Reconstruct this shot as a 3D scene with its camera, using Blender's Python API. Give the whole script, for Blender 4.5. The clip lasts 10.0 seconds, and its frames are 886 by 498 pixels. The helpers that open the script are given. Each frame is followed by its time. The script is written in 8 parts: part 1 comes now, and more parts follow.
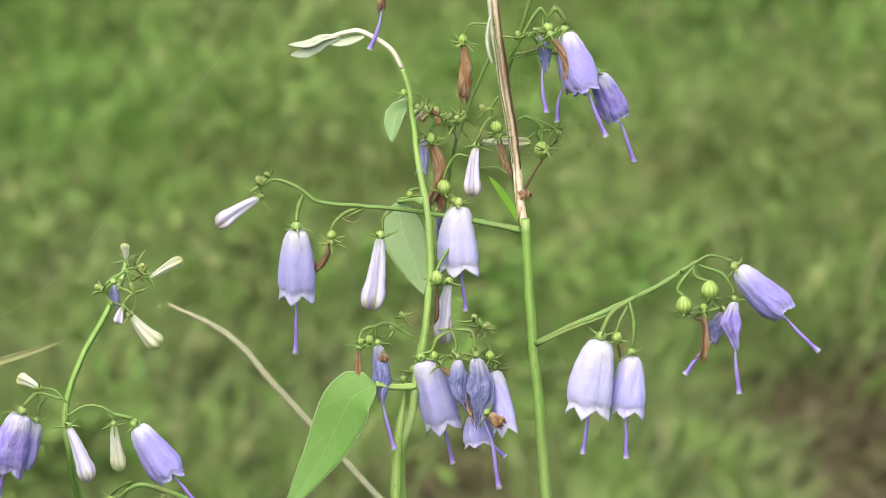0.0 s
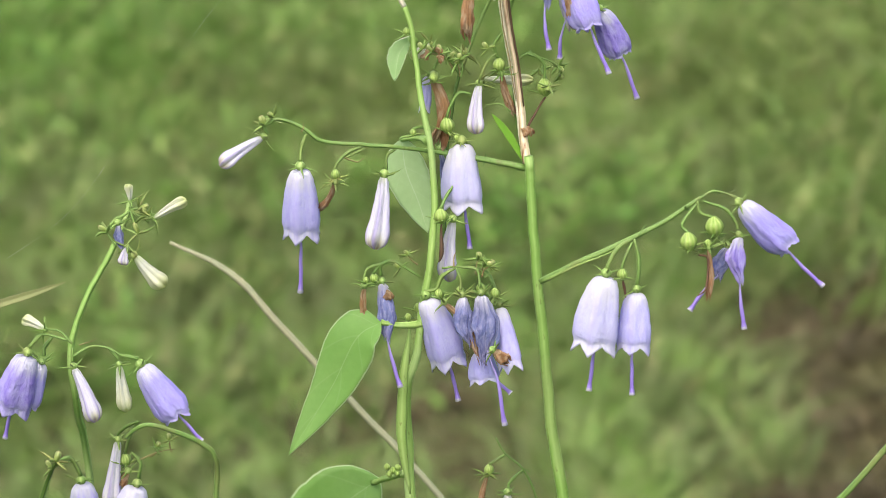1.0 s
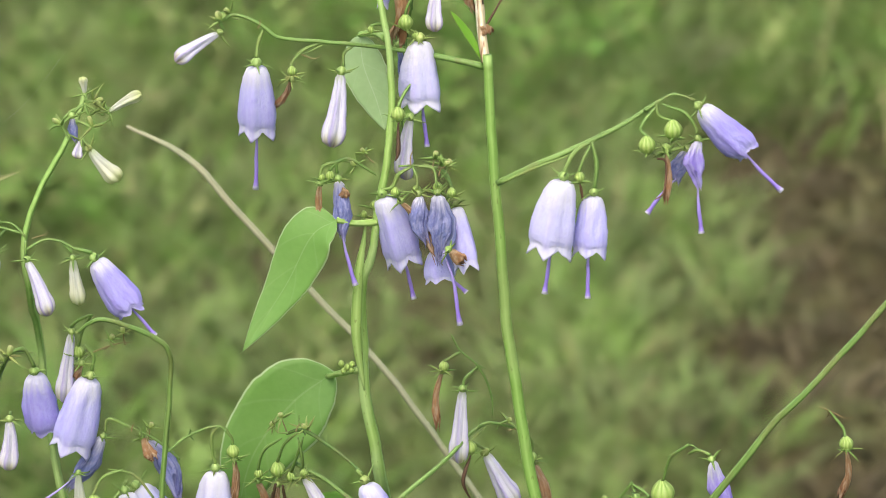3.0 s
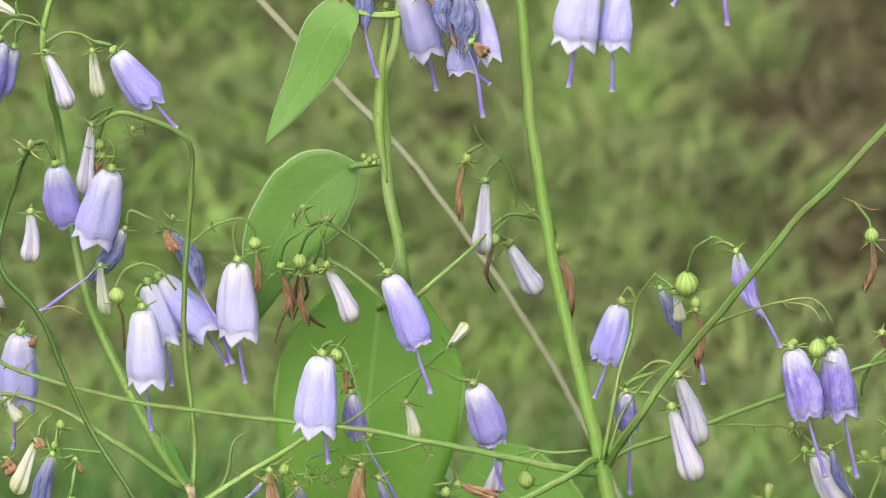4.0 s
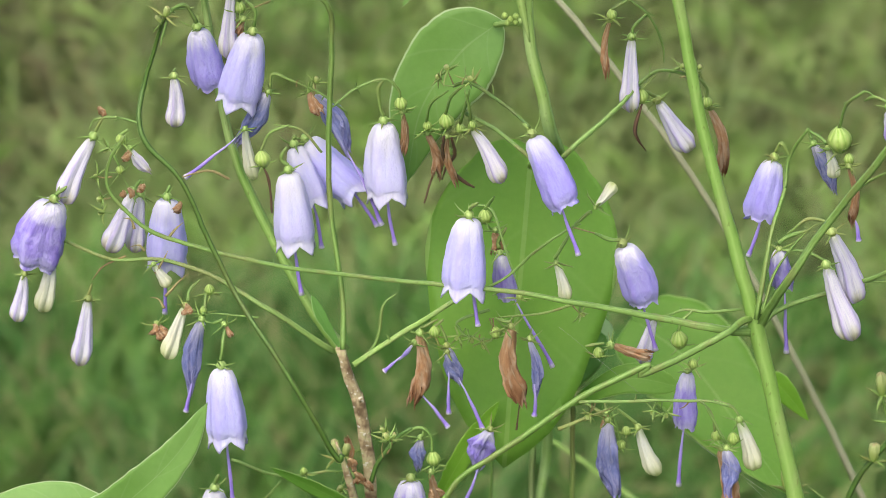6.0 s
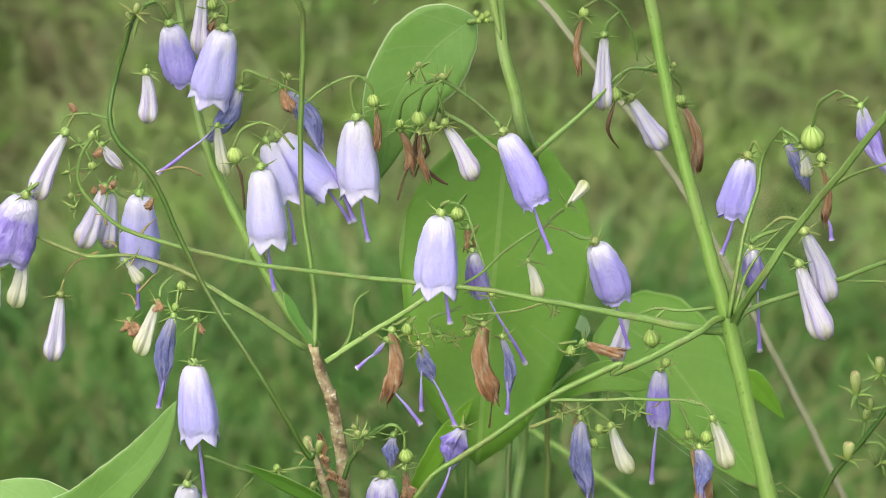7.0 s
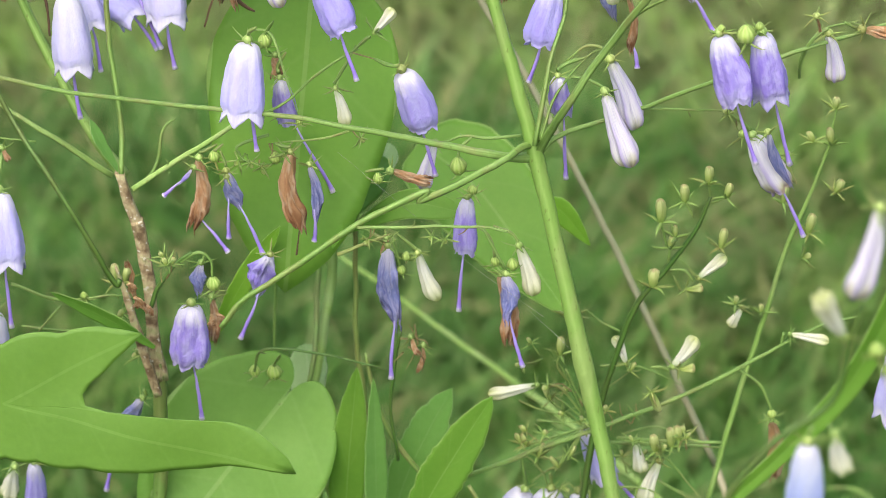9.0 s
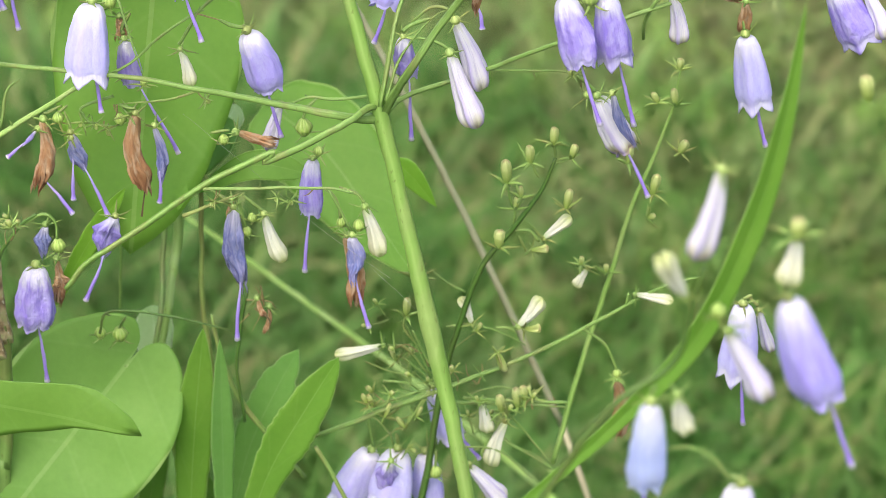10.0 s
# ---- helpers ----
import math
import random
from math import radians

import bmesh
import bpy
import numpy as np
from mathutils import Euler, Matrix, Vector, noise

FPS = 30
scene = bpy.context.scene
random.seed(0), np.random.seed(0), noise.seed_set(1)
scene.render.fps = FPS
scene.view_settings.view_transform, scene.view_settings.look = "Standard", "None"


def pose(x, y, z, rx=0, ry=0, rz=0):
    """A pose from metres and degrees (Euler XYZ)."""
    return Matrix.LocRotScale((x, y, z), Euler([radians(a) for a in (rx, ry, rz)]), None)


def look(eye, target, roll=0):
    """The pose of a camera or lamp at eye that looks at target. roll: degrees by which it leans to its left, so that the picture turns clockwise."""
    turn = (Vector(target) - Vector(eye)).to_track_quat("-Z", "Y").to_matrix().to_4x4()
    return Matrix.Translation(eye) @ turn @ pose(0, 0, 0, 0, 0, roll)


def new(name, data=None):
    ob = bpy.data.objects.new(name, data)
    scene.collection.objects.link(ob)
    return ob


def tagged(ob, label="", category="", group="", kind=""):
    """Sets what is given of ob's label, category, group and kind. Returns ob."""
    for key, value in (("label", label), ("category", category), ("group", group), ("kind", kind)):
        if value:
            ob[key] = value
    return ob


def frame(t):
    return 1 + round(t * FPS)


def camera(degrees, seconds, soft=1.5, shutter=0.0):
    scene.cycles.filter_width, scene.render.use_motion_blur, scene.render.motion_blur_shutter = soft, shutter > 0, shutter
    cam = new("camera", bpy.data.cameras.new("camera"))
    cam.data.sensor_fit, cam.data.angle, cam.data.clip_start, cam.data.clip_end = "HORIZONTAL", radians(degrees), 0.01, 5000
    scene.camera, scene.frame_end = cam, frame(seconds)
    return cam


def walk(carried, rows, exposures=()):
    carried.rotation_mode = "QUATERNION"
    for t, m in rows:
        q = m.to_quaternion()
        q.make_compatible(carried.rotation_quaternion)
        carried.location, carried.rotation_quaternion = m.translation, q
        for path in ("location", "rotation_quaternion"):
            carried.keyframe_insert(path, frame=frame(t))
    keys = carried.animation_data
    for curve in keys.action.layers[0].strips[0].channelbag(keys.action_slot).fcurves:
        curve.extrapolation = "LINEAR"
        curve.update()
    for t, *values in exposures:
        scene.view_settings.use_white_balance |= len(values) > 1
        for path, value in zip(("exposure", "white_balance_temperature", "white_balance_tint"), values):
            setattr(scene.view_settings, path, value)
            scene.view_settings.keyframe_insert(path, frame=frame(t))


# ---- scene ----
PATH = [
    (0, (0.0798, -0.6123, 0.9790), (0.05884, 0.36829, 0.78399), 0.70),
    (0.5, (0.0763, -0.6118, 0.9776), (0.05636, 0.36690, 0.77346), 0.45),
    (1, (0.0755, -0.6123, 0.9825), (0.06037, 0.36320, 0.76282), 0.23),
    (1.5, (0.0777, -0.6103, 0.9907), (0.05461, 0.36096, 0.75366), 0.92),
    (2, (0.0787, -0.6097, 0.9863), (0.06001, 0.36048, 0.74474), 0.56),
    (2.2, (0.0788, -0.6091, 0.9887), (0.06344, 0.35908, 0.73903), 0.98),
    (3.3, (0.0776, -0.6016, 1.0020), (0.07436, 0.35018, 0.69508), 1.02),
    (3.5, (0.0794, -0.6000, 1.0050), (0.07246, 0.34225, 0.67008), 1.00),
    (4, (0.0763, -0.5971, 1.0044), (0.06796, 0.33892, 0.65241), 0.84),
    (4.5, (0.0796, -0.5944, 1.0056), (0.05344, 0.33569, 0.63925), 0.38),
    (5, (0.0924, -0.5898, 1.0080), (0.02991, 0.33037, 0.62144), -0.68),
    (5.5, (0.0972, -0.5853, 1.0119), (0.01645, 0.32936, 0.61581), -1.43),
    (5.7, (0.0975, -0.5839, 1.0120), (0.01243, 0.32734, 0.60902), -1.73),
    (6.8, (0.1076, -0.5786, 1.0161), (0.00835, 0.32438, 0.59816), -2.03),
    (7, (0.1086, -0.5780, 1.0158), (0.01196, 0.32540, 0.59804), -1.97),
    (7.5, (0.1101, -0.5773, 1.0159), (0.02823, 0.32337, 0.58923), -1.44),
    (8, (0.1132, -0.5765, 1.0154), (0.04524, 0.31715, 0.57191), -1.19),
    (8.5, (0.1114, -0.5777, 1.0151), (0.05794, 0.31092, 0.55945), -0.70),
    (9, (0.1126, -0.5788, 1.0145), (0.07153, 0.30517, 0.54882), -0.41),
    (9.5, (0.1126, -0.5795, 1.0147), (0.09840, 0.30092, 0.54070), 0.47),
    (10, (0.1137, -0.5790, 1.0151), (0.12000, 0.29986, 0.53814), 0.90),
]
cam = camera(16, 10.0, soft=0.6)
cam.data.dof.use_dof = True
cam.data.dof.focus_distance = 0.635
cam.data.dof.aperture_fstop = 29
walk(cam, [(t, look(eye, target, roll)) for t, eye, target, roll in PATH], [(0, 0.79), (2.2, 0.80), (3.5, 0.76), (5.5, 0.75), (8.5, 0.84), (10, 1.01)])

# ---- light: an overcast sky with a wide, weak sun high on the camera's side ----
world = bpy.data.worlds.new("sky")
scene.world = world
world.use_nodes = True
sky = world.node_tree.nodes.new("ShaderNodeTexSky")
sky.sky_type, sky.sun_disc = "NISHITA", False
sky.sun_elevation, sky.sun_rotation = radians(58), radians(200)
sky.air_density, sky.dust_density, sky.ozone_density = 1.0, 6.0, 0.6
back = world.node_tree.nodes["Background"]
world.node_tree.links.new(sky.outputs[0], back.inputs[0])
back.inputs[1].default_value = 0.15
sun = new("sun", bpy.data.lights.new("sun", "SUN"))
sun.data.energy, sun.data.angle, sun.data.color = 1.3, radians(80), (1.0, 0.97, 0.92)
sun.matrix_world = look((-0.5, -1.6, 2.8), (0, 0, 0))


# ---- materials ----
def shader(name):
    m = bpy.data.materials.new(name)
    m.use_nodes = True
    nt = m.node_tree
    return m, nt, nt.nodes["Principled BSDF"], nt.nodes["Material Output"]


def node(nt, kind, **inputs):
    n = nt.nodes.new(kind)
    for key, value in inputs.items():
        n.inputs[key.replace("_", " ")].default_value = value
    return n


def ramp(nt, fac, stops):
    n = nt.nodes.new("ShaderNodeValToRGB")
    e = n.color_ramp.elements
    while len(e) < len(stops):
        e.new(0.5)
    for k, (at, c) in enumerate(stops):
        e[k].position, e[k].color = at, (*c, 1)
    nt.links.new(fac, n.inputs[0])
    return n.outputs[0]


def mix(nt, fac, a, b, kind="MIX"):
    n = nt.nodes.new("ShaderNodeMix")
    n.data_type, n.blend_type = "RGBA", kind
    for sock, value in ((n.inputs[0], fac), (n.inputs[6], a), (n.inputs[7], b)):
        if hasattr(value, "links") or hasattr(value, "is_linked"):
            nt.links.new(value, sock)
        else:
            sock.default_value = value if isinstance(value, (int, float)) else (*value, 1)
    return n.outputs[2]


def math_node(nt, op, a, b=0.0):
    n = nt.nodes.new("ShaderNodeMath")
    n.operation = op
    for sock, value in ((n.inputs[0], a), (n.inputs[1], b)):
        if isinstance(value, (int, float)):
            sock.default_value = value
        else:
            nt.links.new(value, sock)
    return n.outputs[0]


def noise_of(nt, scale, detail=3.0, stretch=None, coords="Object"):
    c = nt.nodes.new("ShaderNodeTexCoord")
    n = node(nt, "ShaderNodeTexNoise", Scale=scale, Detail=detail)
    src = c.outputs[coords]
    if stretch:
        mp = nt.nodes.new("ShaderNodeMapping")
        mp.inputs["Scale"].default_value = stretch
        nt.links.new(src, mp.inputs[0])
        src = mp.outputs[0]
    nt.links.new(src, n.inputs["Vector"])
    return n.outputs[0]


def finish(nt, bsdf, out, colour, rough, thin=0.0, bump=None, depth=0.0002, spec=0.4):
    nt.links.new(colour, bsdf.inputs["Base Color"])
    bsdf.inputs["Roughness"].default_value = rough
    bsdf.inputs["Specular IOR Level"].default_value = spec
    if bump is not None:
        b = node(nt, "ShaderNodeBump", Strength=0.6, Distance=depth)
        nt.links.new(bump, b.inputs["Height"])
        nt.links.new(b.outputs[0], bsdf.inputs["Normal"])
    if thin:
        tr = nt.nodes.new("ShaderNodeBsdfTranslucent")
        nt.links.new(colour, tr.inputs[0])
        mx = nt.nodes.new("ShaderNodeMixShader")
        mx.inputs[0].default_value = thin
        nt.links.new(bsdf.outputs[0], mx.inputs[1])
        nt.links.new(tr.outputs[0], mx.inputs[2])
        nt.links.new(mx.outputs[0], out.inputs[0])


def uv_of(nt):
    """The sheet coordinates of a petal or leaf: across or round, and along from its base."""
    u = nt.nodes.new("ShaderNodeUVMap")
    u.uv_map = "sheet"
    s = nt.nodes.new("ShaderNodeSeparateXYZ")
    nt.links.new(u.outputs[0], s.inputs[0])
    return s.outputs[0], s.outputs[1]


def chance(nt):
    return nt.nodes.new("ShaderNodeObjectInfo").outputs["Random"]


def sheet_noise(nt, across, along, detail=3.0):
    """Noise that runs lengthwise on a petal."""
    u = nt.nodes.new("ShaderNodeUVMap")
    u.uv_map = "sheet"
    mp = nt.nodes.new("ShaderNodeMapping")
    mp.inputs["Scale"].default_value = (across, along, 1)
    nt.links.new(u.outputs[0], mp.inputs[0])
    add = nt.nodes.new("ShaderNodeVectorMath")
    nt.links.new(mp.outputs[0], add.inputs[0])
    nt.links.new(math_node(nt, "MULTIPLY", chance(nt), 40.0), add.inputs[1])
    n = node(nt, "ShaderNodeTexNoise", Scale=1.0, Detail=detail)
    nt.links.new(add.outputs[0], n.inputs["Vector"])
    return n.outputs[0]


def petal(name, stops, vein, vein_amount, thin=0.3, rough=0.62, blotch=None, blotch_amount=0.0, mottle=0.42, tone=(0.50, 0.43, 0.82), streaky=(26, 7), spec=0.3, relief=0.00045, band=11.0):
    """A petal: colour along its length, fine lengthwise veins, five darker folds, papery crinkles, soft mottling and blotches."""
    m, nt, bsdf, out = shader(name)
    u, v = uv_of(nt)
    fine, wide, crinkle = sheet_noise(nt, 80, 3.5), sheet_noise(nt, 16, 2.2), sheet_noise(nt, 34, 14, 4.0)
    along = math_node(nt, "ADD", v, math_node(nt, "MULTIPLY", math_node(nt, "SUBTRACT", wide, 0.5), 0.34))
    col = ramp(nt, along, stops)
    amount = math_node(nt, "MULTIPLY", math_node(nt, "MINIMUM", math_node(nt, "MULTIPLY", v, 2.2), 1.0), mottle)
    col = mix(nt, math_node(nt, "MULTIPLY", ramp(nt, wide, [(0.42, (0, 0, 0)), (0.68, (1, 1, 1))]), amount), col, tone)
    col = mix(nt, math_node(nt, "MULTIPLY", ramp(nt, crinkle, [(0.50, (0, 0, 0)), (0.66, (1, 1, 1))]), math_node(nt, "MULTIPLY", amount, 0.55)), col, tone)
    lines = ramp(nt, fine, [(0.50, (0, 0, 0)), (0.68, (1, 1, 1))])
    col = mix(nt, math_node(nt, "MULTIPLY", lines, vein_amount * 0.8), col, vein)
    fold = math_node(nt, "POWER", math_node(nt, "ABSOLUTE", math_node(nt, "SINE", math_node(nt, "MULTIPLY", u, math.pi * 5))), band)
    col = mix(nt, math_node(nt, "MULTIPLY", math_node(nt, "MULTIPLY", fold, math_node(nt, "SQRT", v)), vein_amount * 1.6), col, vein)
    if blotch:
        b = ramp(nt, sheet_noise(nt, streaky[0], streaky[1], 5.0), [(0.46, (0, 0, 0)), (0.62, (1, 1, 1))])
        col = mix(nt, math_node(nt, "MULTIPLY", b, blotch_amount), col, blotch)
    tint = ramp(nt, chance(nt), [(0.0, (0.90, 0.91, 0.98)), (1.0, (0.98, 0.98, 1.0))])
    col = mix(nt, 1.0, col, tint, "MULTIPLY")
    height = math_node(nt, "ADD", math_node(nt, "MULTIPLY", fine, 0.22), math_node(nt, "ADD", math_node(nt, "MULTIPLY", wide, 1.2), math_node(nt, "MULTIPLY", crinkle, 0.8)))
    finish(nt, bsdf, out, col, rough, thin, height, relief, spec)
    return m


WHITE = (0.74, 0.74, 0.78)
MAT = {}
MAT["bell"] = petal("lilac_petal", [(0.0, WHITE), (0.14, (0.73, 0.73, 0.83)), (0.34, (0.64, 0.64, 0.92)), (0.78, (0.60, 0.60, 0.92)), (0.94, (0.68, 0.68, 0.91)), (1.0, (0.82, 0.82, 0.90))], (0.44, 0.37, 0.82), 0.20, mottle=0.5, tone=(0.46, 0.42, 0.87))
MAT["pale"] = petal("pale_petal", [(0.0, WHITE), (0.2, (0.73, 0.73, 0.83)), (0.5, (0.68, 0.69, 0.91)), (0.88, (0.67, 0.67, 0.91)), (1.0, (0.82, 0.82, 0.90))], (0.54, 0.49, 0.86), 0.17, mottle=0.32, tone=(0.55, 0.50, 0.86))
MAT["deep"] = petal("violet_petal", [(0.0, WHITE), (0.17, (0.73, 0.73, 0.83)), (0.30, (0.47, 0.40, 0.84)), (0.75, (0.45, 0.38, 0.84)), (1.0, (0.72, 0.70, 0.90))], (0.20, 0.13, 0.60), 0.38, blotch=(0.68, 0.66, 0.92), blotch_amount=0.4, mottle=0.5, tone=(0.30, 0.22, 0.75), streaky=(13, 4), relief=0.0008)
MAT["dusk"] = petal("dusky_lilac_petal", [(0.0, WHITE), (0.12, (0.73, 0.73, 0.83)), (0.30, (0.56, 0.54, 0.90)), (0.75, (0.47, 0.44, 0.87)), (1.0, (0.64, 0.62, 0.90))], (0.36, 0.28, 0.78), 0.24, mottle=0.55, tone=(0.38, 0.32, 0.82), relief=0.0007)
MAT["blue"] = petal("wilted_blue_petal", [(0.0, (0.72, 0.72, 0.76)), (0.14, (0.54, 0.54, 0.68)), (0.28, (0.29, 0.32, 0.58)), (0.7, (0.22, 0.26, 0.53)), (1.0, (0.36, 0.34, 0.58))], (0.10, 0.11, 0.30), 0.5, 0.2, 0.7, (0.46, 0.46, 0.66), 0.55, 0.35, (0.13, 0.16, 0.44), relief=0.0013)
MAT["brown"] = petal("dry_brown_petal", [(0.0, (0.42, 0.28, 0.13)), (0.25, (0.64, 0.40, 0.20)), (0.75, (0.62, 0.36, 0.17)), (1.0, (0.26, 0.12, 0.055))], (0.28, 0.13, 0.06), 0.3, 0.4, 0.65, (0.74, 0.58, 0.38), 0.7, 0.5, (0.34, 0.16, 0.07), (9, 4), relief=0.0012)
MAT["bud"] = petal("bud_petal", [(0.0, (0.56, 0.60, 0.45)), (0.10, (0.84, 0.84, 0.84)), (0.55, (0.84, 0.83, 0.87)), (0.78, (0.84, 0.84, 0.80)), (0.90, (0.64, 0.63, 0.40)), (1.0, (0.36, 0.29, 0.14))], (0.40, 0.33, 0.64), 0.5, mottle=0.2, tone=(0.66, 0.60, 0.84), band=8.0)
MAT["faded"] = petal("faded_blue_petal", [(0.0, WHITE), (0.25, (0.72, 0.78, 0.91)), (0.6, (0.50, 0.60, 0.88)), (1.0, (0.60, 0.68, 0.90))], (0.38, 0.46, 0.84), 0.15, tone=(0.42, 0.50, 0.86))
MAT["cream"] = petal("cream_bud_petal", [(0.0, (0.55, 0.65, 0.36)), (0.25, (0.78, 0.80, 0.68)), (0.7, (0.78, 0.80, 0.58)), (1.0, (0.50, 0.58, 0.18))], (0.58, 0.60, 0.36), 0.3, mottle=0.15, tone=(0.56, 0.56, 0.44))
MAT["young"] = petal("young_bud_skin", [(0.0, (0.30, 0.46, 0.09)), (0.4, (0.44, 0.56, 0.16)), (0.88, (0.58, 0.65, 0.27)), (1.0, (0.48, 0.38, 0.20))], (0.25, 0.36, 0.06), 0.3, mottle=0.1, tone=(0.3, 0.38, 0.08))


def style_material():
    m, nt, bsdf, out = shader("violet_style")
    _, v = uv_of(nt)
    col = ramp(nt, v, [(0.0, (0.52, 0.47, 0.82)), (0.5, (0.36, 0.28, 0.72)), (0.88, (0.27, 0.18, 0.64)), (0.945, (0.34, 0.26, 0.68)), (0.975, (0.74, 0.70, 0.86))])
    finish(nt, bsdf, out, col, 0.45, 0.12)
    return m


def green_material(name, low, high, dry=None, dry_amount=0.0, thin=0.08, rough=0.5, streak=(1, 1, 0.08), stain=(190, 0.25)):
    """Stems, sepals and capsules: two scales of variation, pale lengthwise streaks, painted groove shade, and dry
    stains where given.
    """
    m, nt, bsdf, out = shader(name)
    a = noise_of(nt, 60, 3)
    b = noise_of(nt, 900, 3, streak)
    col = mix(nt, ramp(nt, a, [(0.3, (0, 0, 0)), (0.7, (1, 1, 1))]), low, high)
    col = mix(nt, math_node(nt, "MULTIPLY", b, 0.5), col, (high[0] * 1.35, high[1] * 1.25, high[2] * 1.3))
    u, _ = uv_of(nt)
    line = math_node(nt, "POWER", math_node(nt, "ABSOLUTE", math_node(nt, "SINE", math_node(nt, "MULTIPLY", u, math.pi * 4))), 8.0)
    col = mix(nt, math_node(nt, "MULTIPLY", line, 0.45), col, (high[0] * 1.7, high[1] * 1.5, high[2] * 1.9))
    # Dark lengthwise lines: shade of grooves put into the colour for a ridged look.
    groove_shade = math_node(nt, "POWER", math_node(nt, "ABSOLUTE", math_node(nt, "COSINE", math_node(nt, "MULTIPLY", u, math.pi * 4))), 14.0)
    col = mix(nt, math_node(nt, "MULTIPLY", groove_shade, 0.4), col, (low[0] * 0.55, low[1] * 0.6, low[2] * 0.5))
    if dry:
        d = ramp(nt, noise_of(nt, stain[0], 5, (1, 1, stain[1])), [(0.5, (0, 0, 0)), (0.62, (1, 1, 1))])
        col = mix(nt, math_node(nt, "MULTIPLY", d, dry_amount), col, dry)
    speck = ramp(nt, noise_of(nt, 1500, 3, (1, 1, 0.35)), [(0.64, (0, 0, 0)), (0.71, (1, 1, 1))])
    col = mix(nt, math_node(nt, "MULTIPLY", speck, 0.45), col, (low[0] * 0.55 + 0.03, low[1] * 0.42, low[2] * 0.5))
    tint = ramp(nt, chance(nt), [(0.0, (0.86, 0.90, 0.8)), (0.6, (1.0, 1.0, 1.0)), (1.0, (1.16, 1.0, 1.0))])
    col = mix(nt, 1.0, col, tint, "MULTIPLY")
    finish(nt, bsdf, out, col, rough, thin, math_node(nt, "ADD", b, noise_of(nt, 420, 4)), 0.0005)
    return m


MAT["style"] = style_material()
MAT["stem"] = green_material("pale_green_stem", (0.17, 0.33, 0.06), (0.24, 0.41, 0.10), (0.38, 0.42, 0.20), 0.3)
MAT["branch"] = green_material("green_branch", (0.115, 0.225, 0.045), (0.175, 0.30, 0.075), (0.22, 0.16, 0.08), 0.35)
MAT["dark"] = green_material("dark_green_stem", (0.036, 0.095, 0.015), (0.062, 0.145, 0.025), (0.10, 0.08, 0.03), 0.25, 0.0)
MAT["tan"] = green_material("dry_tan_stem", (0.42, 0.39, 0.22), (0.60, 0.56, 0.37), (0.20, 0.10, 0.04), 0.95, 0.0, 0.75, stain=(480, 0.05))


def bark_material():
    m, nt, bsdf, out = shader("brown_bark")
    big, grain, fleck = noise_of(nt, 380, 5), noise_of(nt, 1100, 4, (1, 1, 0.25)), noise_of(nt, 850, 2)
    col = ramp(nt, big, [(0.34, (0.13, 0.09, 0.045)), (0.47, (0.32, 0.25, 0.14)), (0.56, (0.44, 0.38, 0.22)), (0.68, (0.36, 0.38, 0.17))])
    col = mix(nt, math_node(nt, "MULTIPLY", ramp(nt, grain, [(0.5, (0, 0, 0)), (0.7, (1, 1, 1))]), 0.55), col, (0.09, 0.055, 0.03))
    col = mix(nt, math_node(nt, "MULTIPLY", ramp(nt, fleck, [(0.62, (0, 0, 0)), (0.68, (1, 1, 1))]), 0.7), col, (0.66, 0.63, 0.54))
    finish(nt, bsdf, out, col, 0.85, 0, math_node(nt, "ADD", grain, fleck), 0.0006)
    return m


MAT["bark"] = bark_material()
MAT["twig"] = green_material("dry_twig", (0.16, 0.13, 0.05), (0.25, 0.23, 0.09), (0.09, 0.05, 0.03), 0.6, 0.0, 0.7)
MAT["char"] = green_material("shrivelled_style", (0.04, 0.024, 0.013), (0.09, 0.052, 0.027), (0.20, 0.13, 0.07), 0.4, 0.0, 0.7)
MAT["straw"] = green_material("straw_stalk", (0.25, 0.28, 0.155), (0.32, 0.34, 0.21), (0.36, 0.315, 0.20), 0.3, 0.0, 0.7)
MAT["sepal"] = green_material("sepal_green", (0.19, 0.34, 0.07), (0.32, 0.47, 0.14), (0.20, 0.17, 0.06), 0.5, 0.2)


def capsule_material():
    m, nt, bsdf, out = shader("capsule_skin")
    u, v = uv_of(nt)
    wave = math_node(nt, "ABSOLUTE", math_node(nt, "SINE", math_node(nt, "MULTIPLY", u, math.pi * 10)))
    base = ramp(nt, noise_of(nt, 250, 3), [(0.3, (0.26, 0.42, 0.08)), (0.7, (0.38, 0.53, 0.13))])
    col = mix(nt, math_node(nt, "MULTIPLY", math_node(nt, "POWER", wave, 5.0), 0.5), base, (0.46, 0.55, 0.20))
    col = mix(nt, math_node(nt, "MULTIPLY", math_node(nt, "POWER", math_node(nt, "SUBTRACT", 1.0, wave), 4.0), 0.2), col, (0.13, 0.25, 0.035))
    finish(nt, bsdf, out, col, 0.45, 0.12, wave, 0.0004)
    return m


MAT["capsule"] = capsule_material()
MAT["vine"] = green_material("hairy_vine", (0.19, 0.36, 0.06), (0.30, 0.47, 0.13), (0.42, 0.54, 0.28), 0.3, 0.1, 0.7)
MAT["hoary"] = green_material("white_hairy_shoot", (0.46, 0.55, 0.34), (0.68, 0.74, 0.58), None, 0, 0.15, 0.85)


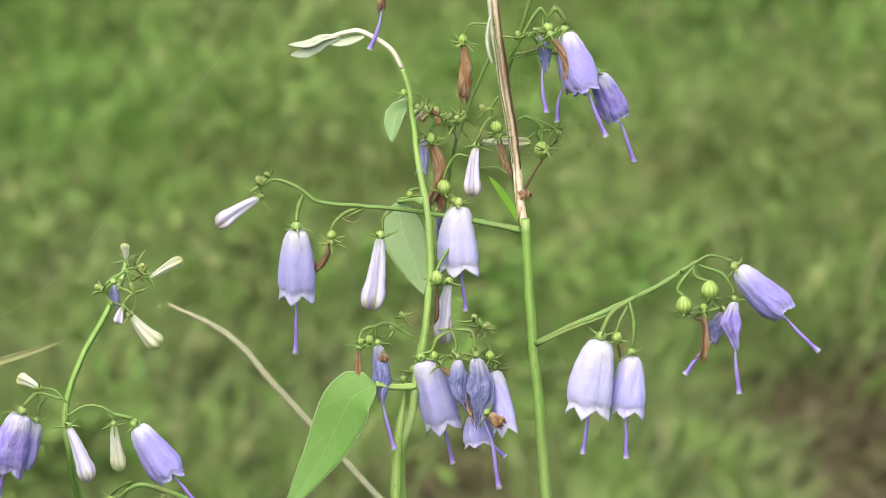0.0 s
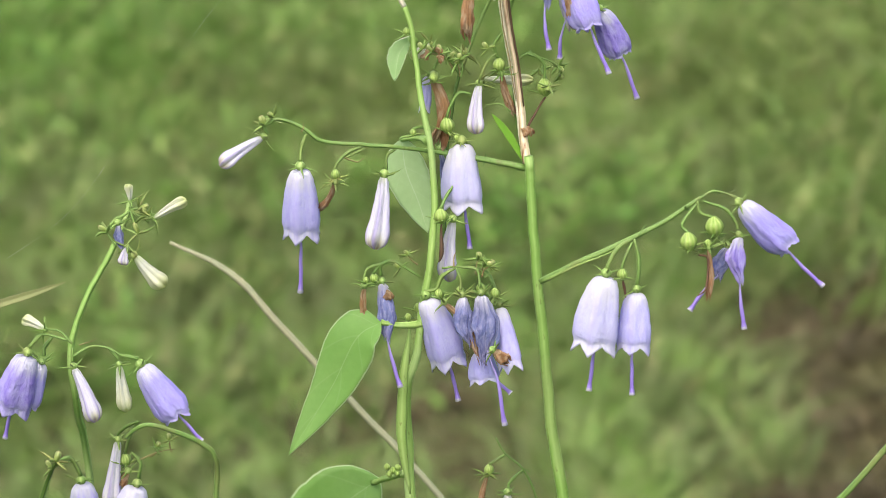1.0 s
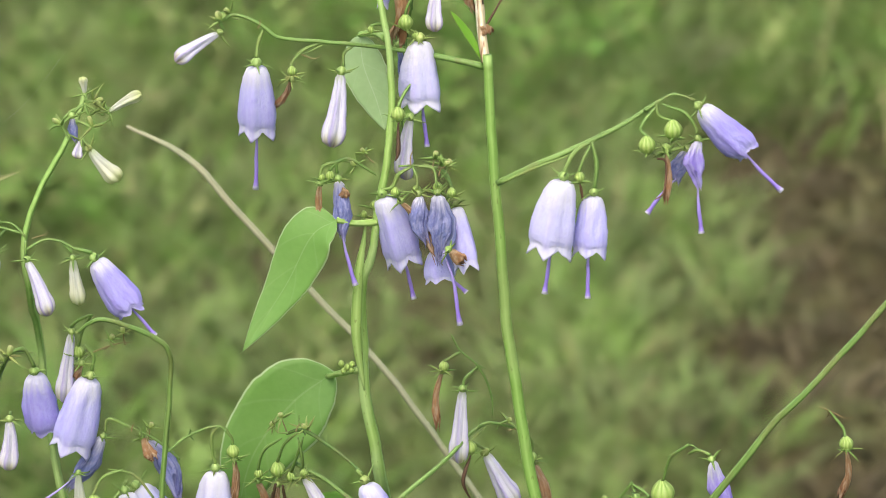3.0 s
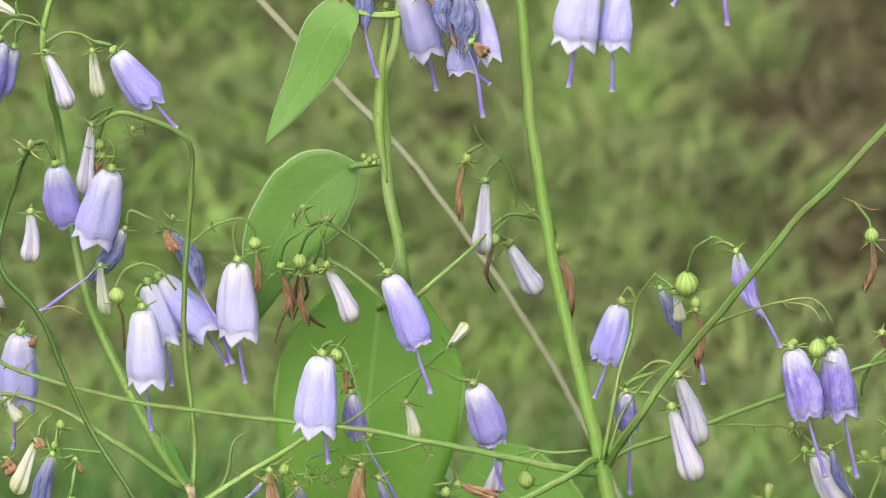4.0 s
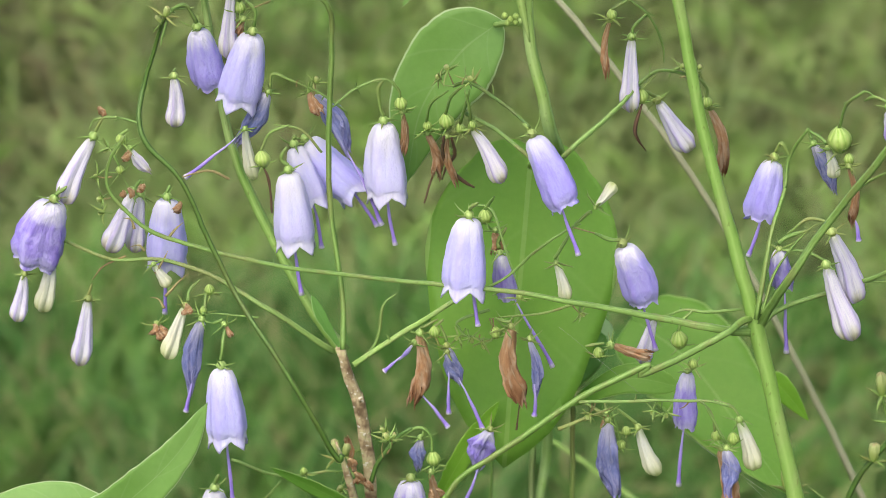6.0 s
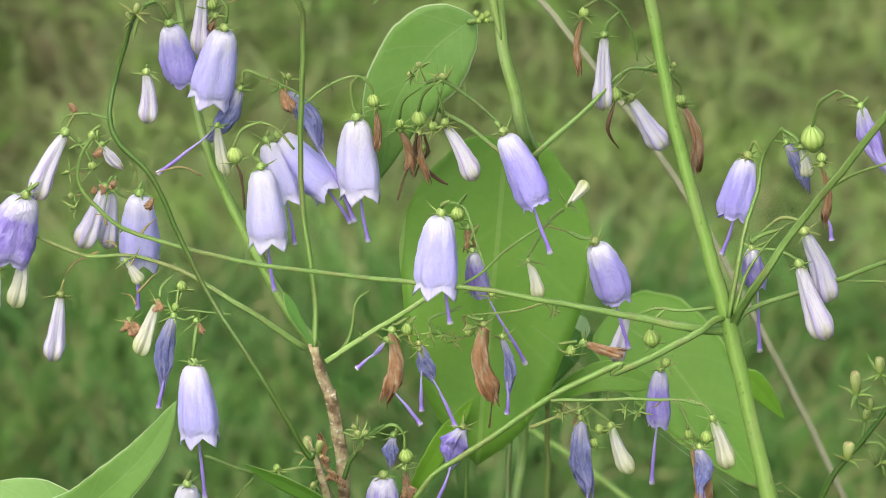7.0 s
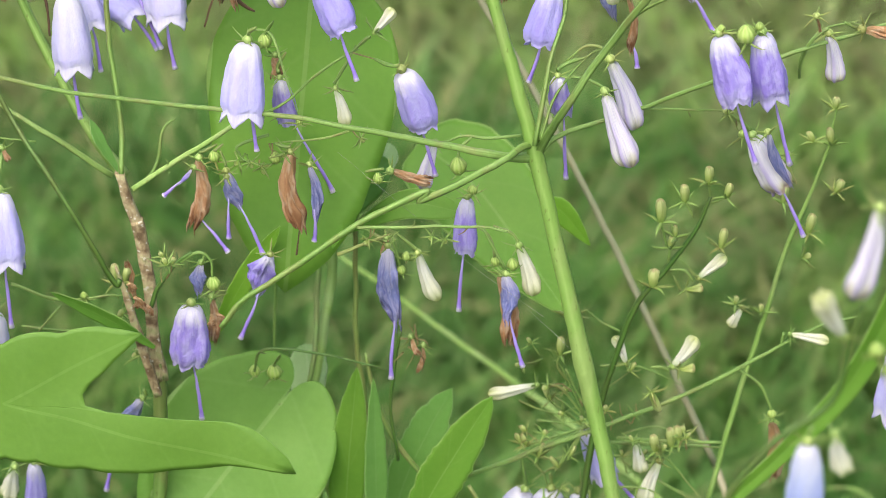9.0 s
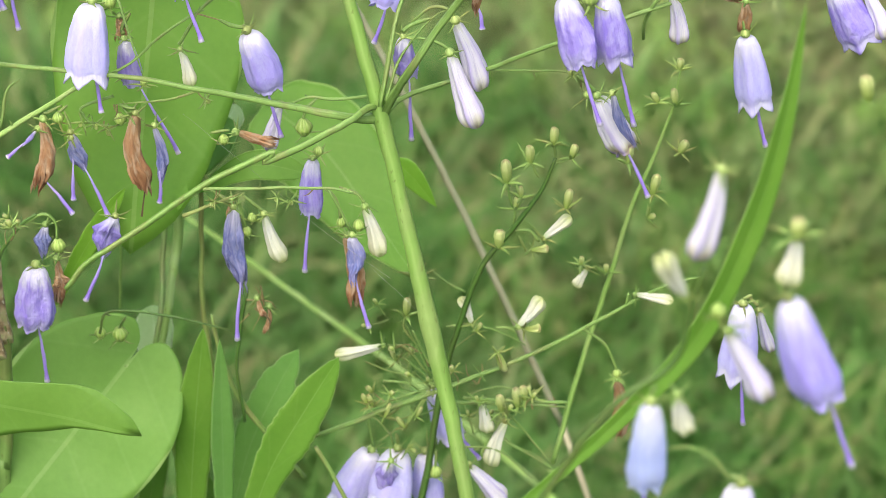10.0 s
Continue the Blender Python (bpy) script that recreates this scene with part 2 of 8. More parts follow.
def leaf_material(name, low, high, edge, under=0.3, rough=0.5, rib_amount=0.32):
    m, nt, bsdf, out = shader(name)
    u, v = uv_of(nt)
    a, b = noise_of(nt, 60, 5), noise_of(nt, 700, 3)
    col = mix(nt, ramp(nt, a, [(0.3, (0, 0, 0)), (0.7, (1, 1, 1))]), low, high)
    across = math_node(nt, "ABSOLUTE", math_node(nt, "SUBTRACT", math_node(nt, "MULTIPLY", u, 2.0), 1.0))
    side = math_node(nt, "SINE", math_node(nt, "MULTIPLY", math_node(nt, "SUBTRACT", v, math_node(nt, "MULTIPLY", across, 0.22)), 26.0))
    veins = math_node(nt, "MULTIPLY", math_node(nt, "POWER", math_node(nt, "MAXIMUM", side, 0.0), 40.0), 0.07)
    rib = math_node(nt, "LESS_THAN", across, 0.025)
    col = mix(nt, veins, col, edge)
    col = mix(nt, math_node(nt, "MULTIPLY", rib, rib_amount), col, edge)
    rim = math_node(nt, "MULTIPLY", math_node(nt, "GREATER_THAN", across, 0.955), 0.7)
    col = mix(nt, rim, col, edge)
    col = mix(nt, math_node(nt, "MULTIPLY", b, 0.3), col, (low[0] * 0.5, low[1] * 0.6, low[2] * 0.5))
    finish(nt, bsdf, out, col, rough, under, math_node(nt, "ADD", veins, math_node(nt, "MULTIPLY", b, 0.3)), 0.0004, 0.35)
    return m


MAT["leaf"] = leaf_material("leaf_blade", (0.165, 0.375, 0.045), (0.215, 0.43, 0.06), (0.42, 0.62, 0.20), 0.48)
MAT["leaf_pale"] = leaf_material("pale_leaf_blade", (0.165, 0.36, 0.055), (0.215, 0.42, 0.08), (0.40, 0.60, 0.20), 0.4)
MAT["leaf_grey"] = leaf_material("grey_green_leaf", (0.17, 0.39, 0.08), (0.22, 0.45, 0.11), (0.36, 0.54, 0.22), 0.45)
MAT["leaf_soft"] = leaf_material("soft_leaf_blade", (0.20, 0.40, 0.085), (0.26, 0.46, 0.13), (0.60, 0.72, 0.44), 0.42, rib_amount=0.15)
MAT["leaf_hoar"] = leaf_material("silky_leaf", (0.30, 0.48, 0.19), (0.40, 0.57, 0.28), (0.62, 0.72, 0.50), 0.45)
MAT["leaf_down"] = leaf_material("downy_leaf", (0.50, 0.58, 0.40), (0.64, 0.70, 0.54), (0.80, 0.83, 0.74))
MAT["grass_leaf"] = leaf_material("grass_blade", (0.17, 0.40, 0.03), (0.24, 0.49, 0.05), (0.38, 0.58, 0.15), 0.4)
MAT["leaf_lobed"] = leaf_material("lobed_leaf_blade", (0.15, 0.32, 0.042), (0.19, 0.37, 0.06), (0.26, 0.45, 0.11), 0.42)
MAT["dry_blade"] = leaf_material("drying_grass_blade", (0.27, 0.33, 0.12), (0.38, 0.38, 0.18), (0.56, 0.44, 0.28), 0.3, 0.65)
MAT["leaf_dark"] = leaf_material("dark_leaf", (0.10, 0.26, 0.03), (0.15, 0.32, 0.045), (0.28, 0.42, 0.12), 0.35)


def thread_material():
    m, nt, bsdf, out = shader("spider_silk")
    col = ramp(nt, noise_of(nt, 90, 2), [(0.42, (0.22, 0.26, 0.14)), (0.62, (0.62, 0.62, 0.58))])
    finish(nt, bsdf, out, col, 0.4)
    return m


MAT["silk"] = thread_material()


# ---- building blocks ----
rnd = random.Random(4)


def mm(p):
    return Vector(p) / 1000.0


def part(name, mesh, material, parent, label=""):
    """Links one mesh as one part under a thing or under another part; all places are in the world's metres."""
    me = bpy.data.meshes.new(name)
    if isinstance(mesh, bmesh.types.BMesh):
        mesh.to_mesh(me)
        mesh.free()
        me.shade_smooth()
    else:
        me = mesh
    me.materials.append(material)
    ob = new(name, me)
    ob.parent = parent
    if label:
        tagged(ob, label)
    return ob


def spline(points, per=6):
    """A smooth line through the points, evenly split between them."""
    p = [Vector(q) for q in points]
    if len(p) == 2:
        return [p[0].lerp(p[1], k / per) for k in range(per + 1)]
    ext = [p[0] * 2 - p[1], *p, p[-1] * 2 - p[-2]]
    out = []
    for a, b, c, d in zip(ext, ext[1:], ext[2:], ext[3:]):
        for k in range(per):
            t = k / per
            out.append(0.5 * (2 * b + (c - a) * t + (2 * a - 5 * b + 4 * c - d) * t * t + (3 * b - a - 3 * c + d) * t ** 3))
    return out + [p[-1]]


def sweep(bm, points, radii, seg=8, per=6, rough=0.0, uv=None, ridge=0.0):
    """A tapered, capped tube along a smooth line, with slight swellings."""
    line = [q + Vector(noise.noise_vector(q * 130)) * 0.00026 + Vector(noise.noise_vector(q * 420)) * 0.00010 for q in spline(points, per)]
    n = len(line)
    side = (line[1] - line[0]).orthogonal().normalized()
    rings = []
    for k, q in enumerate(line):
        ahead = (line[min(k + 1, n - 1)] - line[max(k - 1, 0)]).normalized()
        side = (side - ahead * side.dot(ahead)).normalized()
        other = ahead.cross(side)
        f = k / (n - 1) * (len(radii) - 1)
        a = min(int(f), len(radii) - 2)
        r = radii[a] + (radii[a + 1] - radii[a]) * (f - a)
        r *= 1 + rough * noise.noise(q * 220)
        rings.append([bm.verts.new(q + (side * math.cos(j * math.tau / seg) + other * math.sin(j * math.tau / seg)) * r * (1 + ridge * ((j % 3 == 0) - 0.4 * (j % 3 == 1)))) for j in range(seg)])
    for k in range(n - 1):
        for j in range(seg):
            f = bm.faces.new((rings[k][j], rings[k][(j + 1) % seg], rings[k + 1][(j + 1) % seg], rings[k + 1][j]))
            if uv:
                for loop, (dj, dk) in zip(f.loops, ((0, 0), (1, 0), (1, 1), (0, 1))):
                    loop[uv].uv = ((j + dj) / seg, (k + dk) / (n - 1))
    bm.faces.new(rings[0][::-1])
    bm.faces.new(rings[-1])


def tube(name, points, radii, material, parent, label="", seg=None, per=6, rough=0.06):
    """A stem, branch or stalk; thick ones are ridged lengthwise."""
    bm = bmesh.new()
    uv = bm.loops.layers.uv.new("sheet")
    thick = max(radii) > 0.9
    if name == "twig":
        radii = [*radii, radii[-1] * 0.45]
    sweep(bm, [mm(p) for p in points], [r / 1000 for r in radii], seg or (12 if thick else 8), per, 0.22 if material in ("bark", "tan") else rough, uv, 0.24 if thick else 0.0)
    if name in ("branch", "twig") and len(points) > 3:
        for k in range(1, len(points) - 1):
            a, b = mm(points[k]), mm(points[k + 1])
            if rnd.random() < 0.7 and (b - a).length > 0.002:
                sepals(bm, a, b - a, rnd.uniform(0.0010, 0.0024), 1 + (rnd.random() < 0.5), 48, 0.12)
    return part(name, bm, MAT[material], parent, label)


def revolve(base, tip, width, profile, folds, seg=60, rim=0.0, wrinkle=0.0, pinch=0.0, spin=0.0, bend=0.0, inside=True, flare=0.10, twist=0.0, flat=1.0, ragged=0.0):
    """A petal tube round the line from base to tip: profile of (along, radius) stops, five-fold folds, pointed lobes at the rim
    and crumpling. The wall turns back inside, so that it has thickness."""
    bm = bmesh.new()
    uv = bm.loops.layers.uv.new("sheet")
    axis = tip - base
    length = axis.length
    down = axis.normalized()
    side = down.cross(Vector((0, 1, 0)))
    side = side.normalized() if side.length > 0.2 else down.orthogonal().normalized()
    other = down.cross(side)
    seed = Vector((rnd.random() * 50, rnd.random() * 50, rnd.random() * 50))
    sway = (side + other * math.sin(spin * 3) * 0.5) * bend * length

    def radius(s):
        for (a, ra), (b, rb) in zip(profile, profile[1:]):
            if s <= b:
                t = (s - a) / max(b - a, 1e-6)
                t = t * t * (3 - 2 * t)
                return ra + (rb - ra) * t
        return profile[-1][1]

    steps = [0.0, 0.02, 0.05, 0.10, 0.17, 0.24, 0.31, 0.38, 0.45, 0.52, 0.59, 0.66, 0.73, 0.80, 0.87, 0.94, 1.0]
    if rim:
        steps += [1.0 + rim * 0.35, 1.0 + rim * 0.7, 1.0 + rim]
    rows = [(s, 1.0) for s in steps]
    if inside:
        rows += [(s, 0.93) for s in steps[:3:-2]]
    rings = []
    for s, shrink in rows:
        ring = []
        for j in range(seg):
            a = j / seg * math.tau + spin
            saw = 1 - abs(((a * 5 / math.tau) % 1.0) * 2 - 1)
            lobe = 0.8 * saw ** 0.75 + 0.2 * saw ** 6
            along = s
            if s > 0.87 and rim:
                k = (s - 0.87) / (0.13 + rim)
                along = 0.87 + (0.10 + rim * lobe) * k
            if ragged and s > 0.6:
                along += ragged * noise.noise(Vector((math.cos(a) * 2.5, math.sin(a) * 2.5, 3.0)) + seed) * (s - 0.6) / 0.4
            r = radius(min(s, 1.0)) * width / 2 * shrink
            r *= 1 - folds * (0.5 * math.cos(5 * a) + 0.8 - 1.6 * saw) * min(1, s * 3)
            r *= 1 + 0.05 * noise.noise(Vector((math.cos(a) * 2.2, math.sin(a) * 2.2, s * 1.2)) + seed) * min(1, s * 4)
            r *= 1 + 0.018 * noise.noise(Vector((math.cos(a) * 6, math.sin(a) * 6, s * 1.5)) + seed) * min(1, s * 4)
            if s > 1.0:
                r *= 1.0 + flare * (0.2 + 0.8 * lobe) * ((s - 1.0) / rim) ** 1.5
            if pinch:
                r *= 1 - pinch * max(0, s - 0.3) ** 1.4 * (0.6 + 0.4 * math.cos(2 * a + seed.x))
            if wrinkle:
                crease = noise.noise(Vector((math.cos(a) * 2.4, math.sin(a) * 2.4, s * 1.7)) + seed)
                fine = noise.noise(Vector((math.cos(a) * 5.5, math.sin(a) * 5.5, s * 3.5)) + seed)
                pleat = abs(math.sin(a * 3.5 + seed.y + 1.3 * crease)) - 0.5
                r *= 1 + wrinkle * min(1, s * 3) * (0.5 * crease + 0.45 * (0.25 - abs(fine)) + 0.3 * pleat)
            a += twist * s
            q = base + down * along * length + (side * math.cos(a) + other * math.sin(a) * (1 - (1 - flat) * min(1, s * 2))) * r + sway * math.sin(min(s, 1) * math.pi)
            if wrinkle:
                q += Vector(noise.noise_vector(q * 420 + seed)) * wrinkle * width * 0.18 * min(1, s * 2.2)
                q += Vector(noise.noise_vector(q * 1100 + seed)) * wrinkle * width * 0.05 * min(1, s * 2.2)
            else:
                q += Vector(noise.noise_vector(q * 130 + seed)) * width * 0.06 * min(1, s * 1.5)
                q += Vector(noise.noise_vector(q * 640 + seed)) * width * 0.016 * min(1, s * 2)
            ring.append(bm.verts.new(q))
        rings.append(ring)
    for k in range(len(rings) - 1):
        for j in range(seg):
            f = bm.faces.new((rings[k][j], rings[k][(j + 1) % seg], rings[k + 1][(j + 1) % seg], rings[k + 1][j]))
            for loop, (dj, dk) in zip(f.loops, ((0, 0), (1, 0), (1, 1), (0, 1))):
                loop[uv].uv = ((j + dj) / seg + spin / math.tau, min(rows[k + dk][0], 1.0))
    bm.faces.new(rings[0])
    bmesh.ops.recalc_face_normals(bm, faces=bm.faces)
    return bm


def sepals(bm, at, ahead, length, count=5, spread=75, wide=0.072, flat=0.8):
    """Narrow pointed lobes that stand out from a flower's base, each a thin keeled blade."""
    ahead = ahead.normalized()
    side = ahead.orthogonal().normalized()
    other = ahead.cross(side)
    turn = rnd.random() * math.tau
    for k in range(count):
        a = turn + k * math.tau / count + rnd.uniform(-0.25, 0.25)
        out = side * math.cos(a) + other * math.sin(a)
        lean = radians(spread + rnd.uniform(-28, 28))
        way = out * math.sin(lean) + ahead * math.cos(lean)
        l = length * rnd.uniform(0.75, 1.15)
        curl = ahead * rnd.uniform(-0.35, 0.25) * l
        w = length * wide
        flatways = way.cross(ahead).normalized()
        line = [at + out * length * 0.12, at + way * l * 0.4 + curl * 0.08, at + way * l * 0.75 + curl * 0.4, at + way * l + curl]
        rows = []
        for q, f in zip(line, (0.8, 1.0, 0.62, 0.08)):
            up = flatways.cross(way).normalized()
            rows.append([bm.verts.new(q + flatways * w * f), bm.verts.new(q + up * w * flat * f), bm.verts.new(q - flatways * w * f), bm.verts.new(q - up * w * flat * f)])
        for r0, r1 in zip(rows, rows[1:]):
            for j in range(4):
                bm.faces.new((r0[j], r0[(j + 1) % 4], r1[(j + 1) % 4], r1[j]))
        bm.faces.new(rows[-1])


def globe(bm, at, ahead, wide, tall, ribs=10, rib=0.07, rows=8, seg=20):
    """A ribbed, slightly pointed ball: an ovary or a seed capsule."""
    ahead = ahead.normalized()
    side = ahead.orthogonal().normalized()
    other = ahead.cross(side)
    rings = []
    uv = bm.loops.layers.uv.get("sheet") or bm.loops.layers.uv.new("sheet")
    for k in range(rows + 1):
        t = k / rows
        r = math.sin(math.pi * (0.06 + 0.9 * t)) ** 0.8 * wide / 2
        q = at + ahead * (t - 0.5) * tall
        rings.append([bm.verts.new(q + (side * math.cos(j * math.tau / seg) + other * math.sin(j * math.tau / seg)) * r * (1 + rib * math.cos(j * math.tau / seg * ribs))) for j in range(seg)])
    for k in range(rows):
        for j in range(seg):
            f = bm.faces.new((rings[k][j], rings[k][(j + 1) % seg], rings[k + 1][(j + 1) % seg], rings[k + 1][j]))
            for loop, (dj, dk) in zip(f.loops, ((0, 0), (1, 0), (1, 1), (0, 1))):
                loop[uv].uv = ((j + dj) / seg, (k + dk) / rows)
    bm.faces.new(rings[0][::-1])
    bm.faces.new(rings[-1])


def calyx(owner, at, ahead, size, length, spread=98):
    bm = bmesh.new()
    globe(bm, at - ahead.normalized() * size * 0.35, ahead, size, size * 0.95, 10, 0.05, 6, 14)
    sepals(bm, at - ahead.normalized() * size * 0.25, ahead, length, spread=spread)
    return part("calyx", bm, MAT["sepal"], owner)


def stalk_of(owner, stalk, base, thick=0.45, material="branch"):
    if stalk:
        tube("stalk", [*stalk, tuple(base * 1000)], [thick * 0.55, thick * 1.1, thick * 0.85, thick], material, owner, seg=6, per=5)


BELL = [(0, 0.22), (0.025, 0.46), (0.07, 0.60), (0.2, 0.73), (0.45, 0.87), (0.66, 0.97), (0.84, 1.0), (1.0, 0.92)]
SACK = [(0, 0.24), (0.03, 0.50), (0.09, 0.64), (0.28, 0.80), (0.55, 0.95), (0.8, 1.0), (0.93, 0.90), (1.0, 0.74)]
CLUB = [(0, 0.34), (0.06, 0.50), (0.3, 0.62), (0.55, 0.78), (0.78, 1.0), (0.9, 0.94), (0.97, 0.66), (1.0, 0.25)]
RAG = [(0, 0.3), (0.05, 0.55), (0.2, 0.7), (0.45, 1.0), (0.68, 0.92), (0.85, 0.6), (0.94, 0.42), (1.0, 0.3)]
HUSK = [(0, 0.42), (0.05, 0.62), (0.25, 0.72), (0.55, 0.86), (0.8, 1.0), (0.93, 0.92), (1.0, 0.66)]
CUP = [(0, 0.5), (0.3, 0.85), (0.6, 1.0), (0.85, 0.85), (0.97, 0.5), (1.0, 0.15)]
SEPAL = 3.6


def pistil(owner, start, tip, thick=0.27):
    bm = bmesh.new()
    uv = bm.loops.layers.uv.new("sheet")
    a, b = start, mm(tip)
    mid = a.lerp(b, 0.5) + Vector((rnd.uniform(-1, 1), 0, 0)) * 0.0006
    t = thick / 1000
    sweep(bm, [a, mid, b], [t * 0.6, t * 0.6, t * 0.72, t * 0.95, t * 1.3, t * 1.45, t * 1.3, t * 2.3], 8, 8, 0.03, uv)
    return part("style", bm, MAT["style"], owner)


def bell(plant, base, tip, width, style=None, stalk=None, look_of="bell", wrinkle=0.0, sack=False, sepal=SEPAL, label=""):
    """A nodding bell flower: corolla with its calyx, long style and stalk."""
    b, t = mm(base), mm(tip)
    sack = sack or wrinkle > 0.3
    t = b + (t - b) / (1.05 if sack else 1.13)
    bm = revolve(b, t, width * 0.98 / 1000, SACK if sack else BELL, 0.055, rim=0.06 if sack else 0.17, wrinkle=max(wrinkle, 0.05) * 0.34 + (0.08 if sack else 0.0), flat=0.75 if sack else 0.95, ragged=0.07 if sack else 0.02, spin=rnd.random() * math.tau, bend=rnd.uniform(-0.03, 0.03))
    ob = part("flower", bm, MAT[look_of], plant, label)
    calyx(ob, b, t - b, min(2.2, width * 0.30) / 1000, sepal / 1000)
    if style:
        pistil(ob, b.lerp(t, 0.7), style)
    stalk_of(ob, stalk, b - (t - b).normalized() * 0.0018)
    return ob


def bud(plant, base, tip, width, stalk=None, look_of="bud", sepal=SEPAL, calyx_size=None):
    b, t = mm(base), mm(tip)
    bm = revolve(b, t, width / 1000, CLUB, 0.17, spin=rnd.random() * math.tau, bend=rnd.uniform(-0.05, 0.05), inside=False)
    ob = part("flower_bud", bm, MAT[look_of], plant)
    calyx(ob, b, t - b, (calyx_size or min(2.2, width * 0.5)) / 1000, sepal / 1000, 85)
    stalk_of(ob, stalk, b - (t - b).normalized() * 0.0016, 0.35)
    return ob


def wilted(plant, base, tip, width, look_of="brown", style=None, stalk=None, capsule=0.0, sepal=SEPAL, wrinkle=0.8):
    """A withered flower: a crumpled, closed corolla, dry or blue, on its swelling capsule."""
    b, t = mm(base), mm(tip)
    dry = look_of == "brown"
    bm = revolve(b, t, width * (0.74 if dry else 0.80) / 1000, HUSK if dry else RAG, 0.07, rim=0.05, wrinkle=wrinkle, pinch=0.25 if dry else 0.35, flat=0.8 if dry else 0.42, ragged=0.3, twist=rnd.uniform(-1.2, 1.2), spin=rnd.random() * math.tau, bend=rnd.choice((-1, 1)) * rnd.uniform(0.03, 0.11) * (1.3 if dry else 1.0))
    ob = part("wilted_flower", bm, MAT[look_of], plant, "withered brown papery flower" if look_of == "brown" else "withered blue crumpled flower")
    calyx(ob, b, t - b, max(1.6, capsule) / 1000, sepal / 1000)
    if style:
        pistil(ob, b.lerp(t, 0.8), style, 0.28)
    stalk_of(ob, stalk, b - (t - b).normalized() * max(1.6, capsule) / 1000, 0.35)
    return ob


def scrap(plant, base, tip):
    """A crumpled brown scrap of a dried petal."""
    b, t = mm(base), mm(tip)
    bm = revolve(b, t, 0.0013, HUSK, 0.05, seg=14, wrinkle=0.9, pinch=0.3, flat=0.5, ragged=0.3, twist=1.0, spin=rnd.random() * math.tau, bend=0.15, inside=False)
    return part("withered_petal", bm, MAT["brown"], plant, "dried brown petal scrap")


def capsule(plant, at, size, stalk=None, remnant=None, sepal=SEPAL, down=(0.1, 0, -1)):
    """A round green ribbed seed capsule with spreading sepals and, on some, the shrivelled style."""
    c, way = mm(at), Vector(down).normalized()
    bm = bmesh.new()
    globe(bm, c, way, size / 1000, size * 1.15 / 1000, 10, 0.035, 9, 40)
    ob = part("seed_capsule", bm, MAT["capsule"], plant)
    bm = bmesh.new()
    sepals(bm, c + way * size * 0.38 / 1000, way, sepal / 1000, spread=85)
    part("calyx", bm, MAT["sepal"], ob)
    if remnant:
        tube("withered_style", [tuple((c + way * size * 0.5 / 1000) * 1000), *remnant], [0.16, 0.3, 0.42, 0.3, 0.15], "char", ob, rough=0.8)
    stalk_of(ob, stalk, c - way * size * 0.5 / 1000, 0.35)
    return ob


def young(plant, base, tip, width, stalk=None, sepal=4.0, look_of="young"):
    """A small young bud between spreading sepals."""
    b, t = mm(base), mm(tip)
    bm = revolve(b, t, width / 1000, CUP, 0.07, seg=20, spin=rnd.random() * math.tau, inside=False)
    ob = part("young_bud", bm, MAT[look_of], plant)
    bm = bmesh.new()
    sepals(bm, b, t - b, sepal / 1000, spread=78, wide=0.10)
    part("calyx", bm, MAT["sepal"], ob)
    stalk_of(ob, stalk, b, 0.3)
    return ob


OVATE = [(0, 0.0), (0.03, 0.30), (0.10, 0.62), (0.25, 0.93), (0.4, 1.0), (0.6, 0.86), (0.8, 0.52), (0.93, 0.2), (1, 0.0)]
HEART = [(0, 0.0), (0.012, 0.42), (0.06, 0.72), (0.2, 0.97), (0.36, 1.0), (0.55, 0.88), (0.75, 0.60), (0.9, 0.28), (1, 0.0)]
LANCE = [(0, 0.25), (0.1, 0.45), (0.3, 0.8), (0.5, 1.0), (0.7, 0.9), (0.87, 0.55), (0.96, 0.22), (1, 0.0)]
REED = [(0, 0.35), (0.25, 0.5), (0.5, 0.95), (0.65, 1.0), (0.8, 0.75), (0.93, 0.3), (1, 0.0)]
BLADE = [(0, 0.8), (0.2, 1.0), (0.5, 0.9), (0.75, 0.6), (0.92, 0.25), (1, 0.0)]


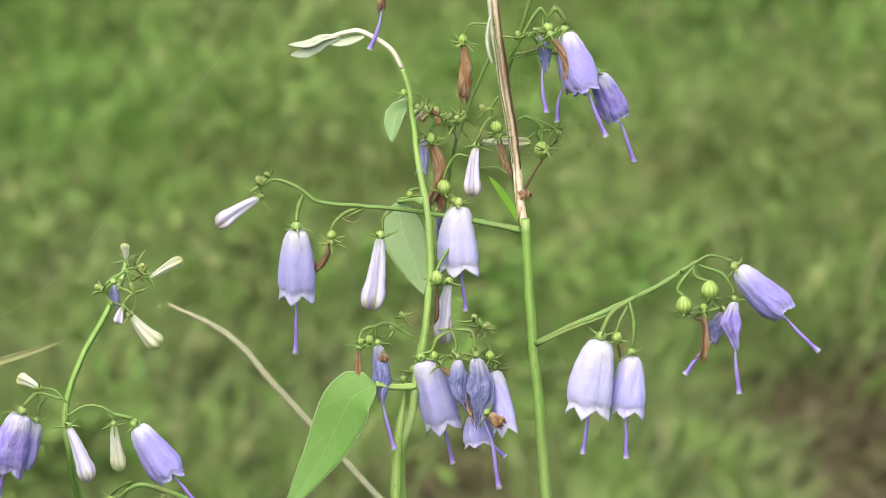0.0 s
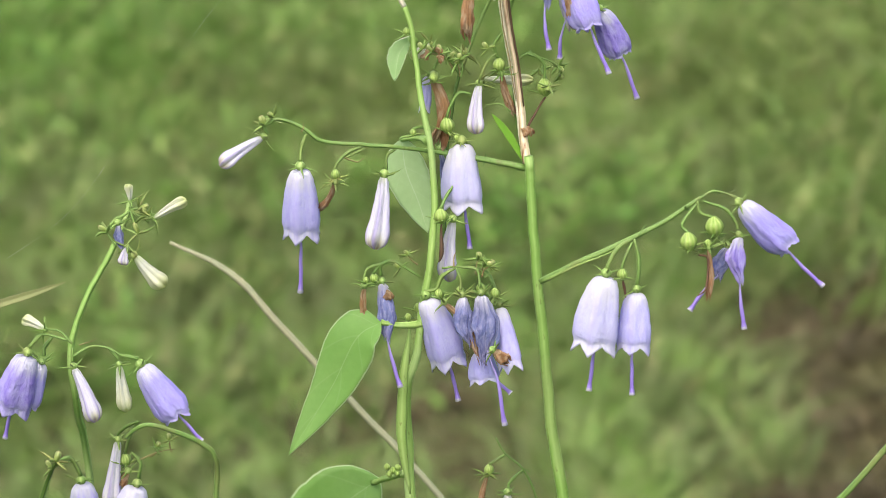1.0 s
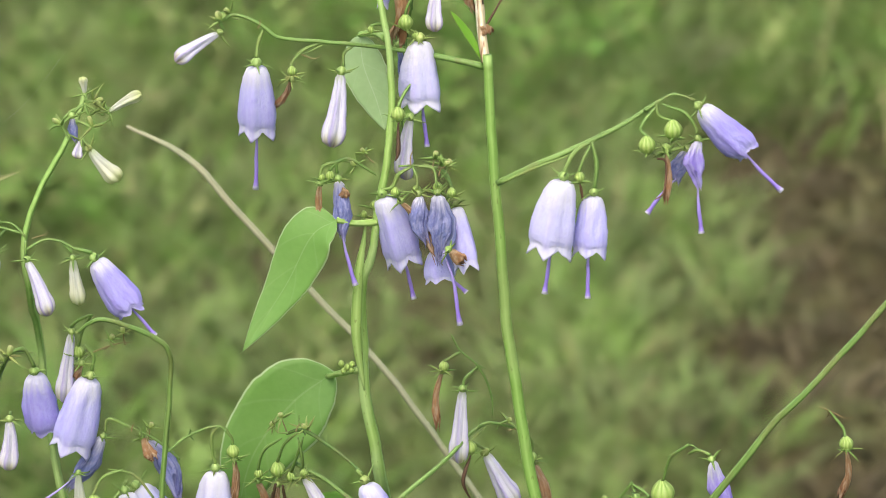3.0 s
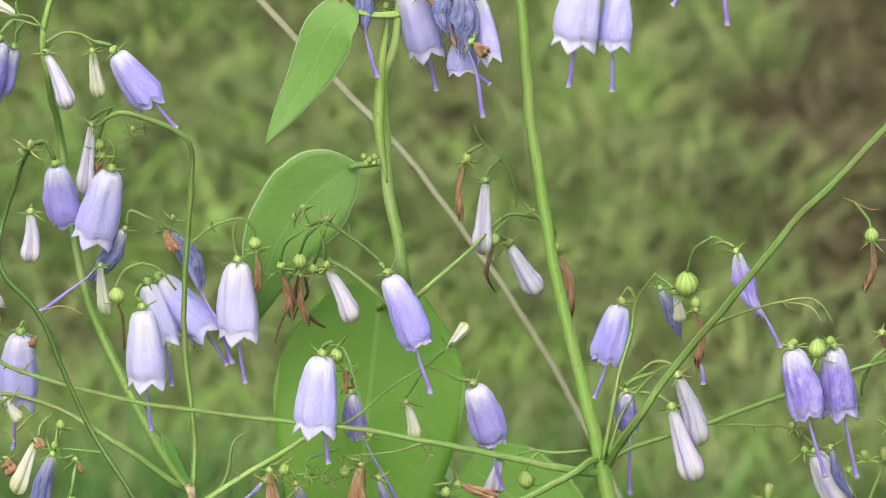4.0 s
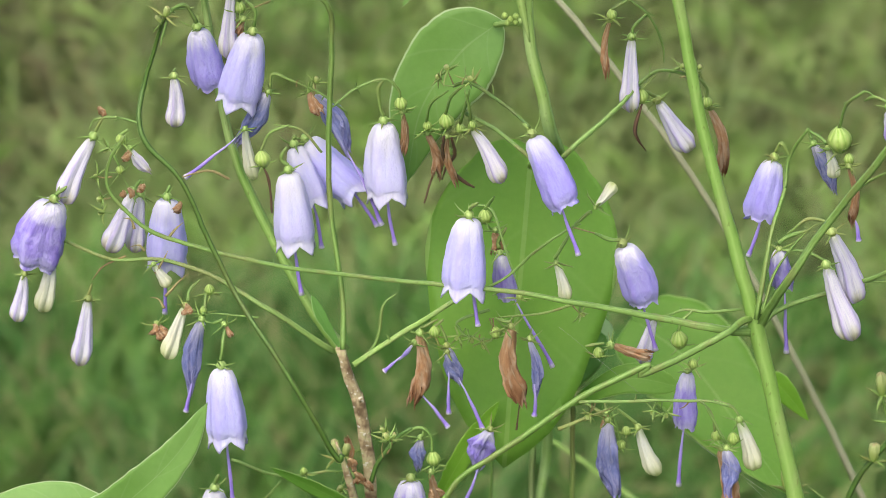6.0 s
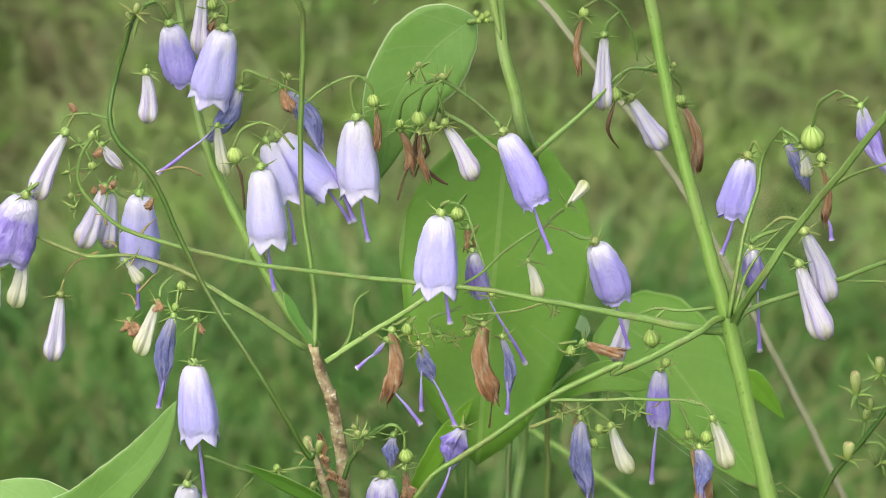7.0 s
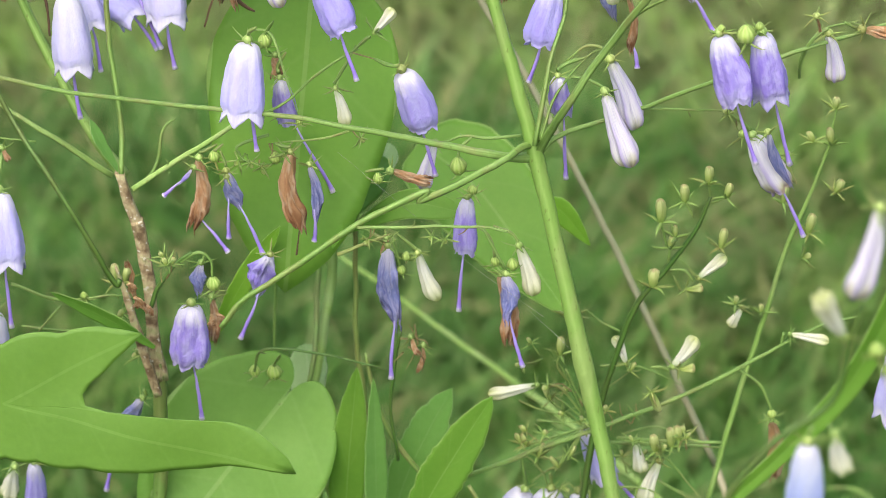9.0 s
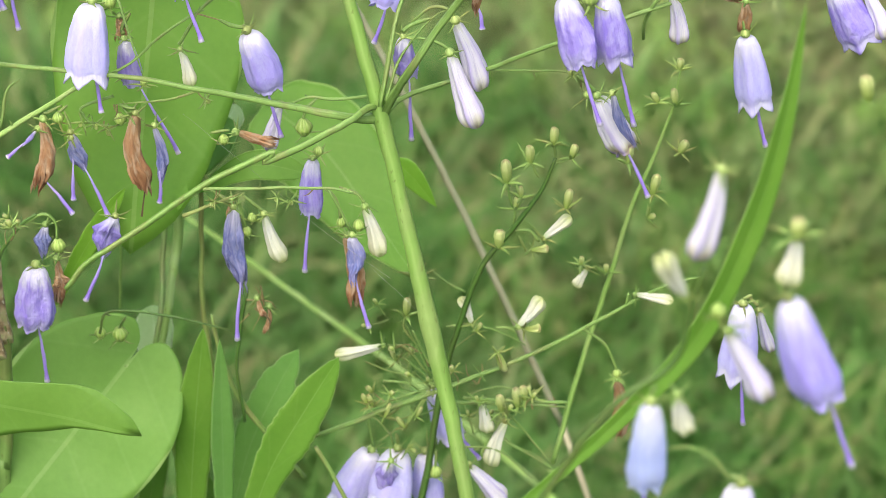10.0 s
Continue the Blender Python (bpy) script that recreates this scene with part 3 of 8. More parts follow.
def leaf(plant, line, width, outline=OVATE, look_of="leaf", roll=0.0, fold=0.12, lobe=0.0, petiole=None, label="", name="leaf", wave=0.04, notch=0.0):
    """A leaf blade along its midrib line, with thickness, a fold at the rib, waviness, and basal lobes for heart shapes."""
    pts = spline([mm(p) for p in line], 14)
    n, cols = len(pts) - 1, 10
    bm = bmesh.new()
    uv = bm.loops.layers.uv.new("sheet")
    seed = rnd.random() * 40

    def half(s):
        for (a, ra), (b, rb) in zip(outline, outline[1:]):
            if s <= b:
                return ra + (rb - ra) * (s - a) / max(b - a, 1e-6)
        return 0.0

    teeth = 0.13 if outline is LANCE else 0.03
    top, low = [], []
    total = (pts[-1] - pts[0]).length
    for k, q in enumerate(pts):
        ahead = (pts[min(k + 1, n)] - pts[max(k - 1, 0)]).normalized()
        face = Vector((0, -1, 0.6))
        face = Matrix.Rotation(radians(roll), 3, ahead) @ (face - ahead * face.dot(ahead)).normalized()
        across = ahead.cross(face).normalized()
        s = k / n
        w = half(s) * width / 2000 * (1 + teeth * noise.noise(Vector((s * 34, seed, 0.5))))
        row_t, row_l = [], []
        for j in range(cols + 1):
            u = j / cols * 2 - 1
            back = lobe * total * (abs(u) ** 1.5) * max(0, 1 - s * 3.0) ** 1.5
            p = q + across * u * w - ahead * back + face * (abs(u) * fold * w)
            p += face * noise.noise(Vector((p.x * 60 + seed, p.z * 60, u * 0.5))) * wave * width / 1000 * abs(u) ** 0.5
            row_t.append(bm.verts.new(p + face * 0.00012))
            row_l.append(bm.verts.new(p - face * 0.00012))
        top.append(row_t)
        low.append(row_l)
    for k in range(n):
        for j in range(cols):
            for sheet, flip in ((top, False), (low, True)):
                vs = [sheet[k][j], sheet[k][j + 1], sheet[k + 1][j + 1], sheet[k + 1][j]]
                uvs = [(j / cols, k / n), ((j + 1) / cols, k / n), ((j + 1) / cols, (k + 1) / n), (j / cols, (k + 1) / n)]
                if flip:
                    vs.reverse(), uvs.reverse()
                f = bm.faces.new(vs)
                for loop, c in zip(f.loops, uvs):
                    loop[uv].uv = c
        for j in (0, cols):
            f = bm.faces.new((top[k][j], low[k][j], low[k + 1][j], top[k + 1][j]))
            for loop in f.loops:
                loop[uv].uv = (j / cols, k / n)
    bmesh.ops.remove_doubles(bm, verts=bm.verts, dist=0.00002)
    bmesh.ops.recalc_face_normals(bm, faces=bm.faces)
    ob = part(name, bm, MAT[look_of], plant, label)
    if petiole:
        tube("leaf_stalk", [*petiole, line[0]], [0.9, 0.7, 0.6], "vine", ob, seg=8)
    return ob


BROAD = [(0, 1.0), (11, 0.87), (25, 0.66), (37, 0.54), (50, 0.455), (68, 0.33), (90, 0.215), (130, 0.13), (180, 0.05)]
CORDATE = [(0, 1.0), (12, 0.92), (30, 0.78), (55, 0.62), (78, 0.47), (100, 0.35), (125, 0.28), (152, 0.22), (172, 0.12), (180, 0.03)]


def heart_leaf(plant, base, tip, reach, look_of="leaf", roll=0.0, fold=0.12, bow=0.05, wide=1.0, petiole=None, label=""):
    """A heart-shaped leaf round its stalk's end: reach gives (degrees from the tip, share of the length) for each half;
    the halves fold up at the midrib, the blade bows and ripples, and has thickness."""
    b, t = mm(base), mm(tip)
    ahead, length = (t - b).normalized(), (t - b).length
    face = Vector((0, -1, 0.6))
    face = Matrix.Rotation(radians(roll), 3, ahead) @ (face - ahead * face.dot(ahead)).normalized()
    across = ahead.cross(face).normalized()
    seed, n, rings = rnd.random() * 40, 72, 12

    def share(angle):
        for (a, ra), (c, rc) in zip(reach, reach[1:]):
            if angle <= c:
                k = (angle - a) / (c - a)
                return ra + (rc - ra) * k
        return reach[-1][1]

    bm = bmesh.new()
    uv = bm.loops.layers.uv.new("sheet")
    most = max(share(a) * math.sin(radians(a)) for a in range(0, 180, 5)) * wide
    where, sheets = {}, []
    for lift in (0.00012, -0.00012):
        rows = []
        for k in range(rings + 1):
            row = []
            for j in range(n):
                a = j / n * 360 - 180
                r = share(abs(a)) * k / rings
                if k == rings:
                    r *= 1 + 0.012 * noise.noise(Vector((a * 0.12, seed, 0.3)))
                along, side = r * math.cos(radians(a)), r * math.sin(radians(a)) * wide
                ripple = noise.noise(Vector((along * 4 + seed, side * 5, 0.7))) * 0.035 + noise.noise(Vector((along * 13 + seed, side * 13, 0.2))) * 0.006
                v = bm.verts.new(b + (ahead * along + across * side + face * (fold * abs(side) - bow * along * along + ripple * r * 1.4)) * length + face * lift)
                where[v] = (0.5 + 0.5 * side / most, max(0.0, 0.12 + 0.88 * along))
                row.append(v)
            rows.append(row)
        sheets.append(rows)
    for rows, flip in zip(sheets, (False, True)):
        for k in range(rings):
            for j in range(n):
                vs = [rows[k][j], rows[k][(j + 1) % n], rows[k + 1][(j + 1) % n], rows[k + 1][j]]
                bm.faces.new(vs[::-1] if flip else vs)
    for j in range(n):
        bm.faces.new((sheets[0][-1][j], sheets[0][-1][(j + 1) % n], sheets[1][-1][(j + 1) % n], sheets[1][-1][j]))
    for f in bm.faces:
        for loop in f.loops:
            loop[uv].uv = where[loop.vert]
    bmesh.ops.remove_doubles(bm, verts=bm.verts, dist=0.00002)
    bmesh.ops.recalc_face_normals(bm, faces=bm.faces)
    ob = part("leaf", bm, MAT[look_of], plant, label)
    if petiole:
        tube("leaf_stalk", [*petiole, base], [0.9, 0.7, 0.6], "vine", ob, seg=8)
    return ob


def lobed_leaf(plant, centre, unit, reach, look_of="leaf_lobed", tilt=0.3, bow=0.06):
    """A broad leaf with pointed lobes round its stalk's end: reach gives (degrees below the level, distance) round the edge,
    in units; the blade leans back and bows, and has thickness."""
    bm = bmesh.new()
    uv = bm.loops.layers.uv.new("sheet")
    c, rings, edge = mm(centre), 14, []
    ribs = [a for (a, r), (_, r0), (_, r1) in zip(reach[1:], reach, reach[2:]) if r > r0 and r > r1]
    for (a, ra), (b, rb) in zip(reach, reach[1:]):
        n = max(2, int((b - a) / 4))
        edge += [(a + (b - a) * k / n, ra + (rb - ra) * (k / n)) for k in range(n)]
    sheets = []
    for lift in (0.00014, -0.00014):
        rows = []
        for k in range(rings + 1):
            row = []
            for a, r in edge:
                d = r * unit / 1000 * k / rings
                x, z = d * math.cos(radians(a)), -d * math.sin(radians(a))
                y = tilt * z + bow * d * d * 12 + 0.0012 * noise.noise(Vector((x * 70, z * 70, 1.5)))
                row.append(bm.verts.new(c + Vector((x, y - lift, z))))
            rows.append(row)
        sheets.append(rows)
    count = len(edge)
    for rows, flip in zip(sheets, (False, True)):
        for k in range(rings):
            for j in range(count):
                vs = [rows[k][j], rows[k][(j + 1) % count], rows[k + 1][(j + 1) % count], rows[k + 1][j]]
                f = bm.faces.new(vs[::-1] if flip else vs)
                for loop in f.loops:
                    q = loop.vert.co - c
                    turn = math.degrees(math.atan2(-q.z, q.x))
                    gap = min(abs(math.sin(radians(turn - a))) if abs(turn - a) < 80 else 1.0 for a in ribs)
                    far = math.hypot(q.x, q.z) / (unit / 1000)
                    loop[uv].uv = (0.5 + 0.5 * min(1.0, gap * far / 105), min(1.0, far / 500))
    for j in range(count):
        f = bm.faces.new((sheets[0][-1][j], sheets[0][-1][(j + 1) % count], sheets[1][-1][(j + 1) % count], sheets[1][-1][j]))
        for loop in f.loops:
            loop[uv].uv = (0.99, 0.5)
    bmesh.ops.remove_doubles(bm, verts=bm.verts, dist=0.00002)
    bmesh.ops.recalc_face_normals(bm, faces=bm.faces)
    return part("leaf", bm, MAT[look_of], plant, "large lobed fresh green leaf")


def plant_of(name, label, category, at, group=""):
    root = new(name)
    root.empty_display_size = 0.02
    tagged(root, label, category, group)
    return root


# ---- the ground and its grass ----
def ground_material():
    """Brown earth where the sward is worn, greenish turf elsewhere; both darkened for shade between the blades."""
    m, nt, bsdf, out = shader("meadow_soil")
    big, small = noise_of(nt, 2.2, 5), noise_of(nt, 45, 8)
    col = ramp(nt, small, [(0.38, (0.010, 0.008, 0.005)), (0.48, (0.036, 0.029, 0.016)), (0.58, (0.07, 0.057, 0.032)), (0.66, (0.045, 0.042, 0.02)), (0.78, (0.15, 0.11, 0.065))])
    turf = ramp(nt, small, [(0.35, (0.02, 0.032, 0.008)), (0.5, (0.045, 0.066, 0.017)), (0.62, (0.065, 0.088, 0.024)), (0.75, (0.09, 0.088, 0.036))])
    place = nt.nodes.new("ShaderNodeTexCoord")
    gap = nt.nodes.new("ShaderNodeVectorMath")
    gap.operation = "DISTANCE"
    gap.inputs[1].default_value = (0.25, 1.95, 0.2)
    nt.links.new(place.outputs["Object"], gap.inputs[0])
    far = math_node(nt, "ADD", gap.outputs["Value"], math_node(nt, "MULTIPLY", math_node(nt, "SUBTRACT", big, 0.5), 1.6))
    col = mix(nt, ramp(nt, far, [(0.75, (0, 0, 0)), (1.0, (1, 1, 1))]), col, turf)
    finish(nt, bsdf, out, col, 0.9, 0, small, 0.01, 0.2)
    return m


def blade_material(name, a, b, c, fresh=0.75, stale=0.42):
    m, nt, bsdf, out = shader(name)
    r = nt.nodes.new("ShaderNodeNewGeometry").outputs["Random Per Island"]
    col = ramp(nt, r, [(0.0, a), (0.5, b), (0.78, c), (1.0, (0.34, 0.315, 0.145))])
    clump = noise_of(nt, 17, 4)
    col = mix(nt, math_node(nt, "MULTIPLY", ramp(nt, clump, [(0.50, (0, 0, 0)), (0.66, (1, 1, 1))]), fresh), col, (0.215, 0.39, 0.065))
    col = mix(nt, math_node(nt, "MULTIPLY", ramp(nt, clump, [(0.34, (1, 1, 1)), (0.48, (0, 0, 0))]), fresh), col, (0.065, 0.085, 0.024))
    patch = ramp(nt, noise_of(nt, 1.7, 3), [(0.38, (0, 0, 0)), (0.62, (1, 1, 1))])
    col = mix(nt, math_node(nt, "MULTIPLY", patch, stale), col, (0.215, 0.21, 0.088))
    finish(nt, bsdf, out, col, 0.55, 0.25)
    return m


def rise(y):
    """The meadow climbs gently behind the plants."""
    return 0.12 * np.maximum(y, -3.0)


def build_ground():
    size, n = 60.0, 60
    bm = bmesh.new()
    bmesh.ops.create_grid(bm, x_segments=n, y_segments=n, size=size)
    for v in bm.verts:
        v.co.y += 40
        v.co.z = rise(v.co.y) + 0.03 * noise.noise(v.co * 0.6) - 0.02
    me = bpy.data.meshes.new("ground")
    bm.to_mesh(me)
    bm.free()
    me.materials.append(ground_material())
    tagged(new("ground", me), "brown and green meadow soil under grass", "ground", kind="structure")


def bare_soil(x, y):
    """Where the sward is worn down to brown earth and litter."""
    return (1.9 * np.exp(-((x - 0.39) / 0.29) ** 2 - ((y - 1.87) / 0.42) ** 2)
            + 0.45 * np.exp(-((x + 0.38) / 0.22) ** 2 - ((y - 2.25) / 0.16) ** 2)
            + 0.2 * np.exp(-((x + 0.02) / 0.22) ** 2 - ((y - 2.05) / 0.2) ** 2))


def build_grass(name, count, near, far, tall, wide, lean, material, label, seed, spread=0.34, extra=0.35, clump=0.8, worn=1.0):
    """Many bent blades of grass as one sheet of stuff, thicker in tufts."""
    g = np.random.default_rng(seed)
    y = near + (far - near) * g.random(count * 3) ** 1.25
    x = (g.random(count * 3) - 0.5) * (spread * (y + 0.62) + extra) * (1 + 0.9 * g.random(count * 3) ** 4) + 0.06
    tuft = np.array([noise.noise(Vector((a * 2.3, b * 1.5, seed))) + 0.5 * noise.noise(Vector((a * 9, b * 6, seed))) for a, b in zip(x, y)])
    bare = bare_soil(x, y) * (0.9 - 0.7 * tuft) * worn
    keep = np.argsort(-(tuft * clump + g.random(len(x)) * 1.2 - bare))[:count]
    x, y, tuft = x[keep], y[keep], tuft[keep]
    h = tall * (0.45 + 0.8 * g.random(count)) * (1 + 0.4 * tuft)
    w = wide * (0.6 + 0.8 * g.random(count))
    a, l, f = g.random(count) * math.tau, lean * (0.3 + g.random(count)), g.random(count) * math.tau
    rows = 4
    verts = np.zeros((count, rows * 2 - 1, 3))
    for k in range(rows):
        s = k / (rows - 1)
        cx, cy = x + np.cos(a) * l * h * s ** 1.8, y + np.sin(a) * l * h * s ** 1.8
        cz = rise(y) + h * (s - 0.28 * l * s * s) - 0.015
        half = w * (1 - s ** 1.6) / 2
        if k < rows - 1:
            verts[:, 2 * k] = np.stack([cx - np.cos(f) * half, cy - np.sin(f) * half, cz], -1)
            verts[:, 2 * k + 1] = np.stack([cx + np.cos(f) * half, cy + np.sin(f) * half, cz], -1)
        else:
            verts[:, 2 * k] = np.stack([cx, cy, cz], -1)
    start = (np.arange(count) * (rows * 2 - 1))[:, None]
    quads = np.concatenate([start + np.array([[2 * k, 2 * k + 1, 2 * k + 3, 2 * k + 2]]) for k in range(rows - 2)])
    tris = start + np.array([[2 * rows - 4, 2 * rows - 3, 2 * rows - 2]])
    me = bpy.data.meshes.new(name)
    me.from_pydata(verts.reshape(-1, 3).tolist(), [], quads.tolist() + tris.tolist())
    me.shade_smooth()
    me.materials.append(material)
    tagged(new(name, me), label, "grass", kind="stuff")


def build_weeds(name, count, near, far, material, label, seed):
    """Small broad leaves of low herbs lying every way among the grass, as one sheet of stuff."""
    g = np.random.default_rng(seed)
    y = near + (far - near) * g.random(count * 2) ** 1.2
    x = (g.random(count * 2) - 0.5) * (0.34 * (y + 0.62) + 0.4) + 0.06
    clump = np.array([noise.noise(Vector((a * 5, b * 3.5, seed))) + 0.6 * noise.noise(Vector((a * 14, b * 10, seed))) for a, b in zip(x, y)])
    bare = bare_soil(x, y)
    keep = np.argsort(-(clump + 0.35 * g.random(len(x)) - bare))[:count]
    x, y = x[keep], y[keep]
    long = 0.012 + 0.022 * g.random(count)
    wide = long * (0.2 + 0.2 * g.random(count))
    a, up = g.random(count) * math.tau, g.uniform(-0.3, 0.9, count)
    base = np.stack([x, y, rise(y) + 0.02 + 0.07 * g.random(count)], -1)
    ahead = np.stack([np.cos(a) * np.cos(up), np.sin(a) * np.cos(up), np.sin(up)], -1)
    side = np.stack([-np.sin(a), np.cos(a), g.uniform(-0.5, 0.5, count)], -1)
    verts = np.stack([base, base + ahead * (long * 0.45)[:, None] + side * (wide / 2)[:, None], base + ahead * long[:, None] - np.array([0, 0, 0.004]), base + ahead * (long * 0.45)[:, None] - side * (wide / 2)[:, None], base + ahead * (long * 0.5)[:, None] - np.array([0, 0, 0.003])], 1)
    start = (np.arange(count) * 5)[:, None]
    faces = np.concatenate([start + np.array([[0, 1, 4]]), start + np.array([[1, 2, 4]]), start + np.array([[2, 3, 4]]), start + np.array([[3, 0, 4]])])
    me = bpy.data.meshes.new(name)
    me.from_pydata(verts.reshape(-1, 3).tolist(), [], faces.tolist())
    me.materials.append(material)
    tagged(new(name, me), label, "herbs", kind="stuff")


build_ground()
GREEN = blade_material("meadow_grass", (0.11, 0.24, 0.034), (0.16, 0.31, 0.052), (0.235, 0.36, 0.09))
# Lush blades, their greens darkened to stand for shade beneath the plants.
LUSH_SHADED = blade_material("lush_shaded_grass", (0.045, 0.15, 0.021), (0.07, 0.205, 0.034), (0.11, 0.25, 0.05), 0.3, 0.10)
DRY = blade_material("dry_grass", (0.176, 0.245, 0.08), (0.228, 0.292, 0.105), (0.15, 0.28, 0.06), 0.75, 0.3)
build_grass("meadow_grass", 80000, 2.0, 9.0, 0.08, 0.007, 0.9, GREEN, "short mixed green meadow grass with dry blades", 3)
build_grass("thin_grass", 36000, 0.98, 2.8, 0.07, 0.006, 1.1, DRY, "thin trampled grass with many dry straw blades", 5)
build_grass("tall_grass", 3000, 1.5, 4.8, 0.13, 0.008, 1.5, GREEN, "taller green grass tufts in the meadow", 8)
build_grass("lush_shaded_grass", 62000, 0.15, 1.18, 0.10, 0.0055, 0.8, LUSH_SHADED, "lush green grass around the plants' feet, coloured darker for the shade there", 9, 0.5, 0.6, 0.25)

LITTER = blade_material("leaf_litter", (0.095, 0.074, 0.038), (0.15, 0.115, 0.058), (0.07, 0.054, 0.028), 0.12, 0.2)
build_grass("dry_litter", 15000, 0.95, 2.9, 0.05, 0.007, 2.2, LITTER, "dead brown grass and leaf litter on the soil", 15, worn=-1.2)
HERB = blade_material("herb_leaves", (0.08, 0.22, 0.024), (0.145, 0.31, 0.04), (0.25, 0.38, 0.085), 0.5)
build_weeds("low_herbs", 9000, 1.95, 4.6, HERB, "small broad-leaved herbs scattered through the grass", 12)



def build_surroundings(name, count, material, label, seed):
    """The same meadow goes on all round, coarser with the distance."""
    g = np.random.default_rng(seed)
    x, y = g.uniform(-5, 5, count * 2), g.uniform(-4, 11, count * 2)
    edge = 0.17 * (y + 0.62) + 0.18
    inside = (y > 0.1) & (np.abs(x - 0.06) < edge * (0.9 + 0.5 * g.random(count * 2)))
    near = np.hypot(x - 0.05, y) < 0.10
    x, y = x[~(inside | near)][:count], y[~(inside | near)][:count]
    n = len(x)
    gap = np.minimum(np.hypot(x, y - 1.0) / 4.0, 1.0)
    h, w = 0.06 + 0.10 * g.random(n), (0.013 + 0.024 * gap) * (0.7 + 0.6 * g.random(n))
    a, f = g.random(n) * math.tau, g.random(n) * math.tau
    z = rise(y) - 0.01
    verts = np.stack([np.stack([x - np.cos(f) * w / 2, y - np.sin(f) * w / 2, z], -1), np.stack([x + np.cos(f) * w / 2, y + np.sin(f) * w / 2, z], -1),
                      np.stack([x + np.cos(a) * h * 0.4 + np.cos(f) * w * 0.4, y + np.sin(a) * h * 0.4 + np.sin(f) * w * 0.4, z + h * 0.6], -1),
                      np.stack([x + np.cos(a) * h, y + np.sin(a) * h, z + h * 0.85], -1)], 1)
    me = bpy.data.meshes.new(name)
    me.from_pydata(verts.reshape(-1, 3).tolist(), [], (np.arange(n)[:, None] * 4 + np.array([[0, 1, 2, 3]])).tolist())
    me.materials.append(material)
    tagged(new(name, me), label, "grass", kind="stuff")


build_surroundings("surrounding_grass", 170000, GREEN, "meadow grass all round the flowers", 21)
build_surroundings("surrounding_dry_grass", 70000, DRY, "paler dry grass all round the flowers", 22)

# ---- the plants ----

R = plant_of("bellflower", "tall bellflower plant with pale green stem and nodding lilac bells", "wildflower", None, "bellflower plants")
tube("stem", [(82.9, 0.0, 863.5), (84.0, 0.0, 848.5), (85.2, 0.0, 834.7), (86.6, 0.0, 822.5), (88.0, 0.0, 808.0), (90.2, 0.0, 795.5), (93.5, 0.0, 777.0), (98.0, 0.0, 758.3), (102.3, 0.0, 742.0), (105.0, 0.0, 730.5), (108.8, 0.0, 713.0), (112.3, 0.0, 697.0), (115.3, 0.0, 683.0), (118.8, 0.0, 666.6), (122.1, 0.0, 649.3), (128.6, 0.1, 612.4), (134.5, 0.1, 566.6)], [0.95, 1.0, 1.05, 1.1, 1.15, 1.2, 1.25, 1.32, 1.5, 1.75, 1.62, 1.75, 2.1, 1.8, 1.7, 1.7, 1.75], "stem", R)
tube("lower_stem", [(134.5, 0.1, 566.6), (137.5, 1.6, 336.5), (146.2, 6.1, -8.6)], [1.75, 1.9, 2.1], "stem", R)
tube("dry_strand", [(74.1, 0.9, 913.4), (75.3, 1.5, 906.7), (75.7, 2.2, 901.6), (76.8, 3.2, 895.3), (78.3, 4.8, 887.2), (79.9, 5.9, 877.0), (82.1, 2.1, 861.7)], [0.34, 0.43, 0.39, 0.48, 0.48, 0.39], "hoary", R)
tube("dry_strand", [(75.4, -0.1, 903.6), (74.9, 0.3, 900.0), (75.2, 0.8, 896.7), (75.9, 1.3, 894.2)], [0.24, 0.43, 0.29], "hoary", R)
tube("dry_strand", [(76.8, -0.4, 907.0), (77.9, 0.7, 899.0), (79.0, 2.0, 892.2), (80.7, 4.0, 881.2), (81.7, 3.9, 872.8)], [0.10, 0.19, 0.24, 0.24, 0.14], "char", R)
tube("dry_strand", [(76.2, -0.6, 900.3), (77.4, 1.0, 891.2), (79.0, 2.6, 882.0), (80.1, 2.8, 874.1)], [0.10, 0.14, 0.14, 0.10], "twig", R)
tube("dry_stem", [(75.0, -0.1, 913.6), (76.2, 0.5, 906.9), (77.2, 1.5, 900.0), (78.4, 3.0, 892.0), (80.1, 4.8, 881.6), (81.3, 4.6, 871.5), (82.6, 1.1, 861.9)], [0.53, 0.58, 0.58, 0.68, 0.82], "tan", R, label="dry tan upper stem with peeling bark")
tube("branch", [(85.4, 4.3, 911.0), (82.7, 5.0, 904.7), (79.5, 6.8, 893.7), (78.5, 7.7, 887.9), (79.8, 8.9, 877.6), (80.5, 7.8, 869.8), (82.8, 4.9, 861.6)], [0.29, 0.39, 0.39, 0.44, 0.53], "branch", R)
tube("branch", [(75.8, 5.0, 895.9), (72.9, 5.5, 889.3), (69.5, 5.3, 879.7)], [0.34, 0.29], "branch", R)
capsule(R, (86.8, 2.6, 901.2), 2.2, stalk=[(79.5, 3.4, 895.3), (84.4, 2.0, 904.6), (86.0, 2.1, 904.0)])
bell(R, (90.2, 2.6, 900.3), (94.9, 0.4, 888.7), 6.8, style=(98.5, -0.3, 880.1), stalk=[(87.1, 2.1, 904.0), (88.1, 1.9, 905.1), (89.8, 2.2, 902.9)], look_of="dusk", wrinkle=0.12, sack=True)
bell(R, (96.7, 3.4, 892.1), (101.1, 5.5, 882.7), 5.9, style=(104.4, 6.1, 874.3), look_of="deep", wrinkle=0.35)
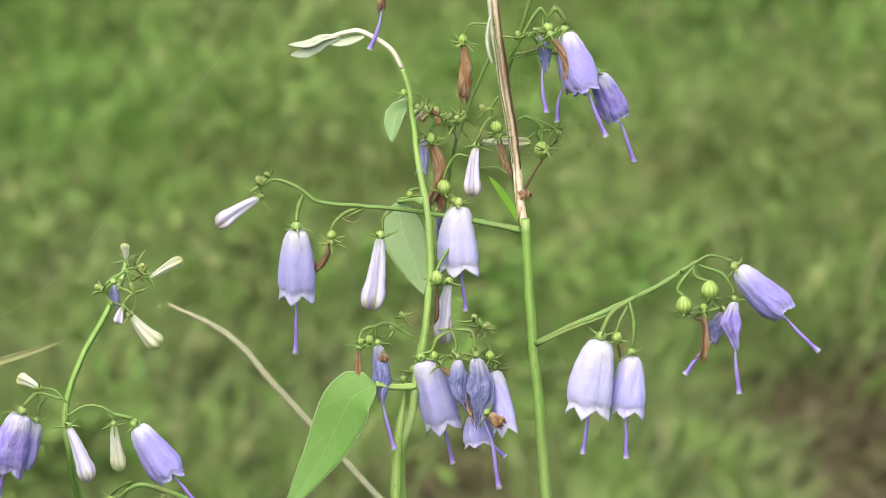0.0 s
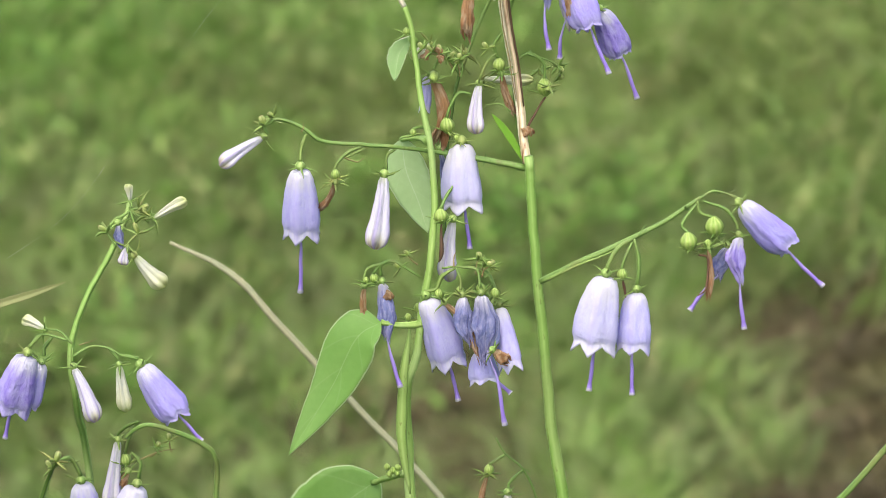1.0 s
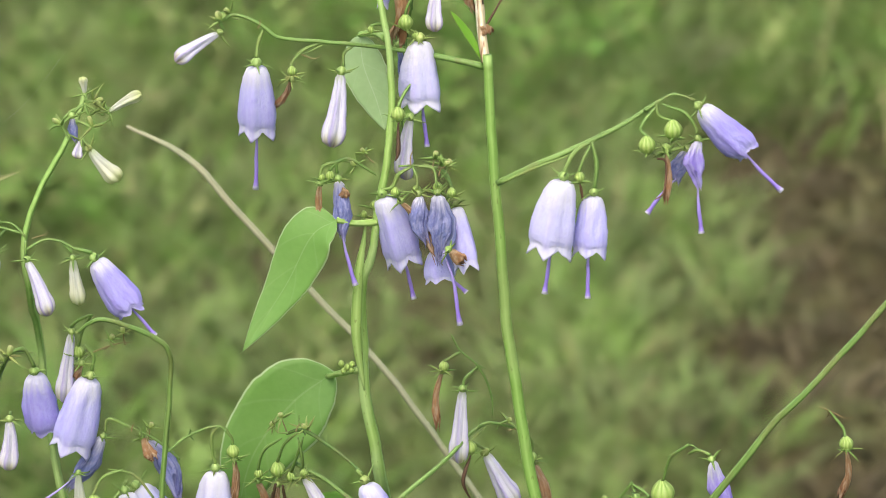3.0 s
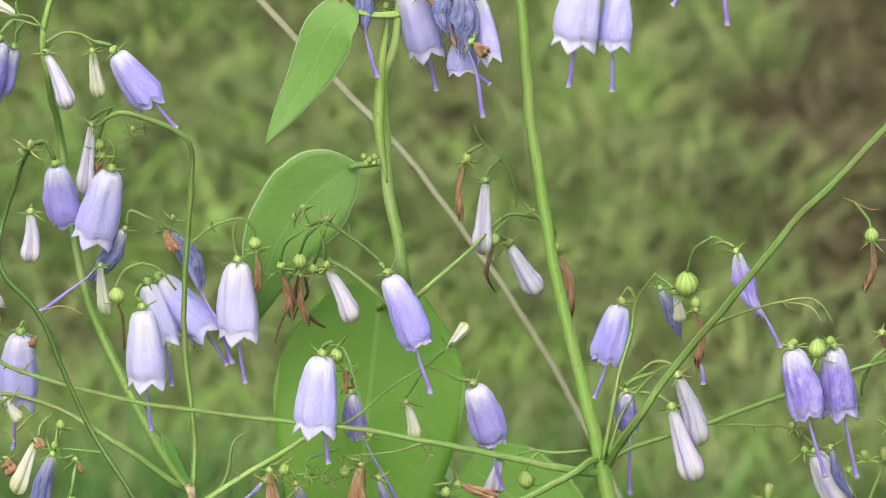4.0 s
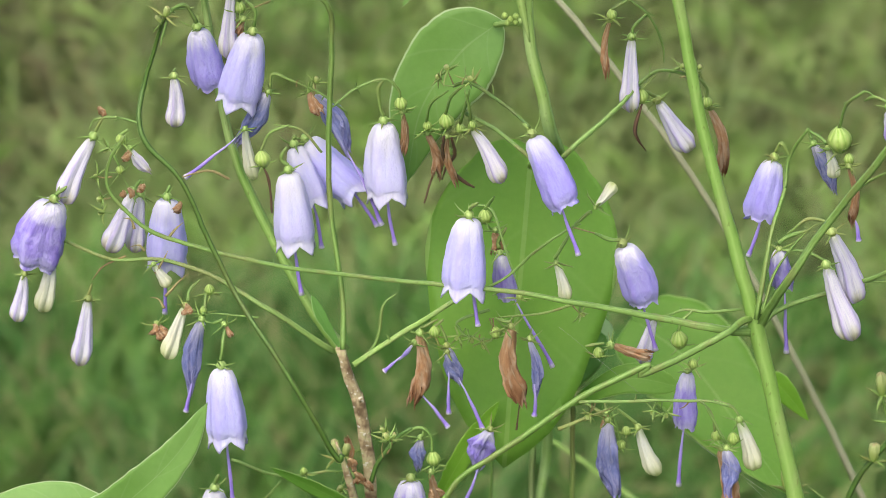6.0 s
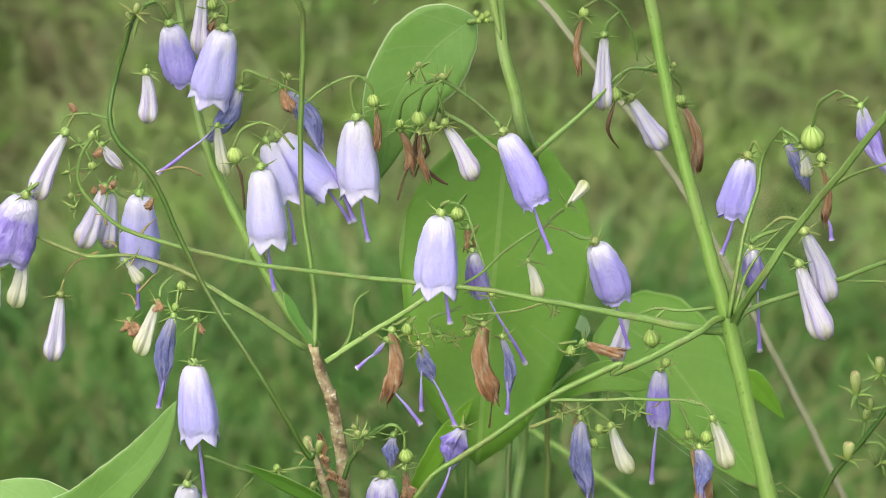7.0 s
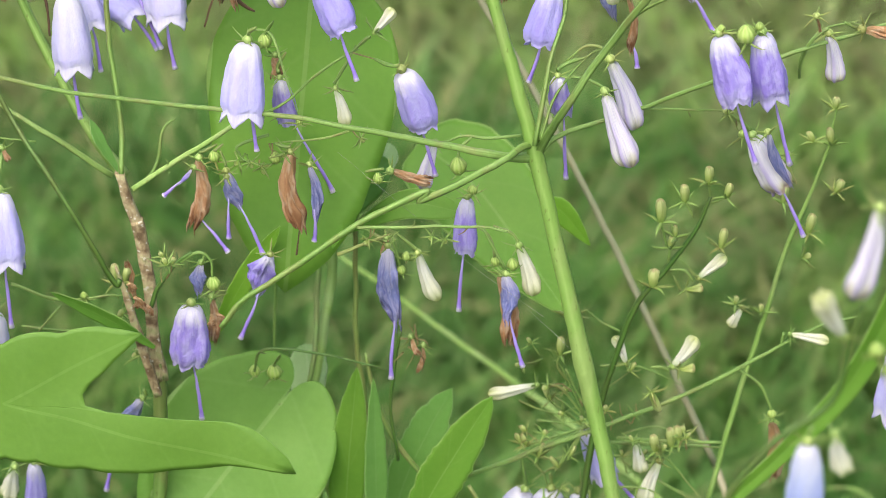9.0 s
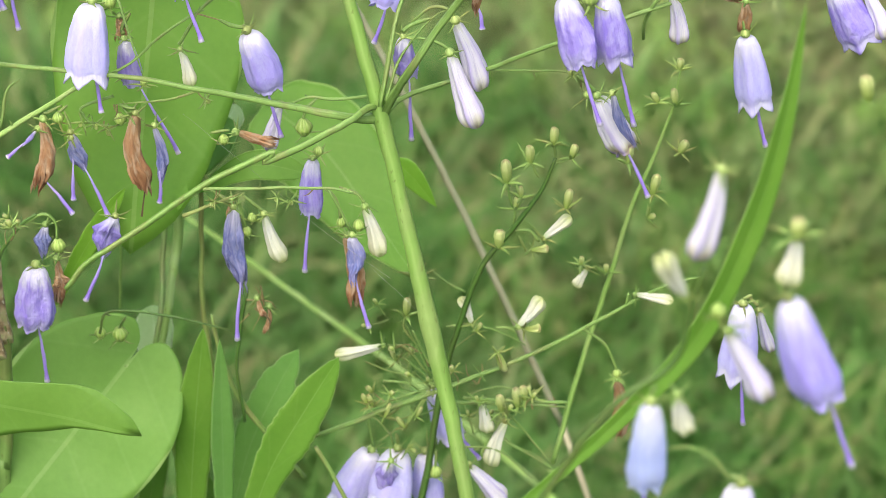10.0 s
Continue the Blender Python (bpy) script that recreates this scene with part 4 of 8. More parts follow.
wilted(R, (87.4, -0.2, 899.8), (91.1, 0.9, 890.3), 2.4, "brown")
wilted(R, (84.9, 2.8, 899.7), (86.0, 1.8, 893.0), 2.9, "blue", style=(86.6, 1.8, 884.5), stalk=[(79.5, 3.4, 895.6), (84.4, 3.3, 897.1)])
wilted(R, (88.7, 6.6, 895.5), (90.6, 6.6, 888.4), 2.9, "bud", style=(88.9, 6.6, 881.9), wrinkle=0.30)
tube("twig", [(79.5, 3.5, 895.0), (84.5, 3.6, 896.0), (87.2, 3.5, 896.4)], [0.24, 0.19], "branch", R)
tube("twig", [(86.6, 2.2, 903.4), (88.1, 1.8, 905.8), (89.8, 2.3, 902.3), (91.9, 2.0, 903.6)], [0.19, 0.14, 0.10], "branch", R)
tube("twig", [(76.6, 2.2, 901.6), (71.7, 1.8, 901.9), (70.2, 1.9, 899.9)], [0.24, 0.19], "branch", R)
wilted(R, (70.2, 2.2, 897.4), (70.5, 2.0, 887.5), 3.5, "brown", capsule=2.20)
capsule(R, (70.1, 2.0, 898.8), 1.8)
wilted(R, (55.6, 0.3, 911.6), (53.9, 0.9, 904.6), 2.6, "brown", style=(51.9, 0.9, 896.6))
young(R, (63.7, 2.0, 884.1), (62.3, 2.0, 885.2), 1.0, sepal=3.00)
young(R, (65.4, 2.4, 883.5), (64.8, 2.4, 885.4), 1.0, sepal=3.00)
young(R, (66.8, 2.7, 882.4), (67.9, 2.7, 884.1), 1.0, sepal=3.00)
young(R, (61.8, 1.6, 884.6), (61.0, 1.6, 885.9), 1.0, sepal=3.00)
young(R, (57.4, -2.0, 841.1), (56.3, -2.0, 842.2), 1.0, sepal=3.00)
young(R, (74.8, 4.4, 884.4), (73.5, 4.4, 885.5), 1.0, sepal=3.00)
young(R, (88.6, 6.3, 880.6), (89.7, 6.3, 879.5), 1.0, sepal=3.00)
tube("twig", [(67.8, 3.0, 880.1), (66.2, 2.6, 882.8), (63.5, 2.0, 883.6), (62.1, 1.7, 884.4)], [0.19, 0.14, 0.14], "twig", R)
capsule(R, (76.9, 5.2, 880.9), 2.5, stalk=[(77.4, 4.6, 887.3), (76.0, 4.7, 884.9)])
wilted(R, (77.5, 5.4, 878.7), (79.8, 6.6, 871.5), 2.2, "brown")
tube("twig", [(79.5, 5.8, 880.9), (82.5, 6.0, 883.1), (84.7, 6.2, 882.4), (87.5, 6.3, 881.2), (88.9, 6.4, 880.2)], [0.29, 0.24, 0.19, 0.14], "branch", R)
capsule(R, (86.0, 6.6, 876.2), 3.2, stalk=[(83.6, 6.1, 883.1), (85.8, 6.4, 880.8)], remnant=[(84.9, 6.2, 872.5), (82.0, 4.2, 867.0)])
bud(R, (74.0, 10.3, 877.3), (83.7, 8.7, 877.5), 2.1, look_of="cream")
bud(R, (72.9, 4.0, 876.9), (72.5, 2.1, 867.5), 3.2, stalk=[(76.8, 5.0, 883.3), (74.9, 4.6, 882.1)], look_of="bud")
wilted(R, (64.0, 4.2, 878.2), (64.8, 5.5, 865.3), 4.0, "brown", stalk=[(68.9, 5.2, 879.2), (66.2, 4.5, 882.7), (64.3, 4.2, 881.0)], capsule=1.98)
bell(R, (62.4, 7.8, 878.1), (62.1, 7.4, 870.6), 2.4, look_of="bell")
wilted(R, (65.2, 10.4, 862.4), (65.6, 11.4, 854.9), 1.8, "blue")
tube("branch", [(69.3, 13.2, 878.4), (67.6, 13.3, 870.9), (66.6, 12.7, 861.8), (66.4, 9.7, 851.9), (65.9, 7.7, 839.6)], [0.34, 0.29, 0.29, 0.29], "dark", R)
tube("twig", [(71.2, 6.7, 878.9), (67.8, 5.9, 883.0), (64.4, 5.1, 884.8), (62.5, 4.8, 884.3)], [0.19, 0.15, 0.15], "branch", R)
tube("twig", [(69.1, 7.2, 878.9), (66.7, 6.7, 881.7), (64.0, 6.1, 883.5)], [0.19, 0.15], "branch", R)
tube("twig", [(79.2, 5.0, 871.5), (76.9, 4.7, 873.2), (73.4, 3.9, 873.3)], [0.19, 0.14], "branch", R)
leaf(R, [(82.0, 2.2, 861.9), (79.1, 3.7, 866.6), (75.5, 4.0, 871.3)], 1.8, LANCE, "grass_leaf", roll=20)
capsule(R, (66.7, 3.3, 869.0), 2.9, stalk=[(71.2, 3.6, 875.5), (68.9, 3.3, 875.6), (67.2, 3.1, 872.7)])
capsule(R, (68.7, 3.6, 866.4), 1.6)
capsule(R, (64.0, 2.2, 878.7), 1.8)
bud(R, (63.0, 5.8, 884.9), (59.4, 3.8, 882.4), 2.0, look_of="cream")
capsule(R, (60.0, 0.7, 868.0), 1.4, stalk=[(63.4, 2.5, 868.8), (61.2, 1.5, 869.0)])
bell(R, (69.6, 3.6, 865.2), (70.2, 3.3, 851.3), 8.3, style=(71.4, 3.2, 844.0), look_of="pale", label="fresh pale lilac bell")
capsule(R, (65.6, -2.4, 851.8), 2.7, stalk=[(68.0, -0.0, 857.5), (66.5, -1.2, 855.4)], remnant=[(65.7, -3.6, 844.5), (65.2, -3.8, 842.8)])
bud(R, (67.9, -0.4, 850.2), (67.2, 0.5, 837.9), 3.6, look_of="bud")
tube("branch", [(82.4, 1.6, 860.7), (74.5, 3.3, 862.1), (66.7, 3.2, 863.4), (57.1, -1.4, 865.4), (50.5, -2.3, 866.0), (42.4, -3.4, 867.0), (38.6, -3.5, 869.6), (34.0, -3.4, 871.2), (30.9, -3.4, 870.2)], [0.72, 0.58, 0.43, 0.43, 0.39, 0.39, 0.34, 0.29], "branch", R)
bud(R, (30.3, -3.5, 867.5), (22.2, -4.6, 862.0), 2.9, stalk=[(30.9, -3.4, 870.0), (31.0, -3.5, 869.1)])
young(R, (30.9, -3.4, 870.0), (30.1, -3.4, 872.0), 1.3, stalk=[(32.9, -3.4, 870.9)])
bell(R, (37.9, -3.9, 861.3), (38.1, -1.2, 846.6), 7.5, style=(37.5, -0.4, 835.7), stalk=[(39.2, -3.5, 868.5), (38.2, -3.8, 865.7)], look_of="bell", wrinkle=0.08)
capsule(R, (44.8, -3.2, 860.2), 1.9, stalk=[(50.5, -2.3, 865.8), (47.3, -2.7, 864.6), (45.4, -3.1, 862.7)])
wilted(R, (44.5, -3.3, 858.3), (41.5, -1.7, 853.0), 1.6, "brown")
tube("twig", [(50.6, -2.3, 865.3), (47.2, -2.8, 863.8), (44.7, -3.2, 864.2)], [0.19, 0.14, 0.10], "branch", R)
tube("twig", [(46.2, -2.9, 863.9), (48.9, -2.6, 862.7), (50.4, -2.4, 863.5)], [0.19, 0.14], "twig", R)
bud(R, (54.3, -2.4, 859.5), (52.6, -4.3, 845.3), 4.3, stalk=[(57.1, -1.4, 865.4), (54.9, -2.1, 863.9)])
wilted(R, (54.0, -2.0, 837.9), (54.9, -3.9, 827.7), 4.6, "blue", style=(57.6, -3.9, 817.2), stalk=[(61.3, -2.0, 839.4), (56.3, -2.0, 842.4), (53.8, -2.1, 841.5)], wrinkle=0.50)
wilted(R, (50.4, -2.1, 836.9), (50.5, -1.9, 830.0), 2.0, "brown", stalk=[(55.2, -2.0, 842.1), (51.3, -2.1, 841.0)])
capsule(R, (52.4, -2.1, 839.0), 1.8, stalk=[(57.4, -1.9, 841.6), (54.3, -2.0, 842.1)])
capsule(R, (50.7, -2.1, 838.6), 1.4)
bell(R, (62.9, -2.4, 835.0), (67.7, 0.2, 820.4), 7.7, style=(69.3, 1.0, 813.2), stalk=[(68.6, -2.4, 841.4), (65.8, -2.3, 839.6), (64.7, -2.4, 837.1)], look_of="bell")
wilted(R, (66.7, -5.9, 834.7), (73.2, -6.4, 824.5), 2.4, "brown")
wilted(R, (70.0, -5.4, 836.0), (71.7, -6.5, 827.6), 4.8, "blue", stalk=[(68.6, -4.3, 841.8), (69.5, -4.9, 839.7)], wrinkle=0.60)
wilted(R, (73.7, -7.5, 836.9), (74.5, -7.8, 824.8), 6.1, "blue", style=(78.7, -7.8, 810.7), stalk=[(69.6, -5.5, 842.1), (72.7, -6.3, 841.9)], wrinkle=0.60)
bell(R, (77.4, -2.8, 833.3), (80.0, -5.6, 820.6), 5.1, stalk=[(70.7, 0.2, 841.1), (74.7, -1.3, 840.1), (76.6, -2.5, 836.9)], look_of="bell")
bell(R, (73.9, -0.1, 823.7), (74.7, -1.8, 817.2), 6.2, style=(79.8, -2.3, 815.5), look_of="bell")
wilted(R, (76.5, -9.0, 826.0), (79.0, -9.2, 823.9), 3.3, "brown")
capsule(R, (65.3, -2.6, 836.0), 1.9)
capsule(R, (69.5, -3.2, 836.7), 1.9)
capsule(R, (73.6, -4.3, 837.7), 1.9)
capsule(R, (76.4, -5.5, 836.9), 1.9)
tube("twig", [(65.8, -2.1, 841.3), (68.6, -2.4, 841.6), (72.9, -3.5, 841.4), (76.1, -5.1, 839.0)], [0.24, 0.19, 0.14], "branch", R)
tube("branch", [(85.1, -17.6, 842.4), (94.8, -20.3, 847.8), (103.3, -18.7, 851.5), (113.0, -14.5, 856.2), (116.2, -13.7, 858.4)], [0.62, 0.57, 0.52, 0.43, 0.38], "branch", R)
tube("twig", [(86.2, -19.1, 843.0), (94.3, -21.4, 847.1), (102.7, -20.0, 850.6)], [0.29, 0.24, 0.19], "branch", R)
tube("twig", [(115.9, -13.8, 858.1), (118.6, -13.5, 859.6), (121.5, -13.5, 859.0), (123.7, -13.5, 858.3)], [0.29, 0.24, 0.19], "branch", R)
bell(R, (123.9, -15.5, 857.4), (133.9, -15.5, 848.6), 6.5, style=(140.0, -15.5, 841.2), look_of="dusk", wrinkle=0.18, sack=True)
capsule(R, (113.7, -17.8, 850.4), 3.3, stalk=[(115.2, -15.9, 857.4), (112.5, -17.2, 853.7)])
capsule(R, (118.7, -15.9, 853.0), 3.6, stalk=[(115.4, -15.8, 858.0), (115.8, -16.0, 855.8)])
capsule(R, (117.5, -16.7, 849.6), 1.8)
wilted(R, (123.5, -15.7, 850.9), (124.1, -16.8, 842.7), 4.5, "deep", style=(124.9, -16.8, 832.9), stalk=[(116.5, -15.7, 858.0), (120.9, -15.5, 856.4), (123.1, -15.6, 853.7)], wrinkle=0.50)
wilted(R, (121.4, -13.2, 848.2), (120.0, -14.3, 842.3), 3.7, "blue", style=(114.3, -14.3, 835.8), wrinkle=0.80)
wilted(R, (117.6, -16.9, 848.7), (117.8, -18.0, 840.1), 1.7, "brown")
tube("withered_style", [(115.7, -17.7, 847.9), (117.5, -17.3, 847.0), (117.1, -18.4, 841.6), (115.5, -18.9, 840.0)], [0.19, 0.24, 0.19, 0.14], "char", R)
bell(R, (97.6, -22.5, 844.4), (95.6, -22.7, 829.3), 8.9, style=(94.6, -22.8, 821.7), stalk=[(102.6, -20.8, 851.4), (99.8, -21.7, 849.8), (98.2, -22.4, 847.1)], look_of="pale")
bell(R, (103.6, -20.6, 840.9), (103.3, -21.9, 829.0), 6.7, style=(103.2, -22.2, 821.0), stalk=[(102.9, -20.7, 851.4), (103.9, -21.0, 847.5), (103.8, -20.8, 843.5)], look_of="bell", wrinkle=0.30)
capsule(R, (100.8, -21.7, 844.8), 2.1, stalk=[(102.6, -20.9, 850.8), (101.4, -21.6, 848.2)], remnant=[(101.2, -21.3, 842.4), (101.7, -20.9, 840.0)])
tube("twig", [(103.2, -20.6, 851.5), (104.6, -19.7, 853.4), (105.4, -19.2, 854.2)], [0.14, 0.14], "branch", R)
tube("branch", [(104.6, 0.3, 731.0), (101.5, -1.8, 731.8), (95.4, -4.0, 733.7), (87.0, -4.3, 735.5), (69.3, -5.3, 739.5), (52.9, -3.2, 741.3), (29.8, -2.2, 743.0), (7.0, -5.0, 747.4), (-6.8, -5.6, 751.2), (-17.1, -5.8, 754.9), (-22.7, -5.9, 759.8), (-25.9, -5.9, 764.9), (-24.9, -6.0, 771.0), (-21.8, -6.0, 776.1)], [1.12, 0.89, 0.79, 0.65, 0.51, 0.47, 0.42, 0.42, 0.42, 0.42, 0.37, 0.33, 0.28], "branch", R)
tube("branch", [(104.6, 0.4, 733.5), (101.8, -3.0, 734.6), (96.7, -7.9, 733.0), (81.8, -8.3, 725.0), (82.3, -8.3, 727.0), (66.5, -8.9, 718.1), (55.3, -9.6, 709.4), (45.3, -10.5, 702.8), (40.0, -10.7, 696.2)], [0.83, 0.74, 0.70, 0.70, 0.65, 0.60], "branch", R)
tube("branch", [(105.0, 0.8, 730.6), (109.8, 3.4, 734.5), (124.6, 4.1, 739.9), (144.4, -4.7, 752.4), (155.5, -5.0, 757.3), (173.4, -1.8, 762.1), (194.5, -0.5, 769.3)], [0.65, 0.51, 0.46, 0.46, 0.42, 0.42], "branch", R)
tube("branch", [(101.7, 4.5, 733.8), (94.6, 4.0, 733.4), (89.9, 3.8, 733.8), (85.3, 3.7, 731.9)], [0.37, 0.33, 0.23], "branch", R)
tube("branch", [(68.8, -9.8, 719.2), (80.1, -9.4, 719.4), (93.3, -9.2, 719.7), (99.3, -9.4, 718.7)], [0.36, 0.36, 0.32, 0.23], "branch", R)
tube("twig", [(64.2, -8.1, 712.2), (71.0, -7.8, 715.0), (75.6, -7.6, 717.2)], [0.46, 0.37, 0.27], "branch", R)
tube("branch", [(105.0, 0.3, 731.4), (107.2, -3.0, 737.6), (111.5, -8.3, 747.4), (118.7, -7.3, 758.6), (130.5, -14.1, 778.5), (140.6, -16.2, 793.9), (147.5, -16.8, 801.8), (156.6, -17.3, 813.5), (172.3, -17.3, 833.8)], [1.00, 0.77, 0.68, 0.64, 0.59, 0.55, 0.50], "branch", R)
tube("branch", [(104.6, -3.0, 735.0), (107.4, 2.8, 750.0), (110.3, 11.3, 757.8), (111.3, 13.9, 763.9), (114.8, 10.6, 771.4)], [0.56, 0.47, 0.37, 0.28], "branch", R)
tube("twig", [(105.7, -2.6, 736.1), (108.7, 0.7, 744.8), (115.1, 2.3, 752.7), (118.4, 2.1, 754.7)], [0.42, 0.28, 0.19], "branch", R)
bell(R, (108.0, 14.4, 762.7), (105.1, 11.5, 750.2), 7.4, style=(103.0, 10.7, 743.0), stalk=[(111.3, 13.9, 763.9), (109.6, 13.9, 766.9)], look_of="dusk", wrinkle=0.15, sack=True)
capsule(R, (108.2, 14.4, 763.7), 1.5)
wilted(R, (116.1, 10.8, 767.6), (120.0, 12.2, 757.0), 4.0, "blue", stalk=[(114.8, 10.6, 771.4), (115.1, 11.0, 769.9)], wrinkle=0.50)
bud(R, (118.8, 8.1, 767.7), (120.2, 8.3, 761.6), 2.5, stalk=[(114.8, 10.8, 770.9), (117.3, 9.4, 769.9)], look_of="cream")
capsule(R, (121.0, 5.6, 770.9), 4.9, stalk=[(125.4, -0.3, 783.9), (122.2, 2.8, 779.7)], sepal=5.00)
capsule(R, (122.8, 2.6, 768.0), 2.1)
wilted(R, (122.8, 2.0, 766.3), (123.6, 2.6, 754.3), 2.0, "brown", style=(125.1, 2.6, 750.1))
wilted(R, (130.2, -3.3, 781.2), (134.9, -4.6, 769.7), 4.9, "deep", style=(139.8, -4.6, 761.5), stalk=[(125.6, 0.0, 781.7), (127.3, -1.3, 783.0)], capsule=1.49, wrinkle=0.60)
tube("twig", [(121.7, 3.1, 779.8), (125.5, -0.3, 783.6), (127.3, -1.3, 783.2), (129.4, -2.6, 782.4)], [0.19, 0.14, 0.14], "branch", R)
bell(R, (109.2, 1.9, 748.3), (110.4, 4.9, 738.0), 4.7, style=(111.1, 5.7, 723.5), stalk=[(115.1, 2.3, 752.7), (110.7, 2.6, 750.8)], look_of="deep", wrinkle=0.40)
bud(R, (119.9, 1.9, 751.7), (125.0, 3.3, 736.3), 4.9, stalk=[(110.8, 2.8, 751.3), (115.1, 2.8, 754.9), (119.0, 2.0, 754.3)])
bud(R, (118.9, 1.1, 744.8), (124.3, -0.4, 729.4), 5.0, stalk=[(109.8, 2.0, 748.5), (114.8, 1.8, 748.0), (118.2, 1.5, 746.4)])
bell(R, (140.4, -21.0, 767.8), (144.3, -22.0, 753.5), 7.5, style=(148.2, -22.3, 741.1), look_of="deep", wrinkle=0.40)
bell(R, (148.6, -19.3, 767.5), (151.3, -18.0, 752.3), 7.3, style=(155.3, -17.6, 738.7), look_of="deep", wrinkle=0.30)
capsule(R, (145.4, -20.4, 767.8), 3.6, sepal=4.50)
capsule(R, (140.6, -21.0, 769.2), 1.7)
capsule(R, (148.0, -19.6, 769.3), 1.7)
tube("twig", [(124.3, -2.6, 763.9), (129.4, -9.1, 769.9), (138.5, -16.3, 776.2), (144.7, -17.0, 776.9), (148.4, -18.6, 772.8)], [0.37, 0.28, 0.19], "branch", R)
tube("twig", [(138.5, -16.3, 776.2), (143.6, -17.9, 775.9), (146.1, -19.2, 773.2)], [0.19, 0.19], "branch", R)
capsule(R, (157.0, -2.8, 785.4), 2.9, stalk=[(153.2, -1.6, 792.1), (156.3, -2.1, 788.8)])
wilted(R, (157.1, -3.2, 784.0), (156.4, -2.4, 774.3), 1.8, "brown")
tube("twig", [(151.1, -1.4, 792.9), (153.2, -1.6, 792.1), (156.7, -1.8, 790.7), (158.6, -1.7, 790.9)], [0.09, 0.14, 0.09], "twig", R)
bud(R, (162.8, -3.8, 760.6), (164.7, -2.1, 749.8), 3.8, stalk=[(157.2, -1.6, 751.7), (158.8, -4.6, 758.9), (161.5, -4.5, 761.8)], look_of="bud")
tube("twig", [(157.7, 3.1, 748.3), (157.9, 0.0, 754.5), (161.3, -1.2, 760.3), (167.0, 0.1, 761.7), (172.2, 1.3, 759.7)], [0.33, 0.28, 0.23, 0.19], "branch", R)
wilted(R, (170.1, -2.2, 761.2), (175.8, -2.5, 759.9), 3.4, "brown", stalk=[(165.5, -3.5, 763.6)], capsule=2.11)
wilted(R, (160.0, -5.6, 765.2), (160.9, -4.3, 761.0), 0.8, "brown")
wilted(R, (156.4, 3.7, 730.2), (158.3, 4.4, 724.1), 1.5, "young")
tube("twig", [(127.0, 3.5, 740.9), (135.6, 1.4, 741.5), (143.4, 2.9, 740.4), (146.1, 4.0, 735.6)], [0.28, 0.23, 0.19], "branch", R)
capsule(R, (146.9, 4.0, 735.0), 1.7)
bell(R, (149.3, 4.1, 734.3), (156.0, 2.9, 722.7), 6.5, style=(160.4, 2.6, 712.4), stalk=[(144.1, 3.0, 740.3), (146.6, 3.8, 737.9)], look_of="bud", wrinkle=0.12, sack=True)
wilted(R, (152.0, -0.0, 737.0), (156.8, 0.4, 725.9), 2.7, "blue", wrinkle=0.30)
bud(R, (72.6, -1.6, 759.5), (76.2, -0.1, 763.7), 2.3, stalk=[(68.1, -1.8, 755.2), (70.9, -1.8, 758.1)], look_of="cream")
tube("twig", [(46.8, 1.3, 737.8), (54.9, 0.5, 743.5), (61.8, -3.1, 751.4), (68.3, -4.2, 756.3), (71.1, -4.3, 759.2)], [0.33, 0.28, 0.28, 0.23], "branch", R)
tube("twig", [(68.0, -1.6, 754.7), (72.0, 0.3, 752.5), (74.8, 0.8, 750.8)], [0.19, 0.14], "twig", R)
bell(R, (77.8, 0.9, 749.4), (82.1, 3.0, 735.7), 7.9, style=(84.2, 3.6, 724.7), stalk=[(72.0, 0.3, 752.5), (75.3, 0.8, 750.9)], look_of="dusk", wrinkle=0.10, sack=True)
bud(R, (83.7, 7.7, 729.8), (81.0, 7.7, 719.7), 3.5, look_of="bud")
capsule(R, (89.0, -0.2, 728.9), 3.5, stalk=[(91.7, -0.1, 735.4), (89.5, -0.2, 733.0)])
capsule(R, (91.9, 0.8, 723.0), 2.0)
bell(R, (46.5, 0.7, 755.5), (45.3, -2.1, 738.8), 9.3, style=(48.1, -2.9, 733.0), stalk=[(48.8, -2.2, 760.2), (47.1, -0.2, 758.3)], look_of="bell", label="large fresh lilac bell")
capsule(R, (49.2, 8.5, 752.5), 2.9, stalk=[(51.3, 5.7, 758.3), (49.9, 8.0, 755.4)])
tube("twig", [(47.2, 9.5, 754.7), (50.8, 7.4, 754.4), (53.6, 3.8, 747.2), (56.4, 1.6, 738.5)], [0.24, 0.28, 0.24], "branch", R)
wilted(R, (51.1, 8.9, 748.7), (50.9, 7.9, 744.7), 3.2, "brown")
bell(R, (52.3, 6.0, 745.1), (53.6, 7.8, 734.0), 4.7, style=(62.4, 8.3, 718.3), stalk=[(53.6, 6.4, 751.1), (51.8, 7.1, 747.6)], look_of="deep", wrinkle=0.40)
bud(R, (64.0, 3.3, 744.1), (66.0, 3.0, 736.3), 2.6, stalk=[(67.4, 1.8, 753.2), (64.6, 2.8, 747.5)], look_of="cream")
capsule(R, (56.4, 1.5, 737.8), 1.5)
tube("twig", [(50.1, 2.0, 734.3), (44.4, 2.1, 732.2), (43.2, 1.9, 730.9), (45.6, 1.5, 728.5), (50.2, 1.3, 728.1)], [0.38, 0.33, 0.28, 0.24], "branch", R)
tube("twig", [(68.1, 0.8, 736.7), (61.5, 1.0, 734.3), (50.2, 1.8, 732.5)], [0.33, 0.28, 0.24], "branch", R)
wilted(R, (35.4, 1.4, 728.6), (33.8, 0.1, 714.3), 4.5, "brown", style=(40.8, 0.1, 708.0), stalk=[(39.1, 2.1, 732.0), (36.5, 1.8, 730.6)], capsule=1.93)
